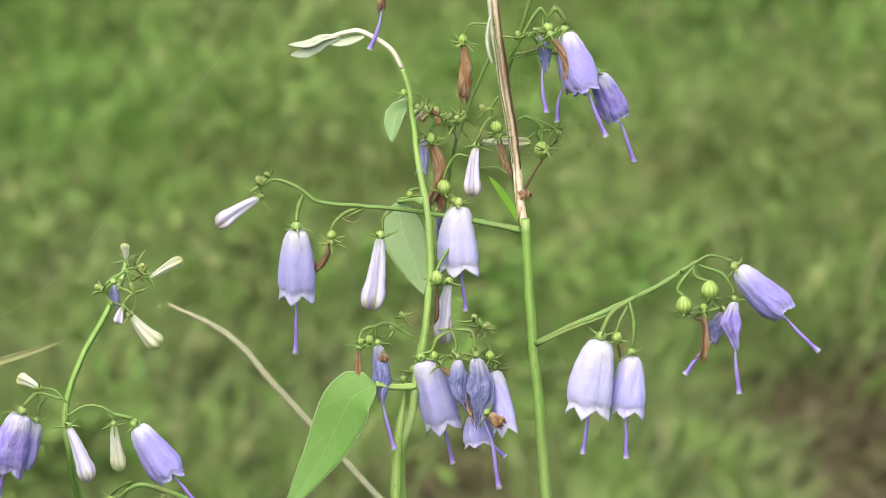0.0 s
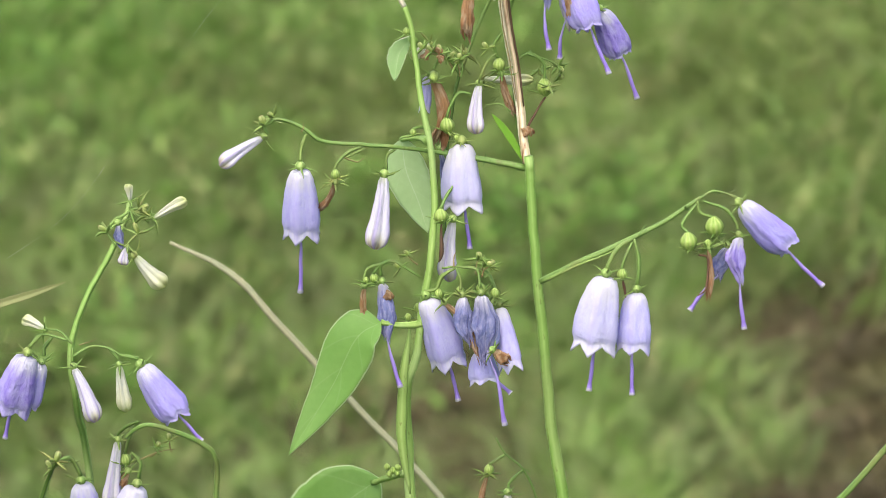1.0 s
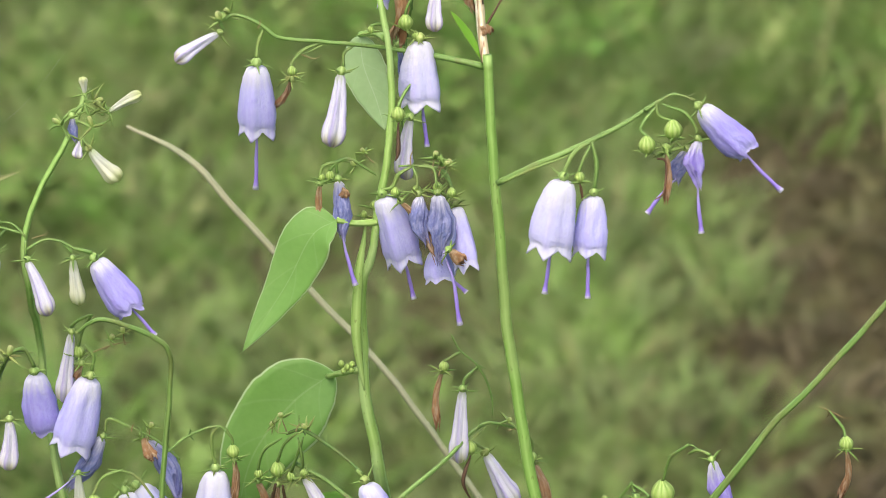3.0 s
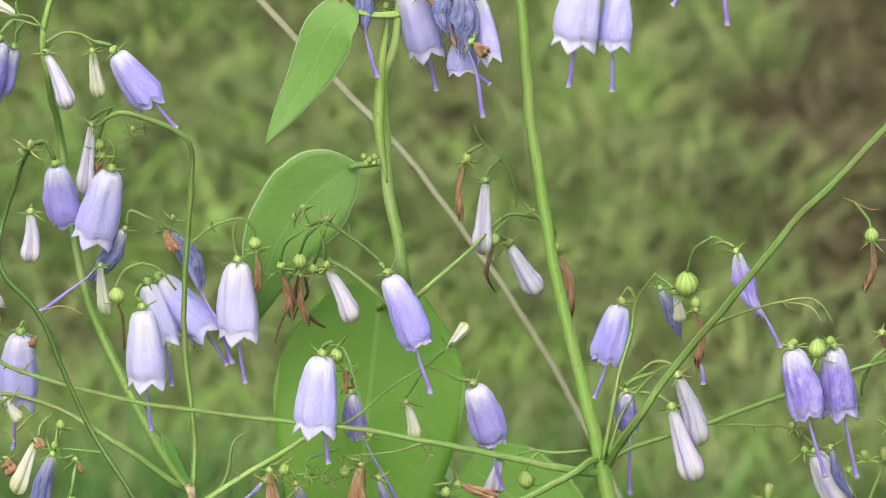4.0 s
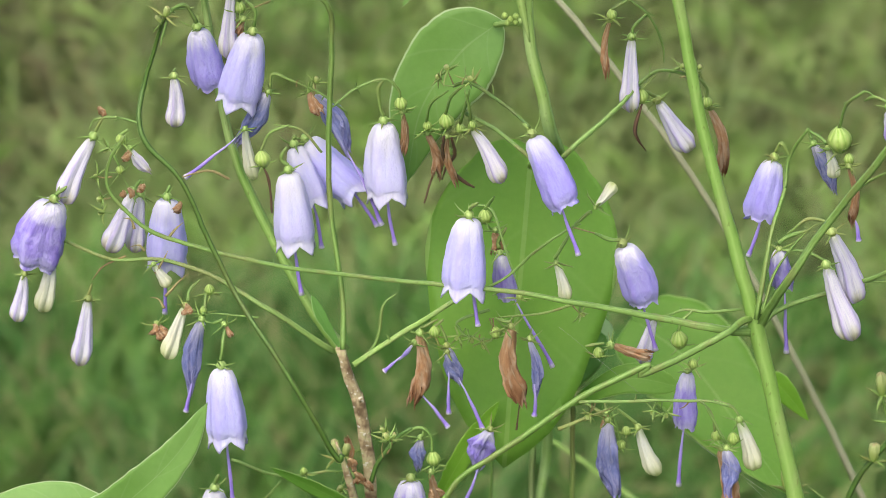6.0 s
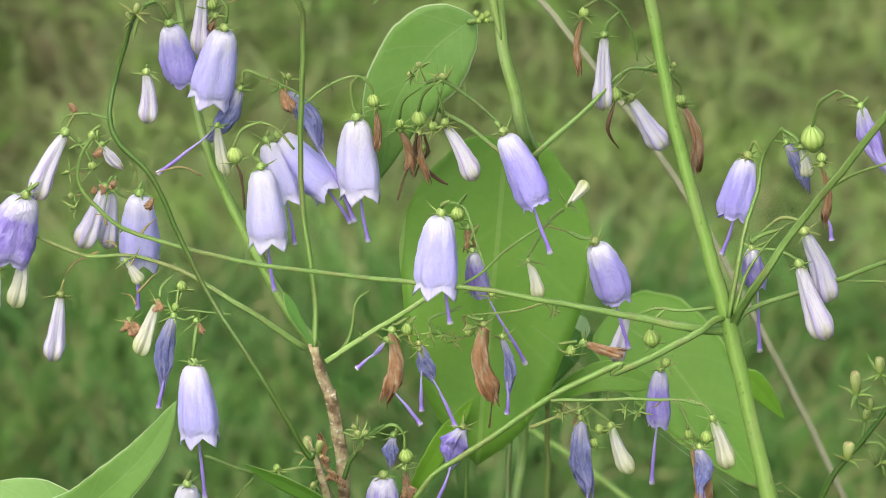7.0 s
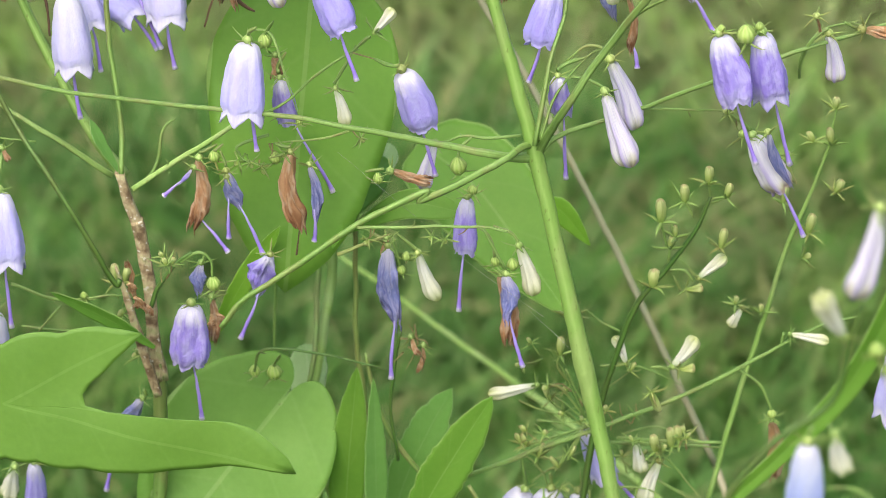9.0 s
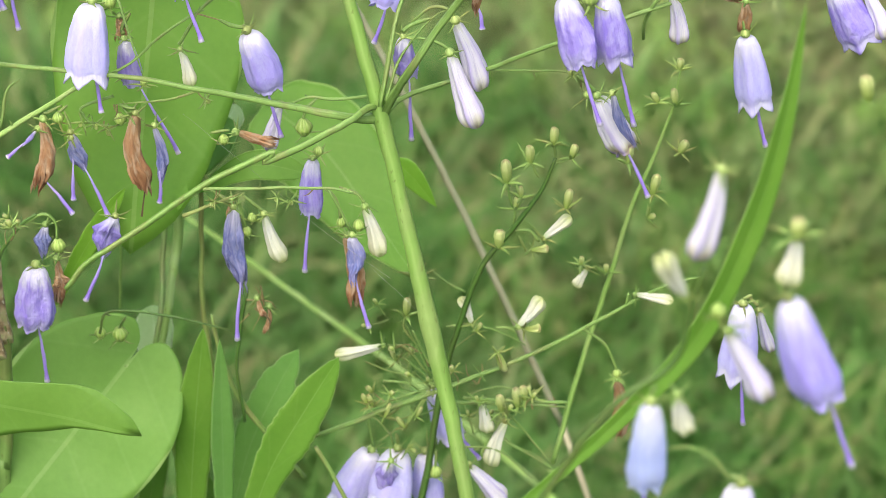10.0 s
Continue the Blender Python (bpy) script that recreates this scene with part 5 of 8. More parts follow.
wilted(R, (34.0, 1.1, 726.8), (31.0, 1.3, 723.3), 1.1, "deep", style=(27.7, 1.3, 720.4))
wilted(R, (41.2, 1.2, 726.0), (43.4, 2.0, 717.5), 3.9, "blue", style=(48.0, 2.0, 706.9), stalk=[(39.7, 1.9, 730.9), (40.9, 1.4, 727.8)])
wilted(R, (41.1, 1.0, 724.8), (41.2, 1.7, 719.2), 1.3, "blue", style=(41.0, 1.7, 710.6))
wilted(R, (54.7, -0.7, 731.4), (56.0, -1.2, 715.1), 4.9, "brown", stalk=[(51.4, -0.2, 733.4), (53.5, -0.5, 732.9)])
wilted(R, (58.3, 1.1, 727.7), (59.1, 0.9, 715.4), 2.8, "blue", style=(58.9, 0.9, 710.5))
tube("withered_style", [(56.3, 0.7, 715.4), (55.5, 0.5, 710.9), (55.2, 0.3, 707.6)], [0.14, 0.14, 0.24], "char", R)
capsule(R, (38.6, 1.6, 729.4), 2.4, stalk=[(40.3, 2.1, 732.1)])
capsule(R, (51.3, 1.4, 729.4), 2.4)
capsule(R, (72.4, 1.3, 725.1), 2.2)
wilted(R, (75.6, 1.4, 726.7), (82.8, 1.4, 724.7), 3.0, "brown", stalk=[(69.7, 1.2, 726.6)], capsule=1.93)
tube("twig", [(69.2, 1.1, 713.6), (73.9, 1.3, 710.9), (76.5, 1.3, 709.0)], [0.23, 0.19], "branch", R)
wilted(R, (74.2, 0.3, 709.5), (75.8, 1.4, 692.1), 5.5, "blue", style=(74.3, 1.4, 677.4), stalk=[(70.5, 0.2, 713.2), (72.8, 0.2, 711.5)])
wilted(R, (73.9, 1.3, 710.9), (74.5, 1.4, 704.9), 2.3, "brown")
capsule(R, (76.9, 1.2, 703.8), 2.1, stalk=[(75.1, 1.3, 711.6)])
capsule(R, (78.0, 1.3, 707.0), 1.9)
bud(R, (80.6, 1.4, 707.4), (84.4, 1.0, 696.9), 3.3, stalk=[(76.2, 1.4, 712.3), (79.1, 1.4, 709.7)], look_of="cream")
bud(R, (101.6, 1.1, 709.5), (104.8, 1.1, 698.4), 3.7, stalk=[(96.1, 1.5, 714.4), (99.8, 1.2, 712.8)], look_of="cream")
capsule(R, (96.6, 1.2, 706.2), 2.1, stalk=[(93.8, 1.5, 713.8), (95.7, 1.3, 710.8)])
capsule(R, (100.2, 1.1, 705.6), 2.5)
wilted(R, (97.7, 2.2, 702.2), (99.4, 0.3, 688.3), 4.7, "brown")
wilted(R, (98.8, -0.8, 703.8), (99.1, -2.6, 695.0), 4.8, "blue", style=(102.5, -2.6, 683.1), stalk=[(93.8, -0.4, 714.8)])
bell(R, (90.7, 1.8, 720.4), (90.2, 3.0, 706.6), 5.1, style=(88.9, 3.4, 693.0), stalk=[(91.2, 1.8, 723.3)], look_of="deep", wrinkle=0.10, sack=True)
wilted(R, (49.5, -0.0, 707.3), (46.9, 1.9, 698.2), 5.5, "deep", style=(42.6, 1.9, 686.6), wrinkle=0.90)
bell(R, (32.6, -0.8, 695.7), (31.7, -0.2, 680.6), 8.4, style=(33.6, -0.1, 667.5), look_of="deep", wrinkle=0.30, sack=True)
wilted(R, (34.7, 2.3, 703.8), (34.2, 1.9, 697.3), 3.6, "blue")
capsule(R, (37.6, -0.7, 700.9), 3.0, stalk=[(29.1, -0.7, 704.7), (34.5, -0.5, 708.3), (37.2, -0.6, 706.1)])
tube("branch", [(24.2, -0.7, 695.1), (25.9, -0.7, 699.9), (30.3, -0.6, 706.0), (33.3, -0.5, 708.3)], [0.56, 0.46, 0.33], "dark", R)
wilted(R, (36.4, 4.3, 694.6), (36.5, 3.0, 685.8), 2.8, "brown")
tube("twig", [(67.8, 5.9, 879.6), (69.1, 6.1, 881.5), (70.1, 6.3, 883.1)], [0.19, 0.15, 0.12], "branch", R)
young(R, (70.1, 6.3, 883.1), (70.7, 6.3, 884.0), 1.2, sepal=2.95)
tube("twig", [(69.3, 2.4, 878.8), (69.6, 2.4, 880.8), (69.1, 2.3, 882.5)], [0.19, 0.14, 0.12], "branch", R)
young(R, (69.1, 2.3, 882.5), (69.0, 2.3, 883.8), 1.0, sepal=2.66)
tube("twig", [(69.1, 3.2, 878.8), (68.9, 3.1, 880.3), (68.6, 3.0, 881.4)], [0.19, 0.14, 0.12], "twig", R)
young(R, (68.6, 3.0, 881.4), (68.4, 3.0, 882.2), 1.1, sepal=3.39)
tube("twig", [(66.4, 3.0, 881.2), (66.3, 3.0, 883.6), (65.8, 2.8, 885.4)], [0.19, 0.15, 0.12], "branch", R)
tube("twig", [(68.8, 5.9, 878.7), (68.8, 5.8, 881.0), (69.8, 6.0, 882.8)], [0.19, 0.15, 0.12], "branch", R)
young(R, (69.8, 6.0, 882.8), (70.0, 6.0, 883.7), 0.8, sepal=3.36)
tube("twig", [(82.0, 0.1, 895.8), (81.2, -0.3, 897.8), (81.1, -0.6, 899.5)], [0.19, 0.14, 0.12], "branch", R)
young(R, (81.1, -0.6, 899.5), (80.7, -0.6, 901.0), 1.1, sepal=3.25)
tube("twig", [(82.4, 2.0, 895.8), (83.4, 1.7, 897.4), (85.0, 1.7, 897.8)], [0.19, 0.14, 0.12], "twig", R)
young(R, (85.0, 1.7, 897.8), (85.8, 1.7, 898.5), 0.8, sepal=3.50)
tube("twig", [(84.4, -0.5, 897.1), (85.0, -0.9, 899.2), (84.3, -1.2, 900.9)], [0.19, 0.14, 0.12], "branch", R)
young(R, (84.3, -1.2, 900.9), (84.3, -1.2, 901.8), 1.3, sepal=3.05)
tube("twig", [(84.5, 4.5, 896.4), (86.3, 4.1, 898.3), (86.0, 3.7, 900.5)], [0.19, 0.15, 0.12], "twig", R)
young(R, (86.0, 3.7, 900.5), (86.5, 3.7, 901.7), 1.0, sepal=3.18)
tube("twig", [(84.6, 10.0, 881.5), (85.1, 10.1, 880.4), (85.1, 10.2, 879.3)], [0.19, 0.15, 0.12], "branch", R)
young(R, (85.1, 10.2, 879.3), (85.5, 10.2, 877.9), 0.9, sepal=3.54)
tube("twig", [(87.2, 9.4, 880.3), (88.6, 9.4, 879.7), (88.9, 9.5, 878.3)], [0.19, 0.15, 0.12], "branch", R)
young(R, (88.9, 9.5, 878.3), (89.6, 9.5, 877.5), 1.2, sepal=3.06)
tube("twig", [(87.5, 2.6, 881.2), (87.0, 2.8, 879.0), (86.8, 2.9, 877.1)], [0.19, 0.14, 0.12], "branch", R)
young(R, (86.8, 2.9, 877.1), (86.7, 2.9, 876.1), 1.1, sepal=3.03)
tube("twig", [(61.0, -1.9, 841.8), (59.8, -1.8, 842.7), (59.1, -1.8, 843.8)], [0.19, 0.14, 0.12], "twig", R)
young(R, (59.1, -1.8, 843.8), (58.3, -1.8, 844.7), 0.9, sepal=2.76)
tube("twig", [(73.9, -4.7, 840.0), (74.3, -4.6, 841.5), (75.4, -4.8, 842.3)], [0.19, 0.14, 0.12], "twig", R)
young(R, (75.4, -4.8, 842.3), (76.1, -4.8, 843.6), 1.3, sepal=2.94)
tube("twig", [(74.4, -6.3, 840.2), (75.4, -6.5, 841.4), (75.2, -6.2, 842.6)], [0.19, 0.14, 0.12], "branch", R)
young(R, (75.2, -6.2, 842.6), (75.5, -6.2, 843.6), 1.2, sepal=2.81)
tube("twig", [(72.5, -4.8, 840.6), (72.6, -4.5, 842.3), (73.0, -4.3, 843.6)], [0.19, 0.14, 0.12], "twig", R)
young(R, (73.0, -4.3, 843.6), (73.2, -4.3, 845.1), 1.2, sepal=3.32)
tube("twig", [(68.2, -3.0, 841.7), (68.2, -2.7, 843.4), (68.6, -2.5, 844.6)], [0.19, 0.14, 0.12], "twig", R)
tube("twig", [(72.8, -1.4, 839.7), (73.7, -1.6, 840.7), (74.1, -1.5, 841.6)], [0.19, 0.15, 0.12], "twig", R)
young(R, (74.1, -1.5, 841.6), (74.8, -1.5, 842.7), 1.1, sepal=3.55)
tube("twig", [(38.8, -0.4, 868.0), (37.9, -0.3, 869.0), (37.9, -0.2, 870.0)], [0.19, 0.15, 0.12], "branch", R)
tube("twig", [(34.8, -6.5, 870.9), (33.4, -6.4, 871.3), (32.8, -6.3, 872.3)], [0.19, 0.14, 0.12], "branch", R)
young(R, (32.8, -6.3, 872.3), (31.7, -6.3, 873.1), 1.1, sepal=2.76)
tube("twig", [(38.3, -4.0, 868.9), (38.8, -3.9, 869.8), (38.8, -3.8, 870.7)], [0.19, 0.14, 0.12], "twig", R)
tube("twig", [(54.9, -0.0, 733.6), (53.9, -0.0, 732.4), (53.5, -0.1, 731.1)], [0.19, 0.14, 0.12], "branch", R)
young(R, (53.5, -0.1, 731.1), (52.9, -0.1, 730.3), 0.8, sepal=3.58)
tube("twig", [(51.0, -1.6, 734.1), (51.0, -1.8, 732.6), (50.6, -1.9, 731.4)], [0.19, 0.14, 0.12], "twig", R)
tube("twig", [(67.1, 4.7, 734.3), (67.9, 4.7, 733.3), (68.7, 4.8, 732.6)], [0.19, 0.14, 0.12], "twig", R)
young(R, (68.7, 4.8, 732.6), (69.4, 4.8, 731.7), 1.0, sepal=2.91)
tube("twig", [(50.1, 1.4, 732.7), (50.6, 1.2, 731.3), (51.7, 1.1, 731.1)], [0.19, 0.14, 0.12], "twig", R)
tube("twig", [(-26.7, 2.9, 763.6), (-28.3, 2.9, 763.3), (-29.6, 2.8, 763.5)], [0.19, 0.14, 0.12], "twig", R)
young(R, (-29.6, 2.8, 763.5), (-30.6, 2.8, 763.5), 1.1, sepal=3.41)
tube("twig", [(-23.3, -1.9, 772.3), (-25.3, -1.9, 771.7), (-27.1, -1.9, 771.6)], [0.19, 0.14, 0.12], "branch", R)
tube("twig", [(-23.1, -0.2, 773.3), (-24.7, -0.2, 771.8), (-26.2, -0.2, 771.1)], [0.19, 0.14, 0.12], "branch", R)
young(R, (-26.2, -0.2, 771.1), (-27.5, -0.2, 770.2), 0.9, sepal=3.11)
tube("twig", [(-26.6, 3.0, 759.4), (-27.9, 3.0, 758.5), (-29.0, 3.0, 758.6)], [0.19, 0.14, 0.12], "twig", R)
young(R, (-29.0, 3.0, 758.6), (-30.3, 3.0, 758.2), 1.2, sepal=2.89)
tube("twig", [(-24.3, -1.4, 758.9), (-26.1, -1.4, 757.1), (-28.1, -1.4, 757.4)], [0.19, 0.14, 0.12], "branch", R)
young(R, (-28.1, -1.4, 757.4), (-29.3, -1.4, 757.0), 0.8, sepal=3.31)
tube("twig", [(47.7, 3.9, 727.9), (47.6, 3.7, 726.9), (48.2, 3.7, 726.2)], [0.19, 0.14, 0.12], "twig", R)
young(R, (48.2, 3.7, 726.2), (48.7, 3.7, 724.5), 1.0, sepal=3.00)
tube("twig", [(45.6, 1.0, 730.3), (45.8, 0.9, 729.3), (46.2, 0.8, 728.6)], [0.19, 0.14, 0.12], "branch", R)
young(R, (46.2, 0.8, 728.6), (46.5, 0.8, 727.3), 0.8, sepal=2.73)
tube("twig", [(45.0, 2.6, 729.9), (44.2, 2.4, 728.8), (43.5, 2.3, 728.1)], [0.19, 0.14, 0.12], "branch", R)
young(R, (43.5, 2.3, 728.1), (42.7, 2.3, 727.3), 0.9, sepal=3.49)
tube("twig", [(91.2, -7.7, 718.8), (90.3, -7.7, 717.6), (89.1, -7.7, 717.0)], [0.18, 0.14, 0.11], "twig", R)
tube("twig", [(85.6, -5.1, 717.4), (85.6, -5.1, 715.7), (86.3, -5.1, 714.6)], [0.18, 0.14, 0.11], "branch", R)
young(R, (86.3, -5.1, 714.6), (86.5, -5.1, 713.5), 1.0, sepal=3.48)
tube("twig", [(72.1, -5.2, 717.0), (71.5, -5.3, 715.3), (70.5, -5.3, 714.2)], [0.18, 0.14, 0.11], "twig", R)
young(R, (70.5, -5.3, 714.2), (69.6, -5.3, 712.9), 1.0, sepal=2.68)
tube("twig", [(71.6, -9.5, 719.1), (71.4, -9.5, 717.6), (70.9, -9.6, 716.6)], [0.18, 0.14, 0.11], "twig", R)
young(R, (70.9, -9.6, 716.6), (70.5, -9.6, 715.2), 1.1, sepal=2.65)
tube("twig", [(84.9, -8.9, 719.4), (84.3, -9.0, 718.2), (83.9, -9.0, 717.2)], [0.18, 0.14, 0.11], "branch", R)
young(R, (83.9, -9.0, 717.2), (83.4, -9.0, 716.3), 0.9, sepal=2.70)
tube("twig", [(145.2, -4.2, 741.0), (144.7, -5.1, 743.1), (143.4, -5.9, 744.1)], [0.18, 0.14, 0.11], "branch", R)
young(R, (143.4, -5.9, 744.1), (142.4, -5.9, 745.5), 1.2, sepal=2.98)
tube("twig", [(145.1, -8.9, 743.0), (144.9, -9.7, 744.4), (145.0, -10.4, 745.6)], [0.18, 0.14, 0.11], "twig", R)
tube("twig", [(143.0, -9.4, 745.6), (142.9, -10.6, 747.4), (143.4, -11.4, 748.6)], [0.18, 0.14, 0.11], "branch", R)
young(R, (143.4, -11.4, 748.6), (143.9, -11.4, 749.9), 1.2, sepal=3.13)
tube("twig", [(31.4, -10.4, 710.0), (29.7, -10.3, 711.0), (28.8, -10.2, 712.3)], [0.18, 0.14, 0.11], "branch", R)
young(R, (28.8, -10.2, 712.3), (27.8, -10.2, 713.2), 0.9, sepal=3.19)
tube("twig", [(28.4, -4.9, 704.3), (29.5, -4.8, 706.0), (29.5, -4.8, 707.6)], [0.18, 0.14, 0.12], "twig", R)
young(R, (29.5, -4.8, 707.6), (30.1, -4.8, 709.3), 1.1, sepal=3.17)
tube("twig", [(30.2, -11.6, 709.0), (30.1, -11.6, 710.3), (29.4, -11.5, 711.0)], [0.18, 0.14, 0.11], "branch", R)
young(R, (29.4, -11.5, 711.0), (28.9, -11.5, 712.7), 1.1, sepal=3.57)
tube("twig", [(28.0, -8.6, 705.4), (27.9, -8.6, 707.1), (28.1, -8.5, 708.5)], [0.18, 0.14, 0.11], "twig", R)
scrap(R, (82.0, 4.3, 868.6), (83.5, 4.0, 867.2))
scrap(R, (81.5, 2.6, 868.7), (82.3, 2.2, 867.1))
scrap(R, (62.8, 1.9, 884.4), (62.0, 1.8, 882.6))
scrap(R, (63.9, 1.9, 884.8), (65.3, 2.3, 883.4))
scrap(R, (64.4, 3.0, 883.8), (65.3, 3.2, 882.7))
scrap(R, (64.8, -0.5, 883.6), (65.6, -0.3, 882.3))
scrap(R, (55.2, -3.3, 836.9), (54.4, -3.4, 835.0))
scrap(R, (55.0, -3.8, 836.7), (55.8, -3.9, 835.2))
tube("branch", [(60.8, 12.6, 759.8), (66.3, -0.1, 770.0), (76.8, 8.0, 777.0), (82.5, 13.2, 781.6), (85.9, 15.5, 782.1), (92.8, 21.2, 778.4)], [0.58, 0.53, 0.43, 0.34, 0.29], "branch", R)
tube("twig", [(76.8, 10.4, 802.6), (78.5, 10.8, 799.5), (82.5, 12.0, 795.6), (85.3, 14.0, 788.9), (85.7, 15.1, 783.8)], [0.19, 0.19, 0.24, 0.24], "branch", R)
capsule(R, (75.5, 10.4, 795.8), 2.1, stalk=[(78.9, 10.9, 799.2)])
wilted(R, (75.0, 10.2, 794.3), (74.4, 9.5, 783.6), 1.9, "brown")
bud(R, (79.4, 11.4, 790.1), (79.0, 11.8, 774.5), 3.8, stalk=[(82.5, 12.0, 795.6), (79.7, 11.5, 792.9)])
capsule(R, (81.3, 12.1, 777.6), 2.7, stalk=[(84.2, 14.4, 781.7)], remnant=[(79.9, 11.1, 770.8), (82.0, 13.1, 765.3)])
bud(R, (84.7, 15.1, 775.1), (91.0, 16.7, 763.9), 4.3, stalk=[(81.9, 12.7, 778.7)])
capsule(R, (94.3, 24.6, 771.4), 2.3, stalk=[(92.2, 20.7, 778.6), (94.2, 23.4, 775.2)])
wilted(R, (95.1, 25.7, 769.3), (97.1, 27.7, 755.2), 3.2, "brown")
tube("branch", [(43.3, 9.7, 780.8), (46.9, 7.7, 782.2), (52.9, 2.8, 780.4), (59.6, -2.8, 776.8)], [0.34, 0.43, 0.34, 0.29], "dark", R)
tube("branch", [(44.6, 23.2, 769.5), (50.7, 19.8, 767.3), (56.8, 14.5, 764.4), (60.7, 16.0, 759.4)], [0.44, 0.44, 0.44], "branch", R)
bell(R, (60.2, -2.9, 774.8), (66.7, -5.6, 760.3), 7.7, style=(69.0, -6.4, 750.6), stalk=[(58.1, -2.3, 777.4)], look_of="dusk", wrinkle=0.12, sack=True)
capsule(R, (41.3, 14.3, 771.2), 3.1, stalk=[(45.7, 8.4, 781.4), (42.6, 10.7, 778.1)])
capsule(R, (37.2, 15.5, 769.7), 1.9, stalk=[(42.1, 10.5, 779.5), (38.4, 12.8, 775.9)])
capsule(R, (44.1, 14.3, 769.6), 2.1, stalk=[(46.8, 7.8, 780.7)])
capsule(R, (40.5, 22.9, 761.0), 1.8)
wilted(R, (37.1, 16.7, 767.2), (38.4, 17.9, 758.0), 3.1, "brown")
wilted(R, (41.3, 14.5, 767.4), (42.6, 15.9, 757.6), 2.0, "brown", wrinkle=1.00)
tube("withered_petal", [(41.0, 11.5, 769.1), (40.2, 14.6, 763.8), (41.7, 16.8, 759.2), (44.3, 17.7, 756.3), (46.4, 17.7, 755.0)], [0.29, 0.43, 0.48, 0.38, 0.19], "char", R)
tube("withered_petal", [(42.4, 12.6, 768.5), (42.7, 15.8, 763.3), (40.8, 17.4, 759.9), (39.6, 17.9, 756.7)], [0.24, 0.38, 0.29, 0.14], "char", R)
tube("withered_style", [(37.7, 20.3, 757.0), (36.7, 20.1, 754.5), (35.6, 19.3, 750.7)], [0.19, 0.24, 0.19], "char", R)
bud(R, (47.1, 12.0, 770.3), (52.6, 11.3, 758.9), 3.9, stalk=[(45.7, 8.5, 780.3), (46.6, 9.5, 775.0)])
capsule(R, (46.9, 11.0, 771.8), 1.7)
tube("twig", [(45.8, 11.4, 780.6), (45.7, 11.3, 782.8), (45.8, 11.2, 784.5)], [0.19, 0.15, 0.12], "branch", R)
tube("twig", [(43.4, 10.2, 780.6), (42.8, 10.1, 782.5), (42.3, 10.2, 784.0)], [0.19, 0.14, 0.12], "twig", R)
young(R, (42.3, 10.2, 784.0), (41.8, 10.2, 785.2), 1.2, sepal=3.51)
tube("twig", [(43.7, 7.6, 781.6), (41.6, 8.4, 781.5), (40.8, 8.4, 783.1)], [0.19, 0.14, 0.12], "branch", R)
young(R, (40.8, 8.4, 783.1), (39.9, 8.4, 783.6), 1.0, sepal=2.73)
tube("twig", [(45.4, 7.1, 782.1), (45.8, 6.8, 783.3), (46.4, 6.6, 784.2)], [0.19, 0.14, 0.12], "twig", R)
tube("twig", [(48.5, 7.3, 781.3), (48.2, 7.5, 782.2), (47.5, 8.0, 782.4)], [0.19, 0.14, 0.12], "twig", R)
young(R, (47.5, 8.0, 782.4), (46.6, 8.0, 783.6), 1.1, sepal=3.57)
tube("twig", [(51.8, 4.2, 780.6), (51.9, 4.4, 782.1), (51.5, 5.0, 783.1)], [0.19, 0.14, 0.12], "branch", R)
tube("twig", [(90.2, 23.3, 777.7), (91.2, 23.8, 778.7), (92.4, 24.6, 778.9)], [0.19, 0.15, 0.12], "branch", R)
young(R, (92.4, 24.6, 778.9), (93.3, 24.6, 779.6), 1.0, sepal=2.64)
tube("twig", [(89.0, 14.6, 780.9), (90.3, 15.5, 780.9), (91.3, 16.1, 781.0)], [0.19, 0.14, 0.12], "twig", R)
young(R, (91.3, 16.1, 781.0), (92.5, 16.1, 781.3), 1.0, sepal=2.73)
tube("twig", [(86.5, 16.4, 780.3), (87.4, 16.8, 781.8), (88.9, 17.8, 781.7)], [0.19, 0.14, 0.12], "branch", R)
young(R, (88.9, 17.8, 781.7), (89.8, 17.8, 782.4), 0.9, sepal=3.46)
tube("twig", [(83.1, 12.6, 781.8), (82.9, 12.3, 783.5), (83.3, 12.5, 784.7)], [0.19, 0.14, 0.12], "branch", R)

Lp = plant_of("bellflower", "bellflower plant with woody brown base and clustered lilac bells", "wildflower", None, "bellflower plants")
tube("stem", [(17.4, 15.8, 717.7), (10.0, 17.1, 729.0), (-1.3, 23.1, 749.9), (-5.0, 23.6, 761.4), (-7.4, 26.1, 773.3), (-9.6, 28.2, 791.6), (-10.1, 16.6, 808.5), (-10.9, 15.8, 819.7), (-7.2, 17.2, 830.8), (-2.0, 18.3, 840.1), (0.8, 19.1, 847.1), (1.3, 19.5, 851.2)], [1.24, 1.00, 0.86, 0.81, 0.72, 0.67, 0.62, 0.57, 0.57, 0.57, 0.33], "stem", Lp)
tube("stem", [(20.1, -3.7, 728.1), (19.9, -0.1, 738.4), (17.8, 3.6, 762.2), (20.0, 3.0, 793.1), (19.9, 1.3, 800.9), (17.0, 0.3, 804.1), (11.9, -1.0, 806.7), (7.2, -2.0, 808.3), (4.2, -1.4, 807.3), (2.0, 0.3, 804.9)], [0.61, 0.57, 0.57, 0.57, 0.52, 0.47, 0.33], "branch", Lp)
tube("woody_stem", [(18.4, 2.8, 725.2), (21.7, 3.0, 713.0), (21.7, 3.0, 713.1), (23.3, 4.3, 698.7), (23.3, 5.6, 684.1), (24.4, 6.4, 673.8)], [0.96, 1.15, 1.39, 1.39, 1.58], "bark", Lp, label="brown woody lower stem with grey flecks")
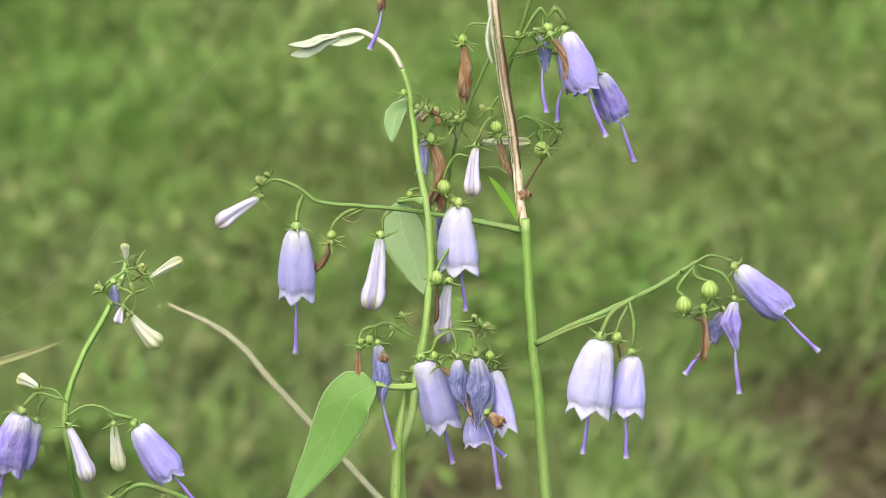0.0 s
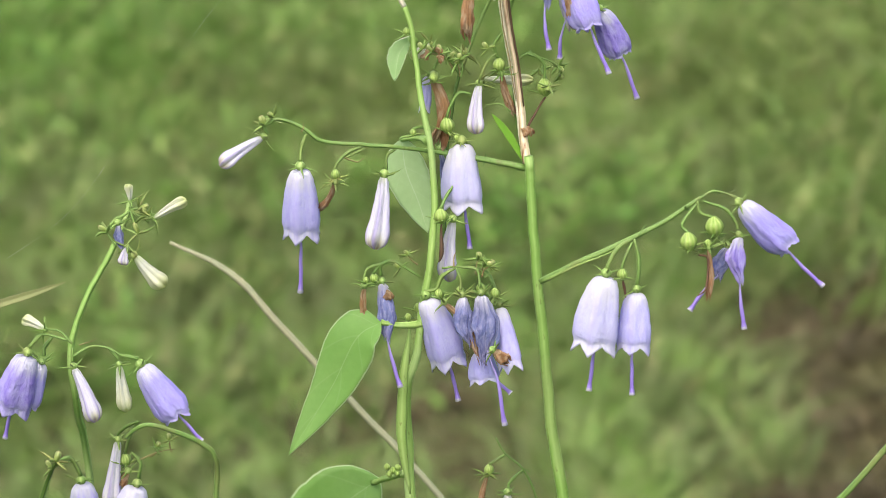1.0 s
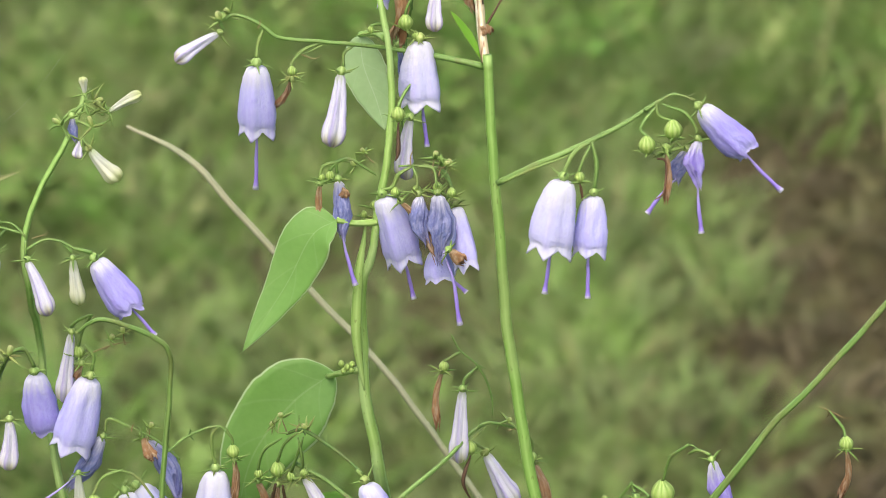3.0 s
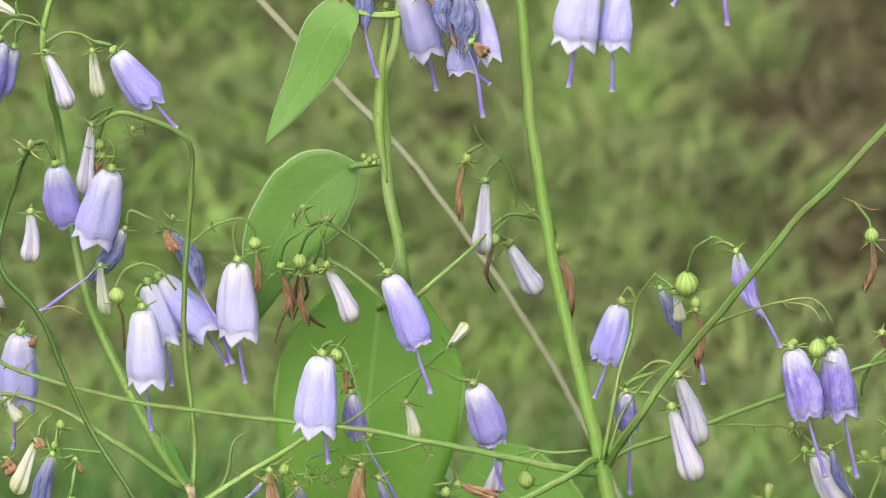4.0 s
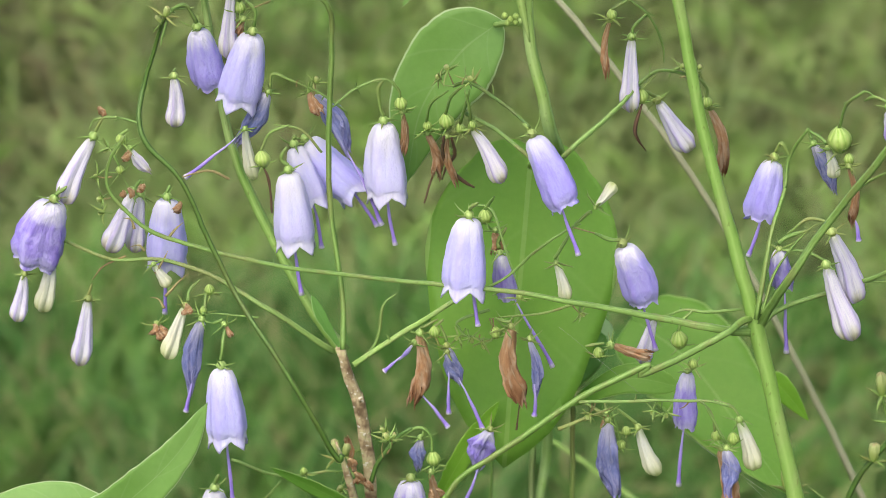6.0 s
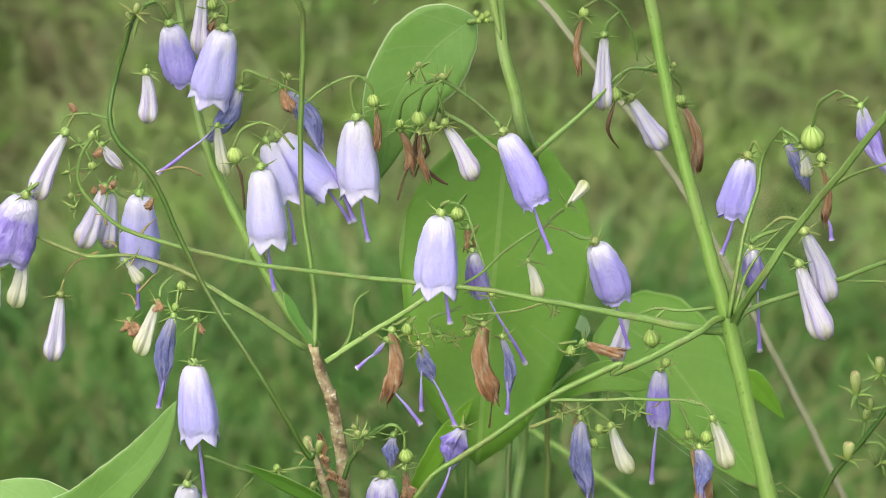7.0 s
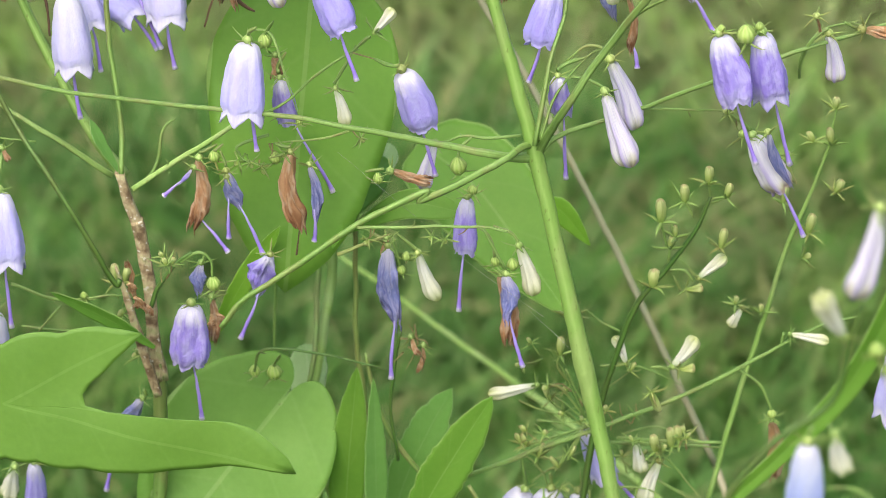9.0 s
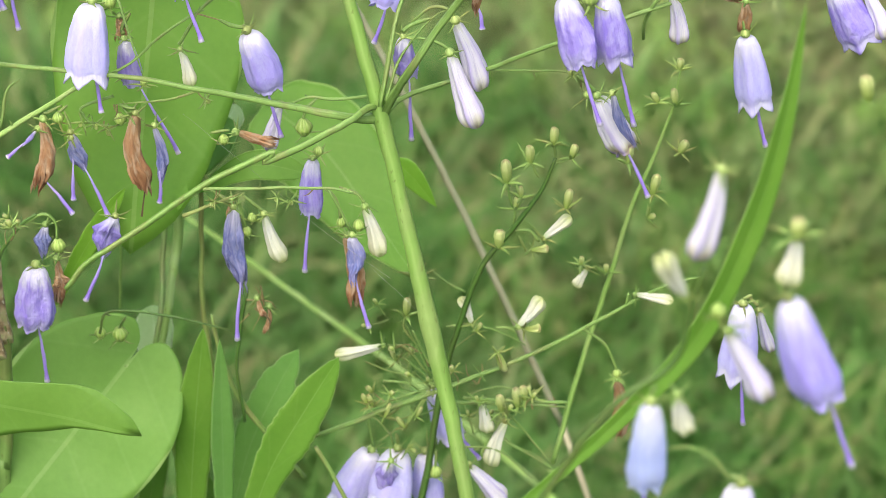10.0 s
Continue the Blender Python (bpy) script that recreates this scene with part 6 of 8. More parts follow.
tube("woody_stem", [(17.3, -1.9, 705.1), (19.1, -0.4, 697.2), (20.9, 1.1, 687.4), (22.4, 1.9, 679.1), (24.1, 2.5, 671.8)], [0.24, 0.71, 0.95, 1.00, 0.85], "bark", Lp)
tube("twig", [(-23.0, 3.5, 751.5), (-23.7, 3.9, 753.4), (-25.3, 3.9, 753.7)], [0.33, 0.24, 0.14], "twig", Lp)
tube("twig", [(-21.0, 2.5, 746.9), (-22.1, 2.8, 748.1), (-24.1, 2.6, 747.8)], [0.33, 0.24, 0.14], "twig", Lp)
tube("twig", [(-19.0, 1.4, 742.3), (-17.2, 2.2, 745.3), (-16.4, 2.7, 746.9)], [0.33, 0.24, 0.14], "twig", Lp)
tube("twig", [(-16.9, -0.2, 737.9), (-13.9, 0.5, 741.0), (-11.9, 1.1, 742.6)], [0.33, 0.24, 0.14], "twig", Lp)
tube("twig", [(-16.4, 3.4, 749.2), (-14.2, 4.2, 751.5), (-12.9, 4.6, 752.5)], [0.33, 0.24, 0.14], "twig", Lp)
tube("twig", [(-17.2, -0.9, 735.6), (-18.4, 0.0, 737.2), (-20.6, 0.6, 737.4)], [0.33, 0.24, 0.14], "twig", Lp)
tube("stem", [(23.5, 6.1, 678.2), (23.9, 6.8, 666.5), (22.4, 7.4, 642.6), (22.0, 7.5, 640.4), (17.7, 7.8, 583.4)], [1.53, 1.63, 1.72], "branch", Lp)
young(Lp, (16.3, 2.8, 698.8), (16.3, 2.8, 703.6), 1.9)
young(Lp, (18.3, 3.2, 699.3), (19.2, 3.2, 702.7), 1.7)
wilted(Lp, (18.8, 3.7, 696.2), (18.9, 2.9, 703.5), 1.7, "brown")
tube("branch", [(17.1, 2.0, 724.5), (7.0, 0.1, 733.1), (-0.2, 1.1, 737.7), (-8.8, 3.5, 741.6), (-18.3, 4.8, 744.0), (-27.9, 4.7, 743.9), (-37.8, 5.3, 747.7)], [0.67, 0.57, 0.48, 0.43, 0.38, 0.38], "branch", Lp)
tube("branch", [(21.7, -0.4, 722.6), (29.1, 2.5, 726.8), (40.2, 4.7, 733.6), (48.4, 5.4, 738.8)], [0.62, 0.57, 0.52, 0.43], "stem", Lp)
tube("lower_stem", [(17.7, 7.8, 583.4), (20.6, 9.3, 345.6), (29.6, 13.9, -10.8)], [1.71, 1.88, 2.13], "branch", Lp)
tube("leafy_twig", [(22.9, 4.0, 721.7), (25.8, 5.5, 725.3), (27.4, 7.4, 732.4), (30.3, 8.3, 734.9)], [0.38, 0.43, 0.33, 0.19], "branch", Lp)
leaf(Lp, [(18.4, 2.8, 725.2), (14.9, 3.5, 731.5), (12.8, 5.1, 735.9)], 2.8, LANCE, "leaf_grey", roll=40)
tube("front_stem", [(-11.0, -9.1, 802.6), (-13.8, -4.8, 796.0), (-17.0, -4.5, 786.4), (-18.0, -7.4, 780.2), (-16.4, -9.1, 775.3), (-10.0, -9.7, 768.1), (-5.5, -10.5, 756.7), (-0.4, -12.7, 745.2), (7.2, -18.2, 735.3), (14.2, -20.1, 723.3), (19.5, -17.9, 710.1), (20.7, -17.5, 710.6)], [0.37, 0.44, 0.52, 0.58, 0.51, 0.55, 0.55, 0.55, 0.60, 0.60], "dark", Lp, label="slender green bent stem")
young(Lp, (-11.0, -9.1, 802.6), (-10.3, -9.1, 804.8), 1.3, sepal=4)
young(Lp, (-12.0, -7.5, 800.7), (-13.2, -7.5, 802.3), 0.9, sepal=3.20)
bud(Lp, (3.0, 6.3, 852.8), (2.5, 6.0, 856.1), 1.6, stalk=[(3.0, 6.2, 851.1)], look_of="cream")
bud(Lp, (8.0, 6.1, 849.2), (14.5, 5.1, 853.2), 2.1, stalk=[(3.3, 6.1, 850.5), (5.6, 6.1, 849.2)], look_of="cream")
bud(Lp, (4.2, 5.1, 841.3), (9.9, 5.3, 835.2), 3.4, stalk=[(1.1, 5.3, 843.1), (2.9, 5.3, 842.6)], look_of="cream")
bud(Lp, (2.3, 5.3, 843.2), (1.6, 4.6, 839.8), 2.0, look_of="bud")
wilted(Lp, (0.6, 5.8, 847.7), (1.3, 5.2, 843.2), 2.4, "blue", stalk=[(3.0, 6.1, 850.5), (1.1, 6.0, 849.4)], wrinkle=0.40)
young(Lp, (6.2, 6.1, 849.7), (5.6, 6.1, 851.8), 1.0, stalk=[(3.0, 6.2, 850.8)], look_of="young")
young(Lp, (5.0, 6.2, 851.2), (6.7, 6.2, 851.8), 1.0, stalk=[(3.0, 6.2, 850.8)], look_of="young")
young(Lp, (-1.7, 5.7, 846.5), (-3.4, 5.7, 847.6), 1.0, stalk=[(3.0, 6.2, 850.8)], look_of="young")
young(Lp, (4.6, 5.7, 846.1), (3.8, 5.7, 848.3), 1.0, stalk=[(3.0, 6.2, 850.8)], look_of="young")
tube("twig", [(0.0, 5.3, 843.2), (-1.7, 5.7, 846.5), (-2.8, 5.8, 848.2)], [0.24, 0.20, 0.15], "branch", Lp)
tube("twig", [(-8.9, 2.8, 823.9), (-11.5, 3.2, 826.4), (-14.4, 3.4, 826.6)], [0.29, 0.24, 0.20], "branch", Lp)
bud(Lp, (-14.6, 3.5, 826.7), (-19.0, 4.6, 828.5), 2.2, look_of="cream")
tube("twig", [(-9.8, 2.9, 824.7), (-15.0, 3.4, 825.5), (-17.9, 3.7, 822.6)], [0.29, 0.24, 0.24], "branch", Lp)
bell(Lp, (-18.2, 3.7, 821.1), (-21.9, 6.4, 808.4), 8.0, style=(-23.7, 7.3, 802.5), stalk=[(-15.0, 3.4, 825.5)], look_of="deep", wrinkle=0.20)
bell(Lp, (-15.7, 6.3, 818.6), (-18.9, 6.8, 809.2), 5.4, stalk=[(-13.1, 6.1, 824.5), (-14.9, 6.2, 822.1)], look_of="dusk", wrinkle=0.20, sack=True)
bud(Lp, (-8.4, 2.6, 818.6), (-4.1, 1.0, 808.0), 3.4, stalk=[(-8.9, 2.8, 823.1)])
tube("twig", [(-8.7, 2.7, 821.3), (-5.1, 2.9, 823.1), (-1.6, 3.2, 822.8), (0.8, 3.3, 821.4), (4.2, 3.3, 819.9)], [0.29, 0.24, 0.20], "branch", Lp)
bud(Lp, (0.6, 3.3, 819.0), (1.7, 3.9, 809.5), 2.9, stalk=[(-1.6, 3.2, 822.8)], look_of="cream")
bell(Lp, (5.3, 3.3, 819.0), (12.7, 3.0, 808.0), 7.3, style=(17.2, 2.9, 803.6), stalk=[(0.8, 3.3, 821.4)], look_of="dusk", wrinkle=0.12, sack=True)
tube("twig", [(-7.5, 2.8, 823.6), (-5.1, 3.0, 824.1), (-3.9, 3.1, 824.8)], [0.15, 0.10], "twig", Lp)
tube("twig", [(-9.7, 16.0, 795.3), (-14.4, 15.8, 794.6), (-16.4, 16.1, 789.6), (-17.0, 15.6, 787.2)], [0.24, 0.24, 0.29], "branch", Lp)
bud(Lp, (-1.0, 11.2, 800.9), (-2.9, 13.2, 785.5), 3.4, stalk=[(3.9, 7.1, 806.6), (1.4, 8.3, 805.1)])
capsule(Lp, (0.4, 12.0, 796.8), 2.4, stalk=[(3.9, 7.1, 806.6), (1.9, 9.6, 802.9)])
wilted(Lp, (0.8, 12.0, 794.0), (0.1, 12.9, 790.7), 2.4, "brown")
bell(Lp, (-9.4, 17.0, 790.1), (-7.5, 19.0, 776.4), 7.6, stalk=[(-14.4, 15.7, 795.0), (-11.4, 15.7, 796.0)], look_of="dusk", wrinkle=0.12, sack=True)
bell(Lp, (2.6, 11.5, 791.2), (-1.7, 12.7, 774.7), 9.1, stalk=[(1.7, 11.4, 798.7), (3.6, 11.4, 796.4)], look_of="bell", label="lilac bell with pleated sides")
bud(Lp, (-14.5, 14.1, 780.6), (-15.1, 14.2, 769.9), 3.7, stalk=[(-14.2, 15.0, 782.6)], look_of="bud")
tube("twig", [(2.9, 11.4, 796.9), (7.7, 10.5, 799.1), (12.3, 9.7, 800.0)], [0.19, 0.14, 0.10], "twig", Lp)
wilted(Lp, (4.9, 11.8, 778.3), (-2.0, 13.4, 767.1), 5.2, "blue", style=(-13.4, 13.4, 759.0), stalk=[(11.3, 11.9, 780.3), (6.4, 11.7, 782.5)], wrinkle=0.30)
tube("twig", [(20.6, 15.1, 772.8), (16.5, 13.2, 777.3), (12.3, 12.0, 780.0), (7.0, 11.7, 782.2), (5.1, 11.8, 780.2)], [0.24, 0.24, 0.19, 0.19], "branch", Lp)
bud(Lp, (0.1, 11.0, 770.4), (1.2, 12.3, 759.1), 2.7, look_of="cream")
capsule(Lp, (3.4, 10.4, 764.3), 3.3, stalk=[(9.3, 11.2, 771.7), (5.2, 10.8, 769.9)], remnant=[(4.4, 10.3, 759.2), (4.7, 10.1, 752.3)])
tube("twig", [(-3.8, 10.0, 759.8), (-8.1, 9.8, 762.0), (-13.2, 8.9, 760.9)], [0.29, 0.29, 0.24], "twig", Lp)
tube("twig", [(15.5, 11.4, 765.4), (11.6, 11.4, 770.5), (6.0, 11.1, 771.7)], [0.29, 0.29, 0.24], "branch", Lp)
bell(Lp, (8.7, 10.4, 761.2), (9.7, 9.1, 743.9), 8.5, style=(10.3, 8.8, 734.4), stalk=[(8.6, 10.6, 766.9), (7.2, 10.4, 764.4)], look_of="pale")
bell(Lp, (9.1, 18.4, 763.7), (12.9, 16.3, 750.5), 7.1, style=(13.8, 15.7, 741.8), stalk=[(9.2, 18.6, 766.2)], look_of="pale")
bell(Lp, (11.5, 20.6, 764.2), (21.9, 19.8, 751.9), 8.4, style=(25.4, 19.6, 745.3), look_of="bell")
wilted(Lp, (13.9, 15.5, 776.4), (20.1, 15.6, 764.6), 5.5, "blue", style=(26.9, 15.6, 747.5), stalk=[(12.4, 15.1, 778.4)], wrinkle=0.80)
wilted(Lp, (13.4, 13.3, 777.8), (15.6, 11.7, 774.2), 2.8, "brown")
bell(Lp, (28.1, 16.3, 769.8), (28.5, 15.4, 752.4), 8.9, style=(29.6, 15.1, 743.1), stalk=[(28.8, 15.2, 780.1), (27.4, 15.6, 777.9), (27.6, 16.2, 773.3)], look_of="pale", label="fresh pale lilac bell")
tube("twig", [(17.9, 13.9, 774.5), (22.8, 14.9, 778.2), (28.5, 15.2, 780.2), (31.0, 15.6, 778.0)], [0.24, 0.29, 0.24], "branch", Lp)
capsule(Lp, (31.8, 16.1, 774.3), 2.7, stalk=[(30.3, 15.3, 779.9), (31.6, 15.7, 777.2)])
wilted(Lp, (32.1, 16.2, 772.1), (31.9, 16.5, 763.5), 2.1, "brown")
tube("twig", [(-20.8, 8.6, 772.8), (-25.3, 8.0, 774.3), (-30.0, 7.7, 774.2), (-31.5, 7.6, 772.3)], [0.29, 0.24, 0.24], "branch", Lp)
bud(Lp, (-31.2, 7.5, 769.8), (-37.8, 5.7, 756.2), 4.6, stalk=[(-28.8, 7.7, 774.4)])
bell(Lp, (-39.5, 3.2, 757.6), (-45.2, 5.1, 742.2), 10.6, stalk=[(-36.5, 3.5, 761.1)], look_of="deep", wrinkle=0.15, sack=True)
bud(Lp, (-41.3, 4.9, 744.6), (-44.4, 5.5, 731.6), 3.7, stalk=[(-42.1, 5.4, 747.8)], look_of="cream")
bud(Lp, (-47.4, 4.9, 740.0), (-49.8, 4.2, 729.8), 3.3, stalk=[(-44.5, 5.4, 747.1)], look_of="bud")
tube("twig", [(-37.8, 5.3, 747.7), (-40.9, 5.4, 747.9), (-44.0, 5.3, 746.4), (-47.3, 5.0, 742.0)], [0.29, 0.24, 0.24], "branch", Lp)
tube("twig", [(-25.4, 4.9, 744.7), (-30.2, 4.6, 742.6), (-33.1, 4.4, 739.4)], [0.24, 0.19, 0.19], "twig", Lp)
bud(Lp, (-34.3, 4.3, 734.5), (-37.1, 3.5, 720.1), 4.0, stalk=[(-33.1, 4.4, 738.7)])
bud(Lp, (-23.9, 7.5, 757.6), (-29.3, 6.9, 744.7), 4.3, stalk=[(-21.9, 7.8, 760.8)], look_of="bud")
bud(Lp, (-22.8, 11.3, 755.4), (-24.9, 10.6, 743.1), 3.7, stalk=[(-22.1, 11.7, 759.1)], look_of="bud")
bell(Lp, (-16.6, 7.9, 756.2), (-17.9, 9.4, 739.4), 8.5, style=(-19.2, 9.8, 729.1), stalk=[(-15.7, 8.4, 759.3)], look_of="bell", wrinkle=0.06)
bud(Lp, (-19.0, 1.8, 744.0), (-16.4, 1.8, 739.3), 2.4, look_of="cream")
capsule(Lp, (-25.3, 7.7, 769.7), 2.0, stalk=[(-23.7, 8.0, 771.9)])
capsule(Lp, (-25.9, 7.6, 763.0), 1.8, stalk=[(-26.9, 7.6, 766.6)])
wilted(Lp, (-23.3, 7.8, 767.2), (-19.8, 7.9, 762.5), 3.0, "bud", stalk=[(-24.3, 7.8, 771.0)], wrinkle=0.50)
bud(Lp, (-13.1, -0.1, 735.2), (-17.3, -1.5, 724.2), 3.4, stalk=[(-9.9, 2.8, 740.6), (-12.2, 1.8, 738.5)], look_of="cream")
wilted(Lp, (-9.2, -2.8, 733.6), (-12.5, -1.1, 717.4), 4.8, "blue", style=(-14.1, -1.1, 711.7), stalk=[(-8.6, 1.3, 738.7), (-8.8, -1.4, 735.5)], wrinkle=0.50)
wilted(Lp, (-19.7, 3.6, 729.2), (-18.5, 2.9, 726.9), 3.7, "brown")
capsule(Lp, (-7.8, 1.3, 738.8), 2.1)
capsule(Lp, (-8.9, -1.5, 735.4), 1.6)
tube("twig", [(2.5, -1.6, 733.9), (-3.3, -2.4, 734.9), (-7.6, -2.1, 735.0)], [0.24, 0.19, 0.19], "branch", Lp)
wilted(Lp, (-3.9, -3.8, 732.9), (-2.7, -4.5, 731.0), 1.7, "brown", stalk=[(-6.9, -3.4, 733.3)])
bell(Lp, (-5.2, -5.5, 724.0), (-4.3, -8.1, 706.9), 8.5, style=(-4.0, -8.9, 694.3), stalk=[(-3.9, -3.5, 733.4), (-4.7, -5.2, 728.9)], look_of="bell", wrinkle=0.06, label="fresh lilac bell")
bell(Lp, (-9.8, 1.8, 691.4), (-11.8, 4.7, 673.8), 7.7, stalk=[(-8.5, 0.6, 695.7)], look_of="pale")
wilted(Lp, (18.7, 12.7, 664.6), (12.8, 12.6, 657.9), 4.3, "blue", style=(9.9, 12.6, 640.9), stalk=[(19.5, 12.6, 667.3)], wrinkle=0.40)
tube("twig", [(-5.7, 2.9, 698.2), (4.1, 4.9, 693.4), (15.0, 6.4, 694.0), (16.1, 6.7, 693.1)], [0.33, 0.33, 0.28], "branch", Lp)
tube("twig", [(3.9, 5.3, 691.7), (-0.9, 6.4, 685.5), (-2.4, 6.9, 682.3)], [0.28, 0.24], "branch", Lp)
tube("twig", [(-5.5, 8.3, 685.0), (6.6, 9.3, 683.2), (13.8, 10.1, 681.4)], [0.24, 0.24], "branch", Lp)
bell(Lp, (-4.9, 7.0, 651.1), (-6.1, 9.5, 635.2), 4.9, stalk=[(-4.7, 6.8, 654.4)], look_of="dusk", wrinkle=0.20, sack=True)
bud(Lp, (-9.3, 7.0, 649.8), (-11.4, 8.7, 641.1), 3.9, look_of="cream")
capsule(Lp, (9.6, 2.0, 696.1), 1.6)
tube("twig", [(22.1, 8.6, 675.1), (21.7, 8.4, 677.8), (20.0, 8.2, 679.0)], [0.19, 0.14, 0.12], "branch", Lp)
young(Lp, (20.0, 8.2, 679.0), (19.3, 8.2, 680.3), 1.6, sepal=2.85)
tube("twig", [(19.2, 7.3, 687.6), (18.3, 7.0, 689.2), (17.0, 6.8, 689.2)], [0.19, 0.14, 0.12], "twig", Lp)
young(Lp, (17.0, 6.8, 689.2), (15.9, 6.8, 689.9), 1.7, sepal=3.13)
tube("twig", [(18.5, 7.9, 689.1), (16.6, 7.7, 688.6), (15.2, 7.6, 688.0)], [0.19, 0.14, 0.12], "branch", Lp)
tube("twig", [(22.2, 7.7, 676.0), (21.1, 7.4, 678.2), (19.2, 7.3, 678.5)], [0.19, 0.14, 0.12], "branch", Lp)
young(Lp, (19.2, 7.3, 678.5), (18.4, 7.3, 679.2), 1.4, sepal=3.24)
tube("twig", [(22.3, 6.1, 677.8), (21.9, 6.0, 679.4), (20.9, 5.8, 680.1)], [0.19, 0.14, 0.12], "twig", Lp)
young(Lp, (20.9, 5.8, 680.1), (20.2, 5.8, 681.2), 1.6, sepal=3.31)
tube("twig", [(5.2, 14.3, 796.7), (6.4, 14.0, 797.7), (6.7, 13.7, 799.1)], [0.19, 0.14, 0.12], "twig", Lp)
young(Lp, (6.7, 13.7, 799.1), (7.4, 13.7, 800.2), 1.2, sepal=2.79)
tube("twig", [(7.6, 9.8, 798.7), (6.6, 9.5, 800.3), (5.1, 9.6, 800.4)], [0.19, 0.14, 0.12], "branch", Lp)
tube("twig", [(9.8, 13.6, 798.1), (9.5, 13.2, 799.6), (9.5, 12.8, 800.8)], [0.19, 0.14, 0.12], "twig", Lp)
young(Lp, (9.5, 12.8, 800.8), (9.3, 12.8, 802.4), 1.0, sepal=2.79)
tube("twig", [(11.3, 10.2, 780.3), (11.5, 10.2, 781.4), (12.0, 10.2, 782.0)], [0.19, 0.14, 0.12], "twig", Lp)
tube("twig", [(14.3, 12.8, 777.3), (14.7, 12.8, 778.9), (14.9, 12.7, 780.3)], [0.19, 0.14, 0.12], "twig", Lp)
young(Lp, (14.9, 12.7, 780.3), (15.2, 12.7, 781.7), 1.0, sepal=2.73)
tube("twig", [(13.3, 10.2, 779.2), (13.1, 10.0, 781.2), (11.7, 9.8, 781.9)], [0.19, 0.14, 0.12], "branch", Lp)
tube("twig", [(16.6, 16.9, 774.2), (16.6, 16.9, 775.7), (17.0, 16.9, 776.8)], [0.19, 0.14, 0.12], "branch", Lp)
scrap(Lp, (-21.2, -2.7, 771.1), (-23.0, -3.1, 769.7))
scrap(Lp, (-21.7, -1.8, 771.2), (-22.9, -2.1, 769.7))
scrap(Lp, (-21.8, -4.9, 764.3), (-21.1, -4.9, 762.3))
scrap(Lp, (-22.5, -6.1, 764.3), (-23.2, -6.1, 763.0))
scrap(Lp, (-19.7, -2.1, 763.9), (-20.3, -2.2, 762.3))
scrap(Lp, (-18.7, -3.3, 764.4), (-20.0, -3.5, 763.6))
scrap(Lp, (-11.4, -3.9, 760.9), (-12.9, -4.4, 759.3))
scrap(Lp, (-12.5, -2.6, 759.7), (-12.9, -2.9, 757.9))
scrap(Lp, (-10.6, -10.7, 741.0), (-9.7, -11.7, 739.6))
scrap(Lp, (-10.7, -9.3, 740.7), (-11.5, -10.4, 738.7))
scrap(Lp, (-26.9, -3.7, 781.5), (-26.3, -4.0, 780.1))
scrap(Lp, (-26.6, -4.4, 781.3), (-25.6, -4.6, 779.9))
scrap(Lp, (-17.1, -11.7, 736.8), (-18.2, -12.0, 734.8))
scrap(Lp, (-17.4, -11.5, 737.1), (-16.8, -12.3, 735.5))
scrap(Lp, (20.4, -4.5, 702.8), (21.3, -4.1, 700.8))
scrap(Lp, (19.9, -3.6, 702.1), (21.0, -3.0, 699.0))
scrap(Lp, (38.4, -4.4, 695.9), (39.6, -4.2, 694.0))
scrap(Lp, (37.1, -2.8, 694.6), (36.8, -2.7, 692.1))
scrap(Lp, (21.4, -3.2, 698.9), (21.2, -2.9, 696.2))
scrap(Lp, (21.4, -5.2, 699.9), (23.0, -4.6, 697.4))
scrap(Lp, (22.1, -4.7, 697.8), (23.9, -4.2, 695.8))
scrap(Lp, (22.5, -1.8, 696.5), (24.2, -1.3, 693.8))

Vn = plant_of("climbing_vine", "hairy climbing vine with pale shoot tip and ovate green leaves", "vine", None)
tube("stem", [(44.1, 2.0, 898.8), (47.1, 2.0, 899.7), (50.3, 2.0, 900.0), (55.8, 2.0, 896.9), (58.2, 2.0, 892.8)], [0.42, 0.50, 0.52, 0.52], "hoary", Vn, label="white-downy drooping shoot tip")
tube("stem", [(58.2, 2.0, 892.8), (59.5, 2.0, 888.6), (60.5, 1.6, 882.0), (61.8, 0.0, 873.1), (63.7, -1.0, 864.3), (64.3, -1.0, 854.1), (63.7, -2.0, 844.0), (62.1, -2.0, 833.7), (60.8, -1.0, 823.1), (58.8, 1.0, 815.2), (59.1, 3.0, 803.4), (59.6, 4.0, 791.3), (61.8, 6.0, 779.8), (63.1, 10.0, 769.9), (63.7, 22.0, 760.9), (63.4, 32.0, 750.5), (63.0, 38.0, 738.6), (58.8, 44.0, 701.7), (58.1, 50.0, 676.5), (56.5, 47.0, 666.4), (55.7, 46.0, 659.5), (54.1, 46.0, 651.3), (52.1, 48.0, 638.8), (50.7, 50.0, 620.5), (50.3, 50.0, 604.7)], [0.51, 0.55, 0.62, 0.70, 0.76, 0.82, 0.95, 1.12, 1.22, 1.25, 1.25, 1.25, 1.18, 1.0, 0.84, 0.75, 0.65], "vine", Vn, label="pale green hairy twining stem")
tube("stem", [(59.5, -1.0, 829.1), (58.0, 0.0, 816.1), (57.9, 1.0, 804.1), (59.5, 3.0, 792.8)], [0.2, 0.95, 1.15, 1.0, 0.2], "vine", Vn)
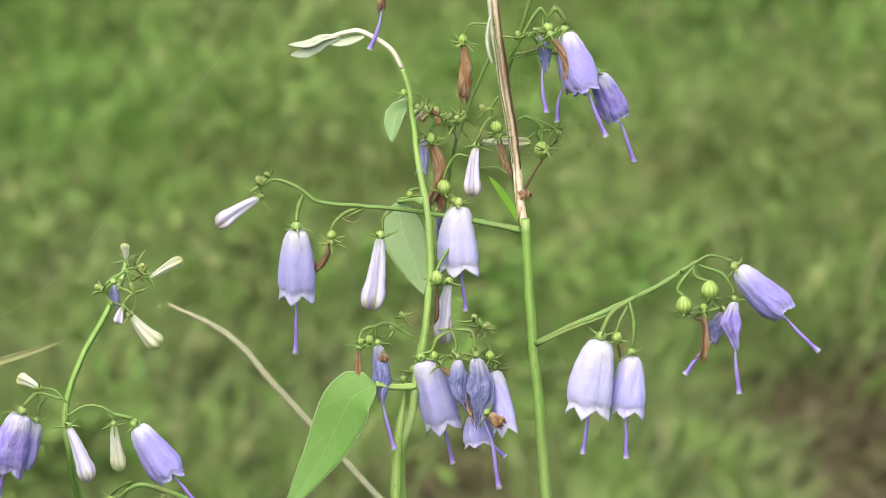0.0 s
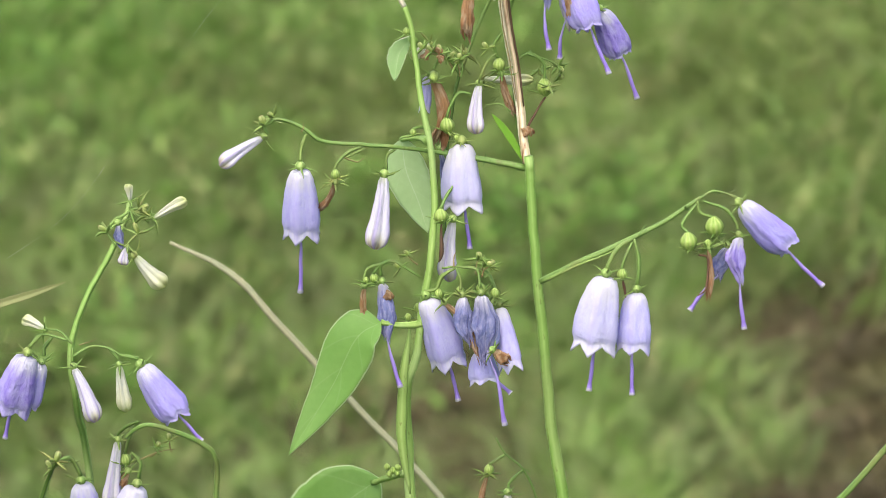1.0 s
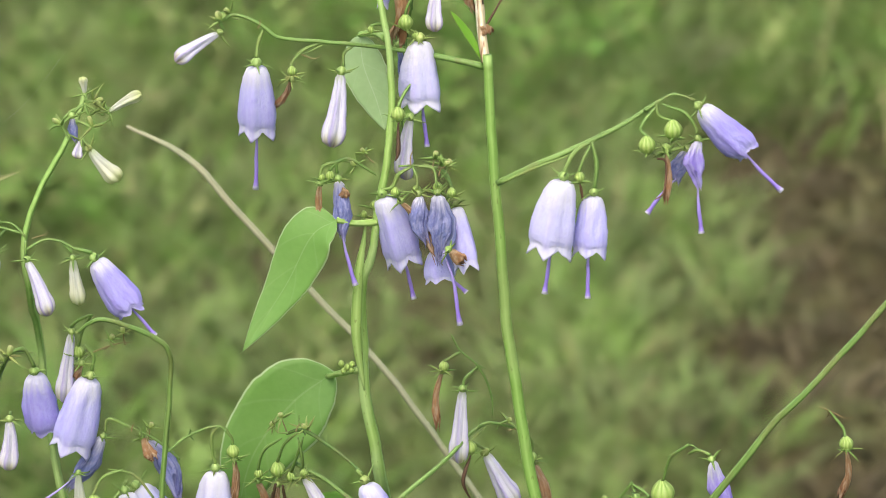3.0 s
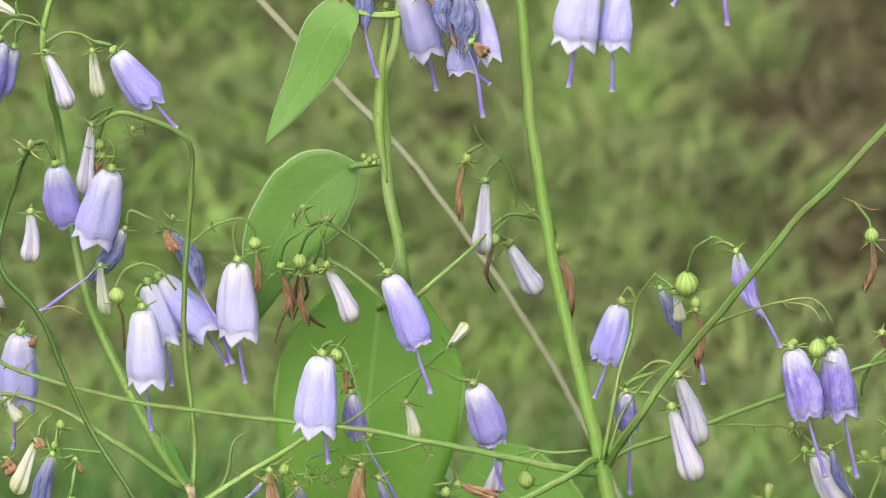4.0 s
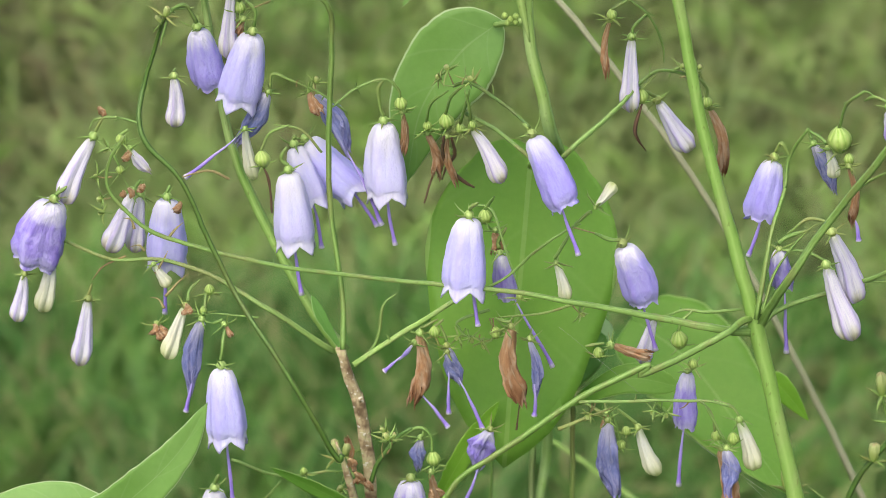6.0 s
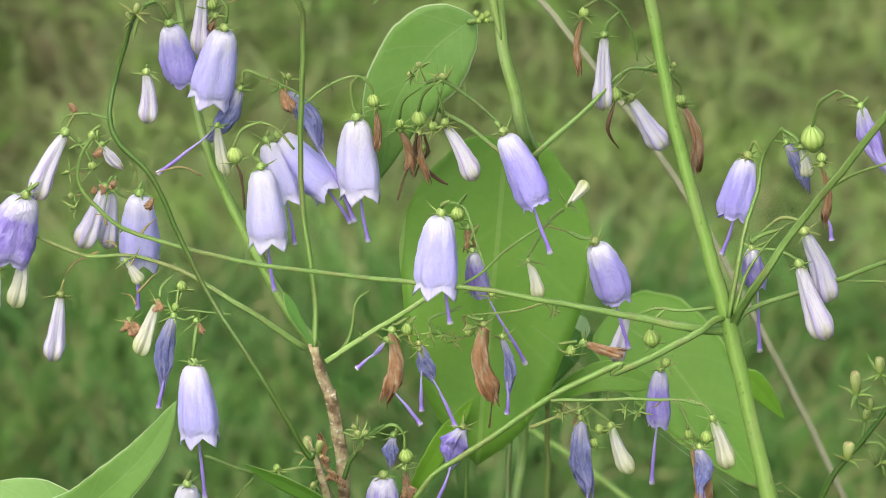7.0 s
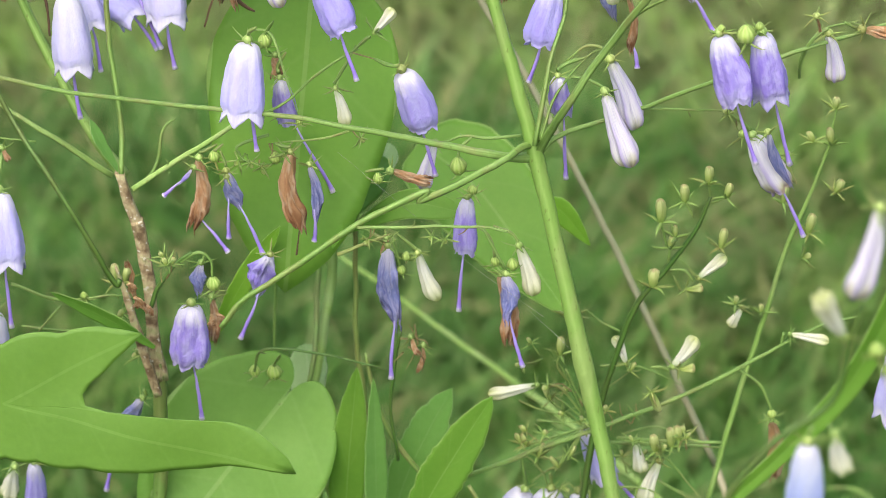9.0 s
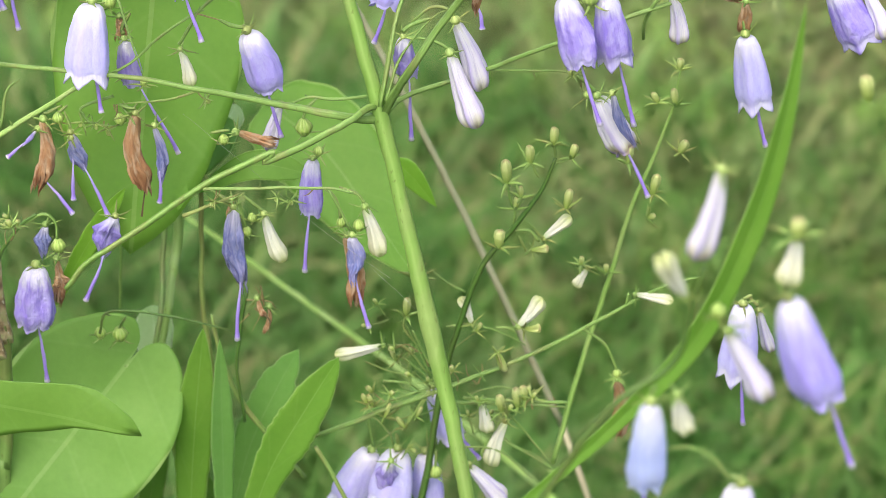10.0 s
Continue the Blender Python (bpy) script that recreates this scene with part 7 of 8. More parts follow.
tube("lower_stem", [(50.3, 50.0, 604.7), (53.3, 51.5, 360.8), (62.2, 56.0, -5.0)], [0.65, 0.72, 0.82], "vine", Vn)
leaf(Vn, [(45.8, 2.0, 899.1), (42.5, 2.0, 898.6), (39.7, 2.0, 897.4), (35.8, 2.0, 897.2)], 2.6, LANCE, "leaf_down", roll=30)
leaf(Vn, [(45.8, 2.0, 898.8), (43.0, 2.0, 898.0), (39.6, 2.0, 895.9), (36.2, 2.0, 895.2)], 2.4, LANCE, "leaf_down", roll=-25)
leaf(Vn, [(50.7, 2.0, 899.0), (47.4, 2.0, 898.0), (43.6, 2.0, 897.5)], 2.0, LANCE, "leaf_down", roll=10)
leaf(Vn, [(59.3, 5.0, 886.0), (57.2, 3.0, 883.3), (56.4, -2.0, 878.8)], 4.0, LANCE, "leaf_hoar", roll=15, fold=0.55, petiole=[(60.0, 2.0, 886.3)])
leaf(Vn, [(59.6, 6.0, 886.2), (57.4, 6.0, 884.5), (54.6, 6.0, 881.6)], 2.7, LANCE, "leaf_down", roll=-30)
capsule(Vn, (58.6, 2.0, 888.0), 1.4)
leaf(Vn, [(57.4, 13.0, 864.4), (58.3, 11.0, 858.4), (61.0, 8.0, 852.2), (62.9, 4.0, 847.0)], 8.7, OVATE, "leaf_hoar", roll=4, petiole=[(63.0, 4.0, 865.6), (60.9, 9.0, 865.5)])
capsule(Vn, (61.0, 2.0, 832.1), 1.6)
capsule(Vn, (59.0, 2.0, 830.1), 1.4)
leaf(Vn, [(53.8, -4.0, 830.4), (48.9, -4.0, 827.0), (43.7, -4.0, 816.5), (35.3, -4.0, 802.8)], 11.8, OVATE, "leaf_soft", roll=14, petiole=[(61.8, -2.0, 829.9), (60.4, -2.0, 829.5), (57.5, -3.0, 829.6)])
leaf(Vn, [(51.2, 24.0, 788.7), (43.5, 24.0, 782.3), (35.2, 24.0, 770.1), (31.4, 24.0, 753.2)], 18.8, OVATE, "leaf_soft", roll=-6, lobe=0.04, petiole=[(59.3, 4.0, 796.7), (56.4, 8.0, 795.1)])
capsule(Vn, (54.8, 1.0, 799.0), 1.3, sepal=0.50)
capsule(Vn, (56.0, 1.0, 798.3), 1.3, sepal=0.50)
capsule(Vn, (55.3, 1.0, 797.5), 1.3, sepal=0.50)
capsule(Vn, (57.0, 1.0, 798.9), 1.3, sepal=0.50)
capsule(Vn, (56.9, 1.0, 797.7), 1.3, sepal=0.50)
heart_leaf(Vn, (57.0, 32.0, 753.7), (51.7, 8.0, 694.6), BROAD, "leaf", roll=4, fold=0.06, bow=-0.02, wide=0.93, petiole=[(62.6, 21.0, 764.6)], label="large heart-shaped fresh green leaf")
leaf(Vn, [(78.5, 76.0, 695.9), (90.1, 66.0, 691.1), (102.0, 52.0, 681.1), (112.2, 36.0, 673.8)], 25.6, HEART, "leaf", roll=-10, lobe=0.05)
leaf(Vn, [(88.8, 22.0, 707.0), (77.0, 22.0, 708.6), (63.8, 22.0, 701.6)], 6.8, OVATE, "leaf", roll=8)
leaf(Vn, [(106.6, 32.0, 705.3), (110.9, 32.0, 701.5), (116.6, 32.0, 693.9)], 5.3, OVATE, "grass_leaf", roll=10)
leaf(Vn, [(72.4, 40.0, 710.1), (67.4, 40.0, 705.1), (62.8, 40.0, 695.3)], 10.2, OVATE, "leaf_grey", roll=20)
leaf(Vn, [(71.8, 52.0, 708.5), (69.7, 48.0, 705.4), (67.1, 42.0, 700.7)], 6.9, OVATE, "leaf_hoar", roll=10)
tube("stem", [(54.4, 56.0, 699.4), (55.1, 52.0, 682.7), (54.8, 47.0, 670.7), (54.7, 40.0, 662.9), (53.5, 36.0, 655.6)], [0.61, 0.65, 0.65, 0.61], "branch", Vn)
tube("stem", [(65.5, 26.0, 707.5), (65.3, 26.0, 687.9), (65.1, 26.0, 676.7), (65.9, 26.0, 665.3), (67.4, 26.0, 653.7)], [0.49, 0.58, 0.58, 0.63], "branch", Vn)
tube("stem", [(47.8, 32.0, 700.1), (47.1, 32.0, 684.4), (46.3, 32.0, 667.3), (47.2, 32.0, 660.0)], [0.29, 0.34, 0.34], "branch", Vn)
tube("stem", [(76.0, 12.0, 683.4), (74.3, 12.0, 673.5), (73.4, 12.0, 663.5), (75.0, 12.0, 650.6)], [0.43, 0.43, 0.38], "dark", Vn)
tube("stem", [(68.0, 14.0, 676.5), (69.7, 14.0, 666.5), (73.0, 14.0, 656.6), (78.6, 14.0, 647.7), (87.8, 14.0, 634.9)], [0.38, 0.57, 0.62, 0.62], "branch", Vn)
tube("twig", [(79.2, 8.0, 687.0), (79.7, 8.0, 681.6), (77.2, 8.0, 675.9)], [0.24, 0.19, 0.14], "twig", Vn)
tube("twig", [(76.1, 8.0, 683.6), (81.0, 8.0, 683.2), (82.4, 8.0, 681.5)], [0.24, 0.19, 0.14], "twig", Vn)
tube("twig", [(77.9, 8.0, 681.5), (80.9, 8.0, 678.8), (80.6, 8.0, 675.3)], [0.24, 0.19, 0.14], "twig", Vn)
tube("twig", [(76.7, 8.0, 680.1), (74.2, 8.0, 677.2)], [0.24, 0.19, 0.14], "twig", Vn)
tube("twig", [(79.8, 8.0, 683.6), (78.0, 8.0, 687.0)], [0.24, 0.19, 0.14], "twig", Vn)
wilted(Vn, (78.6, 8.0, 683.5), (80.0, 6.1, 680.9), 1.7, "brown")
wilted(Vn, (80.7, 9.0, 681.0), (79.7, 8.2, 675.8), 1.3, "brown")
heart_leaf(Vn, (48.9, 18.0, 661.4), (21.2, 2.0, 628.5), CORDATE, "leaf_pale", roll=0, fold=0.14, bow=0.02, wide=0.86, petiole=[(59.0, 40.0, 618.0), (53.5, 28.0, 648.0)], label="heart-shaped pale green leaf")
leaf(Vn, [(51.2, 54.0, 655.9), (52.1, 49.0, 649.9), (52.0, 40.0, 641.5)], 9.2, OVATE, "leaf_hoar")
tube("twig", [(44.2, 10.0, 673.8), (45.7, 10.0, 678.7), (51.8, 10.0, 679.4), (62.7, 10.0, 677.5), (73.7, 10.0, 674.1)], [0.29, 0.29, 0.29], "dark", Vn)
capsule(Vn, (48.1, 14.0, 671.3), 3.3, stalk=[(50.8, 2.0, 682.6)])
capsule(Vn, (43.8, 14.0, 671.5), 2.5)

Hl = plant_of("lobed_leaf_vine", "low climber with large lobed fresh green leaves", "vine", None)
tube("stem", [(-21.7, -34.0, 684.4), (-9.7, -34.0, 690.0), (-2.7, -34.0, 690.8)], [0.44, 0.39, 0.39], "vine", Hl)
lobed_leaf(Hl, (-0.5, -40.0, 694.3), 0.1150, [(-180, 150), (-120, 110), (-90, 104), (-50, 156), (-33, 237), (-27, 272), (-22, 215), (-13, 155), (-6, 137), (2, 141), (4, 180), (4.4, 300), (4.8, 396), (5.8, 432), (8.1, 467), (10.7, 502), (13.6, 522), (14.0, 498), (14.4, 455), (15.6, 405), (21.1, 320), (28.2, 248), (39.3, 178), (60, 115), (90, 94), (130, 120), (180, 150)])
leaf(Hl, [(-39.0, -36.0, 700.1), (-25.3, -38.0, 706.7), (-15.2, -40.0, 715.6), (-7.3, -40.0, 724.6), (-2.1, -40.0, 733.9)], 9.8, BLADE, "leaf_soft", roll=10)
leaf(Hl, [(-20.1, -37.0, 698.6), (-33.5, -37.0, 708.7), (-51.0, -37.0, 708.8)], 11.2, BLADE, "leaf_soft", roll=10)
tube("stem", [(-43.1, -32.0, 690.4), (-30.7, -32.0, 698.5), (-23.6, -32.0, 701.2)], [0.39, 0.39], "vine", Hl)
tube("lower_stem", [(-21.7, -34.0, 684.4), (-18.1, -32.5, 403.3), (-9.1, -28.0, -17.3)], [0.43, 0.48, 0.54], "vine", Hl)
tube("lower_stem", [(-43.1, -32.0, 690.4), (-39.4, -30.5, 406.5), (-30.4, -26.0, -17.6)], [0.39, 0.43, 0.48], "vine", Hl)
tube("lower_stem", [(-39.0, -36.0, 700.1), (-35.2, -34.5, 412.1), (-26.2, -30.0, -18.0)], [0.39, 0.43, 0.48], "vine", Hl)
tube("lower_stem", [(-20.1, -37.0, 698.6), (-16.3, -35.5, 411.6), (-7.4, -31.0, -17.5)], [0.40, 0.44, 0.49], "vine", Hl)

Low = plant_of("leafy_herb", "low leafy herb with upright lance-shaped green leaves", "herb", None)
leaf(Low, [(74.4, 5.0, 623.3), (80.9, 5.0, 642.7), (89.0, 5.0, 658.8), (95.9, 5.0, 671.4)], 9.9, LANCE, "leaf", roll=8, label="broad lance-shaped leaf")
leaf(Low, [(69.6, 19.0, 613.9), (75.1, 19.0, 638.2), (81.6, 19.0, 654.6), (86.7, 19.0, 665.1)], 9.4, LANCE, "leaf_grey", roll=-10)
leaf(Low, [(61.7, 13.0, 614.7), (63.6, 13.0, 644.8), (66.3, 13.0, 673.7)], 8.7, LANCE, "leaf", roll=-5)
leaf(Low, [(70.4, 7.0, 618.9), (70.3, 7.0, 645.7), (70.2, 7.0, 674.4)], 5.4, LANCE, "leaf_grey", roll=25)
leaf(Low, [(77.8, 31.0, 602.8), (66.3, 31.0, 618.2), (60.1, 31.0, 630.5)], 4.5, LANCE, "leaf_dark")
leaf(Low, [(48.4, 35.0, 599.7), (51.6, 35.0, 617.1), (56.2, 35.0, 638.5)], 5.6, LANCE, "leaf_dark", roll=10)
tube("stem", [(90.9, 5.0, 648.7), (95.8, 5.0, 638.5), (102.1, 5.0, 623.7)], [0.47, 0.52], "branch", Low)
tube("lower_stem", [(74.4, 5.0, 623.3), (48.4, 10.0, 369.9), (-30.5, 25.0, -11.3)], [0.42, 0.47, 0.53], "branch", Low)
tube("lower_stem", [(69.6, 19.0, 613.9), (44.7, 20.5, 364.3), (-30.5, 25.0, -11.3)], [0.43, 0.48, 0.54], "branch", Low)
tube("lower_stem", [(61.7, 13.0, 614.7), (38.7, 16.0, 364.7), (-30.5, 25.0, -11.3)], [0.43, 0.47, 0.54], "branch", Low)
tube("lower_stem", [(70.4, 7.0, 618.9), (45.3, 11.5, 367.3), (-30.5, 25.0, -11.3)], [0.43, 0.47, 0.53], "branch", Low)
tube("lower_stem", [(77.8, 31.0, 602.8), (50.9, 29.5, 357.7), (-30.5, 25.0, -11.3)], [0.44, 0.49, 0.55], "branch", Low)
tube("lower_stem", [(48.4, 35.0, 599.7), (28.8, 32.5, 355.6), (-30.5, 25.0, -11.3)], [0.45, 0.49, 0.56], "branch", Low)
tube("lower_stem", [(102.1, 5.0, 623.7), (69.2, 10.0, 370.3), (-30.5, 25.0, -11.3)], [0.42, 0.47, 0.53], "branch", Low)
leaf(Low, [(24.5, -1.0, 685.6), (15.9, -1.0, 691.7), (3.0, -1.0, 698.6)], 3.6, LANCE, "leaf_dark", roll=-30)
leaf(Low, [(35.0, 9.0, 681.5), (42.6, 9.0, 696.1), (51.0, 9.0, 709.8)], 4.7, LANCE, "grass_leaf", roll=15)

Dp = plant_of("bellflower", "slender bellflower with dark green stem and small young buds", "wildflower", None, "bellflower plants")
tube("stem", [(141.1, 12.7, 716.0), (138.3, 12.9, 707.9), (132.2, 13.2, 698.3), (127.5, 13.4, 691.4), (123.6, 13.7, 681.5), (118.5, 13.8, 661.8), (115.7, 13.3, 641.3), (112.8, 12.6, 618.9), (111.8, 12.4, 581.5)], [0.38, 0.57, 0.66, 0.66, 0.76, 0.81, 0.85], "dark", Dp)
tube("lower_stem", [(111.8, 12.4, 581.5), (114.7, 13.9, 345.7), (123.5, 18.5, -7.9)], [0.86, 0.94, 1.07], "dark", Dp)
young(Dp, (131.2, 12.7, 710.1), (130.9, 12.7, 715.6), 2.4, stalk=[(132.6, 13.0, 703.8)], sepal=5)
young(Dp, (136.0, 12.7, 714.9), (135.7, 12.7, 719.1), 2.0, stalk=[(137.7, 12.8, 711.2)], sepal=4.50)
young(Dp, (140.8, 12.6, 719.3), (140.9, 12.6, 723.5), 2.0, stalk=[(141.1, 12.7, 716.0)], sepal=4.50)
young(Dp, (144.6, 12.7, 716.1), (145.5, 12.7, 719.4), 1.8, stalk=[(141.2, 12.7, 714.7)])
young(Dp, (143.9, 13.2, 703.9), (144.7, 13.2, 708.6), 1.9, stalk=[(140.8, 13.0, 706.6)])
young(Dp, (129.9, 13.4, 694.2), (130.0, 13.4, 698.5), 2.6, stalk=[(129.3, 13.4, 693.5)], sepal=4.50)
young(Dp, (133.2, 13.0, 703.8), (133.5, 13.0, 706.7), 1.3, stalk=[(132.7, 13.2, 699.7)])
young(Dp, (134.3, 12.9, 706.6), (134.2, 12.9, 709.3), 1.1)
bud(Dp, (139.7, 13.6, 696.7), (145.2, 14.3, 701.3), 2.6, stalk=[(132.8, 13.3, 698.3), (136.3, 13.4, 698.3)], look_of="cream")
bud(Dp, (137.1, 13.7, 693.5), (140.4, 12.3, 694.7), 1.7, stalk=[(134.0, 13.4, 697.0)], look_of="young")
tube("twig", [(132.2, 13.2, 698.3), (135.0, 13.2, 701.1), (140.1, 13.7, 695.6), (142.0, 14.1, 692.1)], [0.19, 0.14, 0.09], "branch", Dp)
tube("twig", [(122.9, 13.6, 682.9), (118.7, 13.2, 685.5), (114.9, 13.0, 689.2)], [0.28, 0.24, 0.19], "branch", Dp)
young(Dp, (111.9, 12.9, 687.1), (111.6, 12.9, 692.9), 2.8, stalk=[(116.2, 13.1, 686.4)], sepal=4.50)
young(Dp, (110.2, 13.0, 677.4), (110.4, 13.0, 681.9), 1.8, stalk=[(112.2, 13.3, 670.3), (109.6, 13.0, 674.5)], sepal=4.50)
bud(Dp, (104.8, 12.9, 669.7), (94.8, 14.6, 666.2), 2.7, stalk=[(115.4, 13.6, 661.8), (110.4, 13.2, 668.9), (107.2, 13.0, 669.8)], look_of="cream")
tube("twig", [(117.3, 13.7, 658.9), (111.7, 13.3, 664.6), (106.7, 13.0, 668.8)], [0.28, 0.24, 0.19], "branch", Dp)
tube("twig", [(116.0, 13.6, 661.1), (110.3, 13.1, 674.6), (108.4, 13.0, 675.9)], [0.24, 0.19, 0.14], "branch", Dp)
tube("branch", [(89.4, 12.4, 646.4), (103.1, 12.8, 652.4), (118.0, 13.8, 658.2), (142.4, 16.7, 668.4), (160.0, 16.1, 680.2), (166.9, 15.2, 684.7), (174.5, 14.4, 687.0)], [0.47, 0.57, 0.57, 0.47, 0.38, 0.28, 0.24], "branch", Dp)
bud(Dp, (160.0, 15.9, 681.6), (168.0, 14.5, 680.7), 2.2, stalk=[(157.8, 16.3, 678.6)], look_of="cream")
bud(Dp, (134.9, 15.3, 674.0), (139.7, 16.8, 680.1), 3.2, stalk=[(130.0, 14.8, 673.7), (132.4, 15.0, 673.7)], look_of="cream")
bud(Dp, (136.1, 15.6, 672.9), (139.4, 14.5, 673.8), 1.8, look_of="young")
tube("twig", [(118.9, 13.6, 674.5), (125.0, 14.2, 674.5), (131.2, 15.0, 672.3), (136.3, 15.9, 668.5)], [0.24, 0.24, 0.19], "branch", Dp)
bud(Dp, (124.4, 14.1, 675.2), (121.9, 15.5, 680.8), 2.2, stalk=[(125.6, 14.2, 674.5)], look_of="cream")
young(Dp, (130.1, 15.1, 667.2), (132.1, 15.1, 662.2), 1.8, stalk=[(128.9, 14.9, 668.8)])
young(Dp, (135.0, 15.9, 652.9), (134.5, 15.9, 657.9), 2.2, stalk=[(133.6, 15.8, 654.3)])
tube("branch", [(122.9, 14.3, 656.0), (134.3, 15.9, 654.3), (146.1, 17.3, 653.3)], [0.33, 0.38, 0.38], "branch", Dp)
capsule(Dp, (156.7, 17.7, 660.6), 2.0, stalk=[(148.4, 16.8, 672.7), (153.5, 17.4, 668.5), (155.6, 17.6, 664.2)])
wilted(Dp, (156.6, 17.7, 658.7), (157.3, 19.1, 644.8), 4.3, "brown")
tube("branch", [(143.9, 28.5, 630.1), (149.7, 31.6, 655.7), (154.4, 30.9, 674.7), (158.2, 28.2, 693.7), (163.9, 26.9, 711.9), (166.4, 26.6, 721.3), (167.8, 26.4, 730.5)], [0.63, 0.63, 0.58, 0.53, 0.39, 0.29, 0.19], "stem", Dp)
young(Dp, (167.6, 26.4, 730.5), (167.7, 26.4, 733.2), 1.7, sepal=4)
young(Dp, (167.2, 26.5, 722.1), (166.5, 26.5, 726.1), 1.7, sepal=4)
young(Dp, (163.4, 26.5, 722.7), (162.1, 26.5, 725.1), 1.4, sepal=4)
young(Dp, (168.7, 26.9, 710.6), (170.0, 26.9, 713.6), 1.9, sepal=4)
young(Dp, (163.3, 27.6, 700.2), (164.3, 27.6, 705.0), 2.2, sepal=4)
young(Dp, (157.5, 27.1, 707.8), (158.2, 27.1, 711.8), 1.5, sepal=4)
young(Dp, (148.5, 29.8, 681.2), (148.7, 29.8, 683.4), 1.2, sepal=4)
young(Dp, (154.2, 30.3, 679.1), (154.1, 30.3, 681.2), 1.2, sepal=4)
young(Dp, (162.5, 28.2, 693.9), (164.3, 28.2, 694.6), 1.3, sepal=4)
bud(Dp, (149.8, 30.0, 679.8), (147.4, 29.3, 675.9), 2.2, look_of="cream")
bell(Dp, (102.5, 18.7, 639.0), (97.0, 21.0, 623.2), 9.2, stalk=[(101.8, 18.8, 649.3)], look_of="bell")
bell(Dp, (108.5, 15.0, 641.5), (106.7, 13.0, 628.6), 10.0, stalk=[(108.2, 15.0, 646.0)], look_of="bell")
wilted(Dp, (107.1, 8.9, 642.4), (105.8, 10.3, 634.1), 5.4, "deep")
bell(Dp, (114.8, 18.2, 638.9), (116.1, 17.5, 625.8), 7.2, look_of="bell")
bell(Dp, (116.3, 21.7, 653.9), (120.9, 21.3, 640.7), 6.8, style=(127.1, 21.2, 635.9), look_of="bell")
capsule(Dp, (117.1, 13.3, 637.2), 2.8, stalk=[(117.1, 13.5, 642.8)])
bud(Dp, (132.2, 15.3, 648.9), (129.2, 13.8, 638.8), 3.5, stalk=[(133.4, 15.7, 652.5)], look_of="cream")
bud(Dp, (124.7, 13.8, 638.3), (132.5, 14.2, 628.9), 4.3, look_of="bud")
bud(Dp, (127.1, 14.8, 654.1), (128.7, 13.9, 647.3), 3.0, look_of="cream")
young(Dp, (131.5, 15.4, 651.9), (130.8, 15.4, 656.3), 2.0)
young(Dp, (136.6, 16.2, 654.5), (135.9, 16.2, 658.2), 2.0)
tube("twig", [(106.9, 13.0, 647.1), (103.2, 12.8, 651.6), (100.7, 12.7, 650.8)], [0.24, 0.19], "branch", Dp)
tube("twig", [(115.6, 13.6, 658.7), (110.7, 13.2, 657.3), (108.2, 13.1, 658.8)], [0.24, 0.19], "branch", Dp)
tube("twig", [(118.3, 17.8, 652.6), (128.5, 19.0, 651.7), (146.3, 21.1, 649.8)], [0.34, 0.38, 0.38], "branch", Dp)
tube("twig", [(131.0, 14.9, 645.4), (140.0, 15.4, 639.5), (143.8, 15.4, 636.6)], [0.24, 0.19], "branch", Dp)
young(Dp, (110.2, 13.1, 648.7), (108.3, 13.1, 651.6), 1.1, stalk=[(115.6, 13.6, 658.7)], sepal=3.50)
young(Dp, (103.2, 12.9, 654.4), (102.0, 12.9, 657.3), 1.1, stalk=[(115.6, 13.6, 658.7)], sepal=3.50)
young(Dp, (112.7, 13.3, 651.5), (113.9, 13.3, 654.4), 1.1, stalk=[(115.6, 13.6, 658.7)], sepal=3.50)
young(Dp, (105.7, 12.9, 651.6), (106.9, 12.9, 655.2), 1.1, stalk=[(115.6, 13.6, 658.7)], sepal=3.50)
tube("twig", [(115.7, 16.6, 656.9), (112.5, 16.4, 660.6), (108.1, 16.1, 664.2), (105.6, 15.9, 668.5)], [0.19, 0.19, 0.14], "branch", Dp)
tube("twig", [(115.1, 16.6, 655.5), (110.0, 16.2, 657.0), (106.9, 16.0, 661.3)], [0.19, 0.19, 0.14], "branch", Dp)
tube("twig", [(113.9, 16.4, 651.1), (108.2, 16.1, 648.9), (103.8, 15.9, 650.5), (101.3, 15.8, 653.3)], [0.19, 0.19, 0.14], "branch", Dp)
tube("twig", [(115.8, 16.6, 652.5), (120.8, 17.0, 650.3), (126.0, 17.4, 646.6), (127.3, 17.3, 642.3)], [0.19, 0.19, 0.14], "branch", Dp)
tube("twig", [(107.0, 15.9, 645.3), (108.3, 15.9, 640.9), (110.8, 16.1, 642.4)], [0.19, 0.19, 0.14], "branch", Dp)
tube("twig", [(129.8, 17.9, 646.5), (133.6, 18.0, 642.1), (140.1, 18.3, 638.4), (144.6, 18.1, 634.0)], [0.19, 0.19, 0.14], "branch", Dp)
tube("twig", [(124.5, 17.5, 655.3), (130.9, 18.4, 656.5), (135.4, 19.1, 654.9)], [0.19, 0.19, 0.14], "branch", Dp)
tube("twig", [(116.8, 16.7, 662.7), (120.5, 17.0, 666.9), (125.5, 17.4, 671.1)], [0.19, 0.19, 0.14], "branch", Dp)
tube("twig", [(101.3, 15.8, 664.2), (105.6, 16.0, 662.0), (113.1, 16.4, 659.6)], [0.19, 0.19, 0.14], "branch", Dp)
young(Dp, (108.2, 13.1, 665.9), (106.9, 13.1, 668.5), 1.0, sepal=3.20)
young(Dp, (101.7, 12.8, 655.2), (100.7, 12.8, 657.6), 1.0, sepal=3.20)
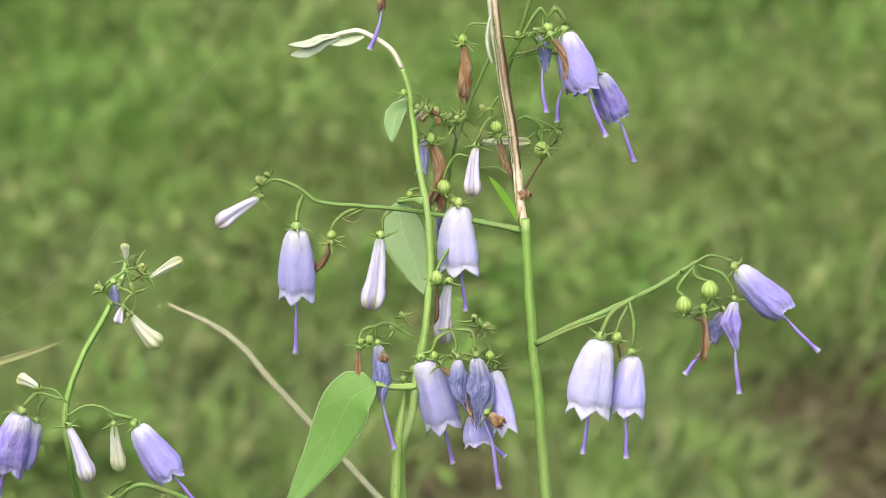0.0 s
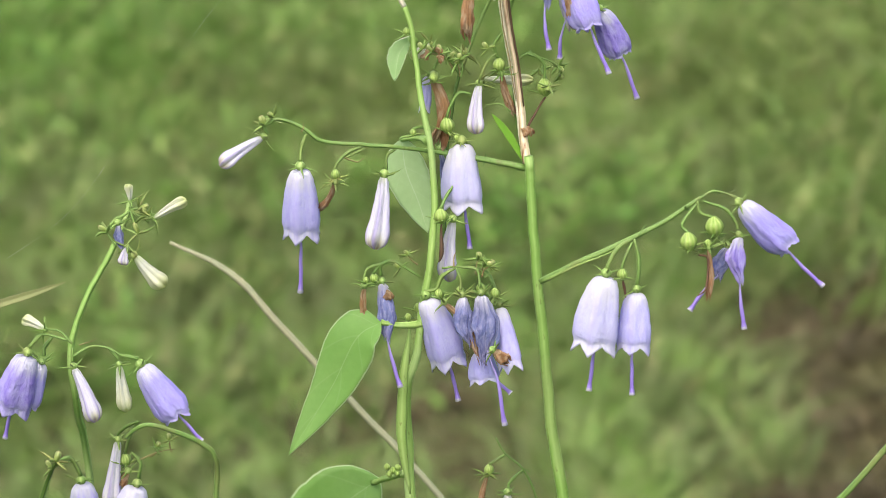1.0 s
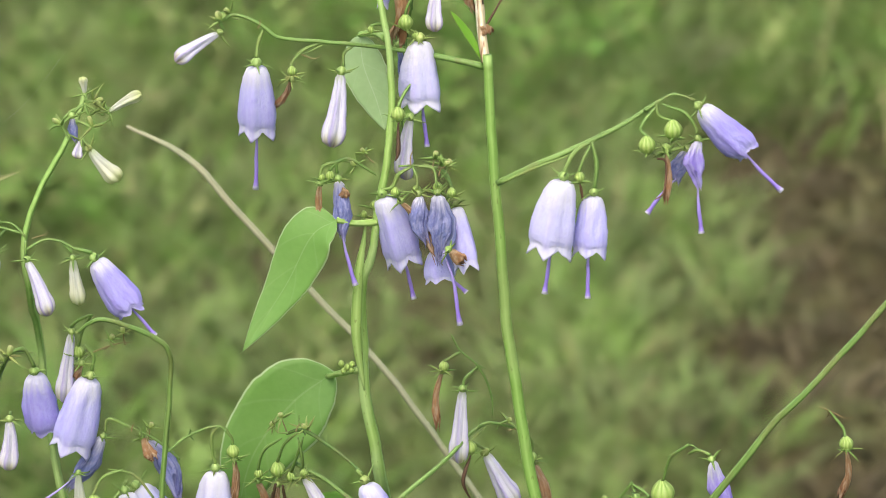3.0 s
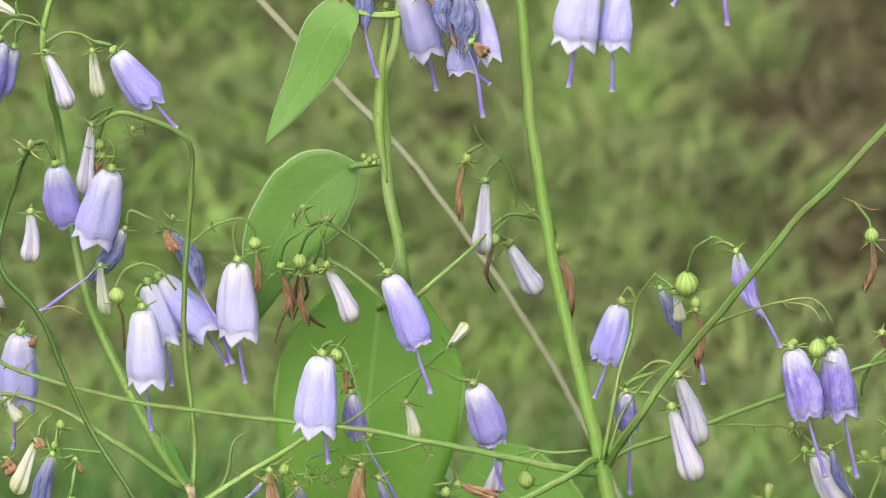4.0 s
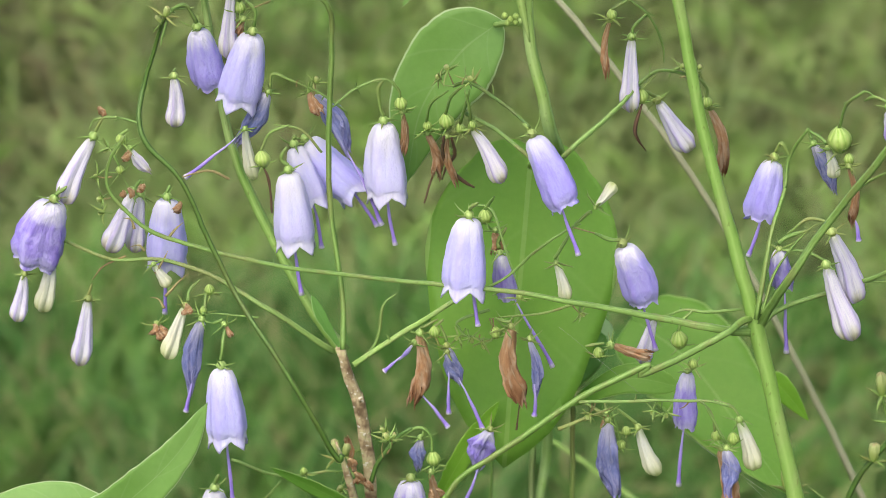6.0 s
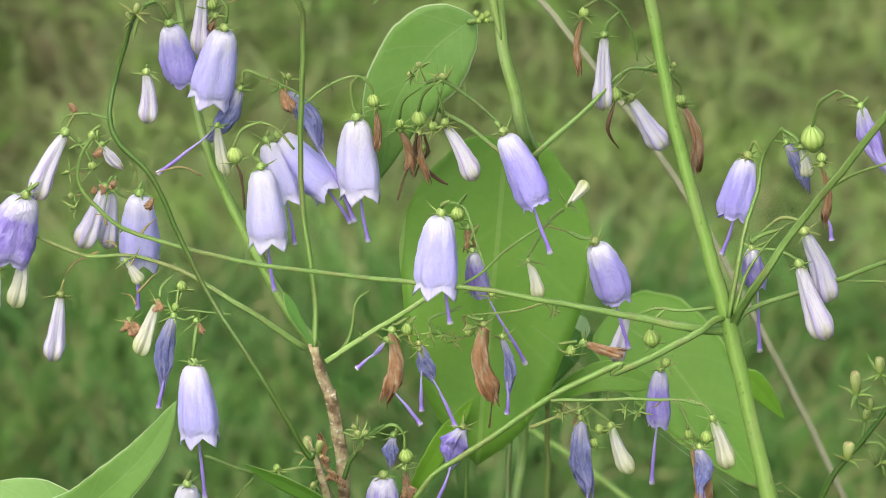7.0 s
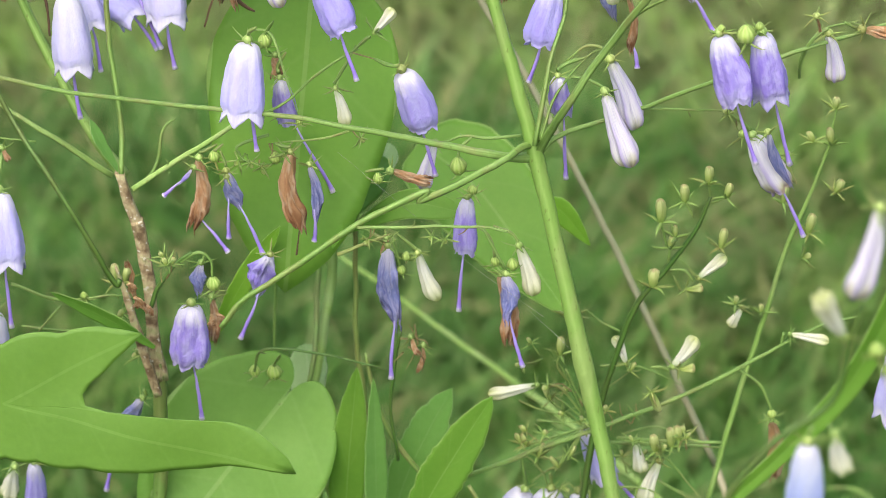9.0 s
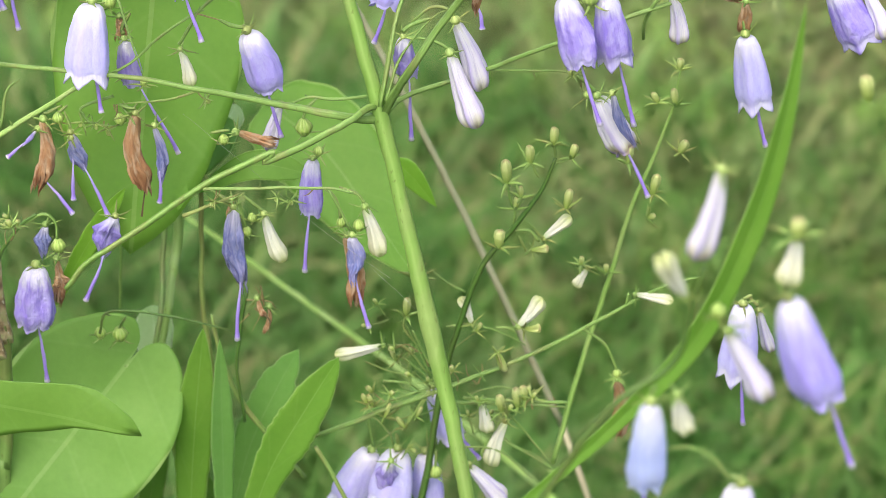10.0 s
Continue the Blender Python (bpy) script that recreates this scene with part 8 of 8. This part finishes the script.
young(Dp, (127.3, 14.4, 643.3), (128.3, 14.4, 640.3), 1.0, sepal=3.20)
young(Dp, (144.5, 15.3, 635.8), (145.7, 15.3, 638.1), 1.0, sepal=3.20)
young(Dp, (125.4, 14.3, 672.9), (126.6, 14.3, 675.0), 1.0, sepal=3.20)
young(Dp, (110.8, 13.1, 643.5), (112.7, 13.1, 642.7), 1.0, sepal=3.20)
bell(Dp, (179.6, 12.2, 744.8), (183.0, 13.2, 727.6), 7.6, style=(185.4, 13.5, 719.2), stalk=[(179.0, 12.2, 748.7)], look_of="bell", wrinkle=0.08, label="lilac bell under a dry flower")
wilted(Dp, (179.1, 12.2, 752.4), (178.9, 13.4, 745.7), 3.3, "brown", stalk=[(181.1, 12.1, 757.2)])
bell(Dp, (197.3, 12.1, 756.3), (204.2, 12.7, 743.1), 8.5, look_of="deep", wrinkle=0.20)
bud(Dp, (203.7, 12.1, 755.1), (208.3, 10.1, 745.7), 4.3, look_of="bud")
bell(Dp, (181.8, 4.0, 685.8), (181.6, 6.7, 666.3), 8.3, style=(183.9, 7.5, 654.2), stalk=[(183.6, 3.7, 688.7)], look_of="bell")
bud(Dp, (186.6, 14.1, 678.8), (189.9, 15.8, 667.8), 2.8, stalk=[(183.7, 14.1, 683.0)], look_of="bud")
young(Dp, (224.9, 133.2, 672.5), (223.7, 133.2, 679.6), 3.9)
tube("twig", [(121.5, 13.9, 658.1), (121.7, 13.9, 661.0), (120.4, 13.7, 663.1)], [0.19, 0.14, 0.12], "twig", Dp)
young(Dp, (120.4, 13.7, 663.1), (120.1, 13.7, 664.6), 1.2, sepal=3.01)
tube("twig", [(120.6, 15.7, 656.6), (118.2, 15.4, 657.5), (117.4, 15.4, 659.8)], [0.19, 0.14, 0.12], "branch", Dp)
tube("twig", [(126.2, 15.2, 659.2), (127.1, 15.3, 661.8), (126.8, 15.2, 664.1)], [0.19, 0.14, 0.12], "twig", Dp)
tube("twig", [(125.9, 15.2, 659.0), (123.9, 14.9, 661.6), (123.3, 14.8, 664.4)], [0.19, 0.14, 0.12], "twig", Dp)
tube("twig", [(106.9, 14.8, 653.4), (104.7, 14.7, 655.2), (103.0, 14.7, 657.0)], [0.19, 0.14, 0.12], "twig", Dp)
young(Dp, (103.0, 14.7, 657.0), (101.6, 14.7, 658.3), 1.2, sepal=2.66)
tube("twig", [(116.1, 13.1, 656.6), (116.2, 13.1, 658.9), (115.2, 13.1, 660.6)], [0.19, 0.14, 0.12], "branch", Dp)
young(Dp, (115.2, 13.1, 660.6), (114.9, 13.1, 662.1), 0.8, sepal=3.27)
tube("twig", [(127.7, 13.6, 660.7), (126.1, 13.4, 663.1), (124.7, 13.2, 665.1)], [0.19, 0.14, 0.12], "branch", Dp)
tube("twig", [(104.2, 10.3, 655.6), (106.1, 10.4, 656.8), (106.8, 10.4, 658.8)], [0.19, 0.14, 0.12], "branch", Dp)
young(Dp, (106.8, 10.4, 658.8), (107.6, 10.4, 659.8), 1.2, sepal=3.26)
tube("twig", [(125.3, 16.5, 645.4), (124.7, 16.5, 647.9), (124.2, 16.5, 650.0)], [0.19, 0.14, 0.12], "branch", Dp)
young(Dp, (124.2, 16.5, 650.0), (123.9, 16.5, 651.5), 0.8, sepal=3.09)
tube("twig", [(112.3, 15.5, 639.6), (111.1, 15.5, 640.4), (110.3, 15.4, 641.4)], [0.19, 0.14, 0.12], "branch", Dp)
tube("twig", [(117.1, 16.8, 642.4), (116.8, 16.8, 645.1), (115.4, 16.7, 646.9)], [0.19, 0.14, 0.12], "branch", Dp)
tube("twig", [(126.3, 15.5, 646.3), (127.1, 15.7, 647.6), (127.9, 15.8, 648.5)], [0.19, 0.14, 0.12], "branch", Dp)
young(Dp, (127.9, 15.8, 648.5), (128.7, 15.8, 649.7), 0.8, sepal=3.40)
tube("twig", [(130.2, 12.9, 649.1), (131.4, 13.2, 651.7), (132.9, 13.5, 653.5)], [0.19, 0.14, 0.12], "branch", Dp)
young(Dp, (132.9, 13.5, 653.5), (133.7, 13.5, 654.8), 1.0, sepal=3.03)
tube("twig", [(125.6, 15.8, 645.8), (127.6, 16.2, 647.9), (128.6, 16.4, 650.3)], [0.19, 0.14, 0.12], "branch", Dp)
young(Dp, (128.6, 16.4, 650.3), (129.5, 16.4, 651.7), 0.8, sepal=3.24)
tube("twig", [(115.4, 17.1, 640.8), (115.1, 17.2, 643.8), (115.0, 17.2, 646.3)], [0.19, 0.14, 0.12], "branch", Dp)
tube("twig", [(106.2, 10.1, 638.3), (107.8, 10.2, 640.4), (108.3, 10.3, 642.6)], [0.19, 0.14, 0.12], "branch", Dp)
tube("twig", [(138.2, 16.4, 652.0), (137.7, 16.4, 654.3), (137.5, 16.4, 656.3)], [0.19, 0.14, 0.12], "twig", Dp)
young(Dp, (137.5, 16.4, 656.3), (137.2, 16.4, 658.0), 1.1, sepal=3.41)
tube("twig", [(133.6, 13.9, 652.7), (132.3, 13.8, 655.6), (132.3, 13.8, 658.1)], [0.19, 0.14, 0.12], "branch", Dp)
tube("twig", [(136.3, 14.1, 653.0), (136.9, 14.3, 655.1), (138.1, 14.5, 656.0)], [0.19, 0.14, 0.12], "twig", Dp)
young(Dp, (138.1, 14.5, 656.0), (138.9, 14.5, 657.4), 0.8, sepal=3.55)
tube("twig", [(143.6, 17.9, 651.9), (143.2, 17.9, 653.4), (142.7, 17.9, 654.5)], [0.19, 0.14, 0.12], "twig", Dp)
tube("twig", [(128.1, 11.6, 653.3), (127.5, 11.6, 655.5), (126.3, 11.4, 656.8)], [0.19, 0.14, 0.12], "branch", Dp)
young(Dp, (126.3, 11.4, 656.8), (125.6, 11.4, 658.3), 0.8, sepal=3.01)
tube("twig", [(111.4, 13.6, 669.9), (109.0, 13.5, 669.3), (107.4, 13.4, 668.2)], [0.19, 0.14, 0.12], "branch", Dp)
tube("twig", [(106.4, 14.9, 675.2), (104.0, 14.8, 674.3), (102.0, 14.7, 674.1)], [0.19, 0.14, 0.12], "branch", Dp)
young(Dp, (102.0, 14.7, 674.1), (100.5, 14.7, 673.7), 0.9, sepal=3.14)
tube("twig", [(105.6, 11.1, 678.4), (104.6, 11.1, 679.9), (104.0, 11.0, 681.2)], [0.19, 0.14, 0.12], "branch", Dp)
young(Dp, (104.0, 11.0, 681.2), (103.1, 11.0, 682.6), 0.9, sepal=2.66)
tube("twig", [(116.2, 14.6, 661.9), (113.5, 14.4, 663.2), (111.3, 14.3, 661.9)], [0.19, 0.14, 0.12], "branch", Dp)
young(Dp, (111.3, 14.3, 661.9), (110.0, 14.3, 661.9), 1.1, sepal=3.34)
tube("twig", [(112.8, 11.0, 669.5), (110.2, 10.8, 671.4), (107.7, 10.7, 670.3)], [0.19, 0.14, 0.12], "twig", Dp)
young(Dp, (107.7, 10.7, 670.3), (106.4, 10.7, 670.5), 1.2, sepal=3.18)
tube("twig", [(115.1, 14.0, 664.0), (114.0, 13.9, 667.2), (111.6, 13.7, 667.9)], [0.19, 0.14, 0.12], "twig", Dp)
young(Dp, (111.6, 13.7, 667.9), (110.8, 13.7, 668.9), 0.8, sepal=2.77)
tube("twig", [(104.3, 15.5, 643.4), (111.8, 16.0, 649.3), (118.7, 16.5, 652.8)], [0.29, 0.24, 0.19], "branch", Dp)
tube("twig", [(105.4, 14.5, 660.1), (111.7, 14.8, 658.7), (116.8, 15.2, 652.1)], [0.29, 0.24, 0.19], "branch", Dp)
tube("twig", [(121.9, 12.2, 644.6), (130.7, 13.0, 643.1), (138.4, 13.1, 635.9)], [0.28, 0.24, 0.19], "branch", Dp)
tube("twig", [(130.6, 15.4, 654.2), (137.1, 15.9, 646.2), (143.5, 15.6, 637.7)], [0.29, 0.24, 0.19], "branch", Dp)
tube("twig", [(111.5, 11.8, 674.6), (115.3, 12.2, 666.1), (118.5, 12.5, 661.8)], [0.28, 0.24, 0.19], "branch", Dp)

Gb = plant_of("broad_grass", "broad bright green grass blade rising beside the flowers", "grass", None)
leaf(Gb, [(123.6, -105.0, 697.6), (134.6, -105.0, 708.7), (148.2, -105.0, 723.6), (161.2, -105.0, 740.6), (169.7, -105.0, 763.0), (174.1, -105.0, 784.4), (176.1, -105.0, 804.8)], 4.7, REED, "leaf", roll=15, fold=0.25, name="blade")
tube("sheath", [(123.6, -105.0, 697.6), (127.0, -103.5, 410.7), (135.8, -99.0, -20.9)], [0.92, 1.01, 1.15], "stem", Gb)

E = plant_of("bellflower", "close bellflower spray with a large lilac bell and white buds", "wildflower", None, "bellflower plants")
tube("stem", [(127.7, -165.0, 737.8), (134.5, -165.0, 749.5), (142.8, -165.0, 763.0), (152.0, -165.0, 771.3), (154.5, -165.0, 781.3), (155.8, -165.0, 788.0)], [0.67, 0.64, 0.57, 0.50, 0.40], "dark", E)
tube("lower_stem", [(127.7, -165.0, 737.8), (131.3, -163.5, 432.5), (140.0, -159.0, -27.4)], [0.67, 0.74, 0.84], "dark", E)
bud(E, (157.4, -165.0, 803.8), (154.5, -164.4, 788.8), 3.9, look_of="bud", sepal=4)
bell(E, (169.0, -165.0, 782.4), (175.7, -165.6, 764.7), 8.2, style=(180.5, -165.8, 753.4), stalk=[(168.3, -165.0, 787.2)], look_of="dusk", wrinkle=0.02, sack=True, label="large lilac bell near the front")
bud(E, (160.3, -165.0, 776.4), (166.7, -165.0, 764.7), 4.0, stalk=[(157.9, -165.0, 781.2)], look_of="bud")
capsule(E, (158.4, -165.0, 780.3), 2.4)
bell(E, (148.9, -165.0, 763.7), (148.8, -164.0, 747.4), 6.1, style=(149.1, -163.7, 740.2), stalk=[(149.5, -165.0, 767.2)], look_of="faded", wrinkle=0.15, sack=True)
bud(E, (153.0, -165.0, 765.2), (155.0, -163.7, 758.2), 3.3, stalk=[(151.7, -165.0, 767.2)], look_of="cream")
bud(E, (169.5, -165.0, 793.6), (168.3, -166.3, 785.5), 3.3, look_of="cream")
young(E, (169.5, -165.0, 793.1), (169.5, -165.0, 796.5), 2.6, sepal=6)
bud(E, (153.1, -165.0, 783.1), (149.1, -166.9, 791.1), 3.3, look_of="cream")
bell(E, (163.6, -165.0, 749.0), (162.6, -163.5, 737.3), 6.9, stalk=[(161.7, -165.0, 751.0)], look_of="pale")
tube("twig", [(161.8, -165.0, 750.5), (158.1, -165.0, 755.0), (153.6, -165.0, 756.0), (148.4, -165.0, 755.0)], [0.30, 0.27, 0.20], "branch", E)

St = plant_of("dry_stalk", "straw-coloured dry grass stalk leaning behind the flowers", "grass stalk", None)
tube("stalk", [(2.0, 92.0, 825.0), (16.0, 91.0, 818.0), (29.0, 90.0, 804.0), (47.5, 90.0, 784.0), (62.0, 90.0, 768.0), (75.0, 90.0, 750.0), (85.5, 90.0, 735.0), (98.5, 90.0, 713.0), (110.0, 90.0, 690.0), (122.0, 91.0, 664.0), (135.0, 92.0, 634.0), (149.0, 94.0, 600.0)], [0.35, 0.78, 0.82, 0.78, 0.72, 0.70, 0.72, 0.74, 0.76, 0.8, 0.82, 0.85], "straw", St)
tube("lower_stem", [(149.0, 94.0, 600.0), (200.0, 100.0, 440.0), (300.0, 120.0, 12.0)], [0.8, 0.9, 1.0], "straw", St)

St2 = plant_of("dry_stalk", "pale green leaning grass stalk behind the flowers", "grass stalk", None)
tube("stalk", [(38.0, 200.0, 608.0), (52.0, 200.0, 598.0), (74.0, 200.0, 580.0), (96.0, 200.0, 562.0), (111.0, 200.0, 549.5), (150.0, 200.0, 512.0)], [0.19, 0.58, 0.70, 0.80, 0.9], "vine", St2)
tube("lower_stem", [(150.0, 200.0, 512.0), (215.0, 202.0, 420.0), (360.0, 206.0, 12.0)], [0.9, 1.0, 1.1], "vine", St2)

Gt = plant_of("grass_stalk", "pale dry grass tip beside the flowers", "grass stalk", None)
leaf(Gt, [(-40.7, 30.0, 821.3), (-26.3, 30.0, 825.8), (-19.2, 30.0, 828.1), (-13.4, 30.0, 830.2)], 1.7, BLADE, "dry_blade", roll=20, fold=0.3, name="blade")
tube("lower_stem", [(-40.7, 30.0, 821.3), (-58.0, 30.0, 815.0), (-80.0, 31.0, 798.0), (-130.0, 35.0, 700.0), (-240.0, 50.0, 380.0), (-330.0, 60.0, -7.7)], [0.45, 0.5, 0.53, 0.56, 0.6, 0.63], "straw", Gt)

Sp = plant_of("spider_thread", "thin slack spider threads between the flowers", "spider thread", None)
tube("thread", [(64.8, -5.0, 733.9), (78.5, -5.0, 721.3), (93.6, -5.0, 707.1), (106.6, -5.0, 696.7)], [0.03, 0.03], "silk", Sp, seg=4)
tube("thread", [(103.1, -5.0, 698.7), (109.0, -5.0, 692.7), (112.5, -5.0, 688.8)], [0.02, 0.02], "silk", Sp, seg=4)
tube("thread", [(31.7, -5.0, 906.8), (24.2, -5.0, 896.9), (16.5, -5.0, 886.7), (-5.8, -5.0, 854.8), (-20.5, -5.0, 843.1)], [0.02, 0.02], "silk", Sp, seg=4)
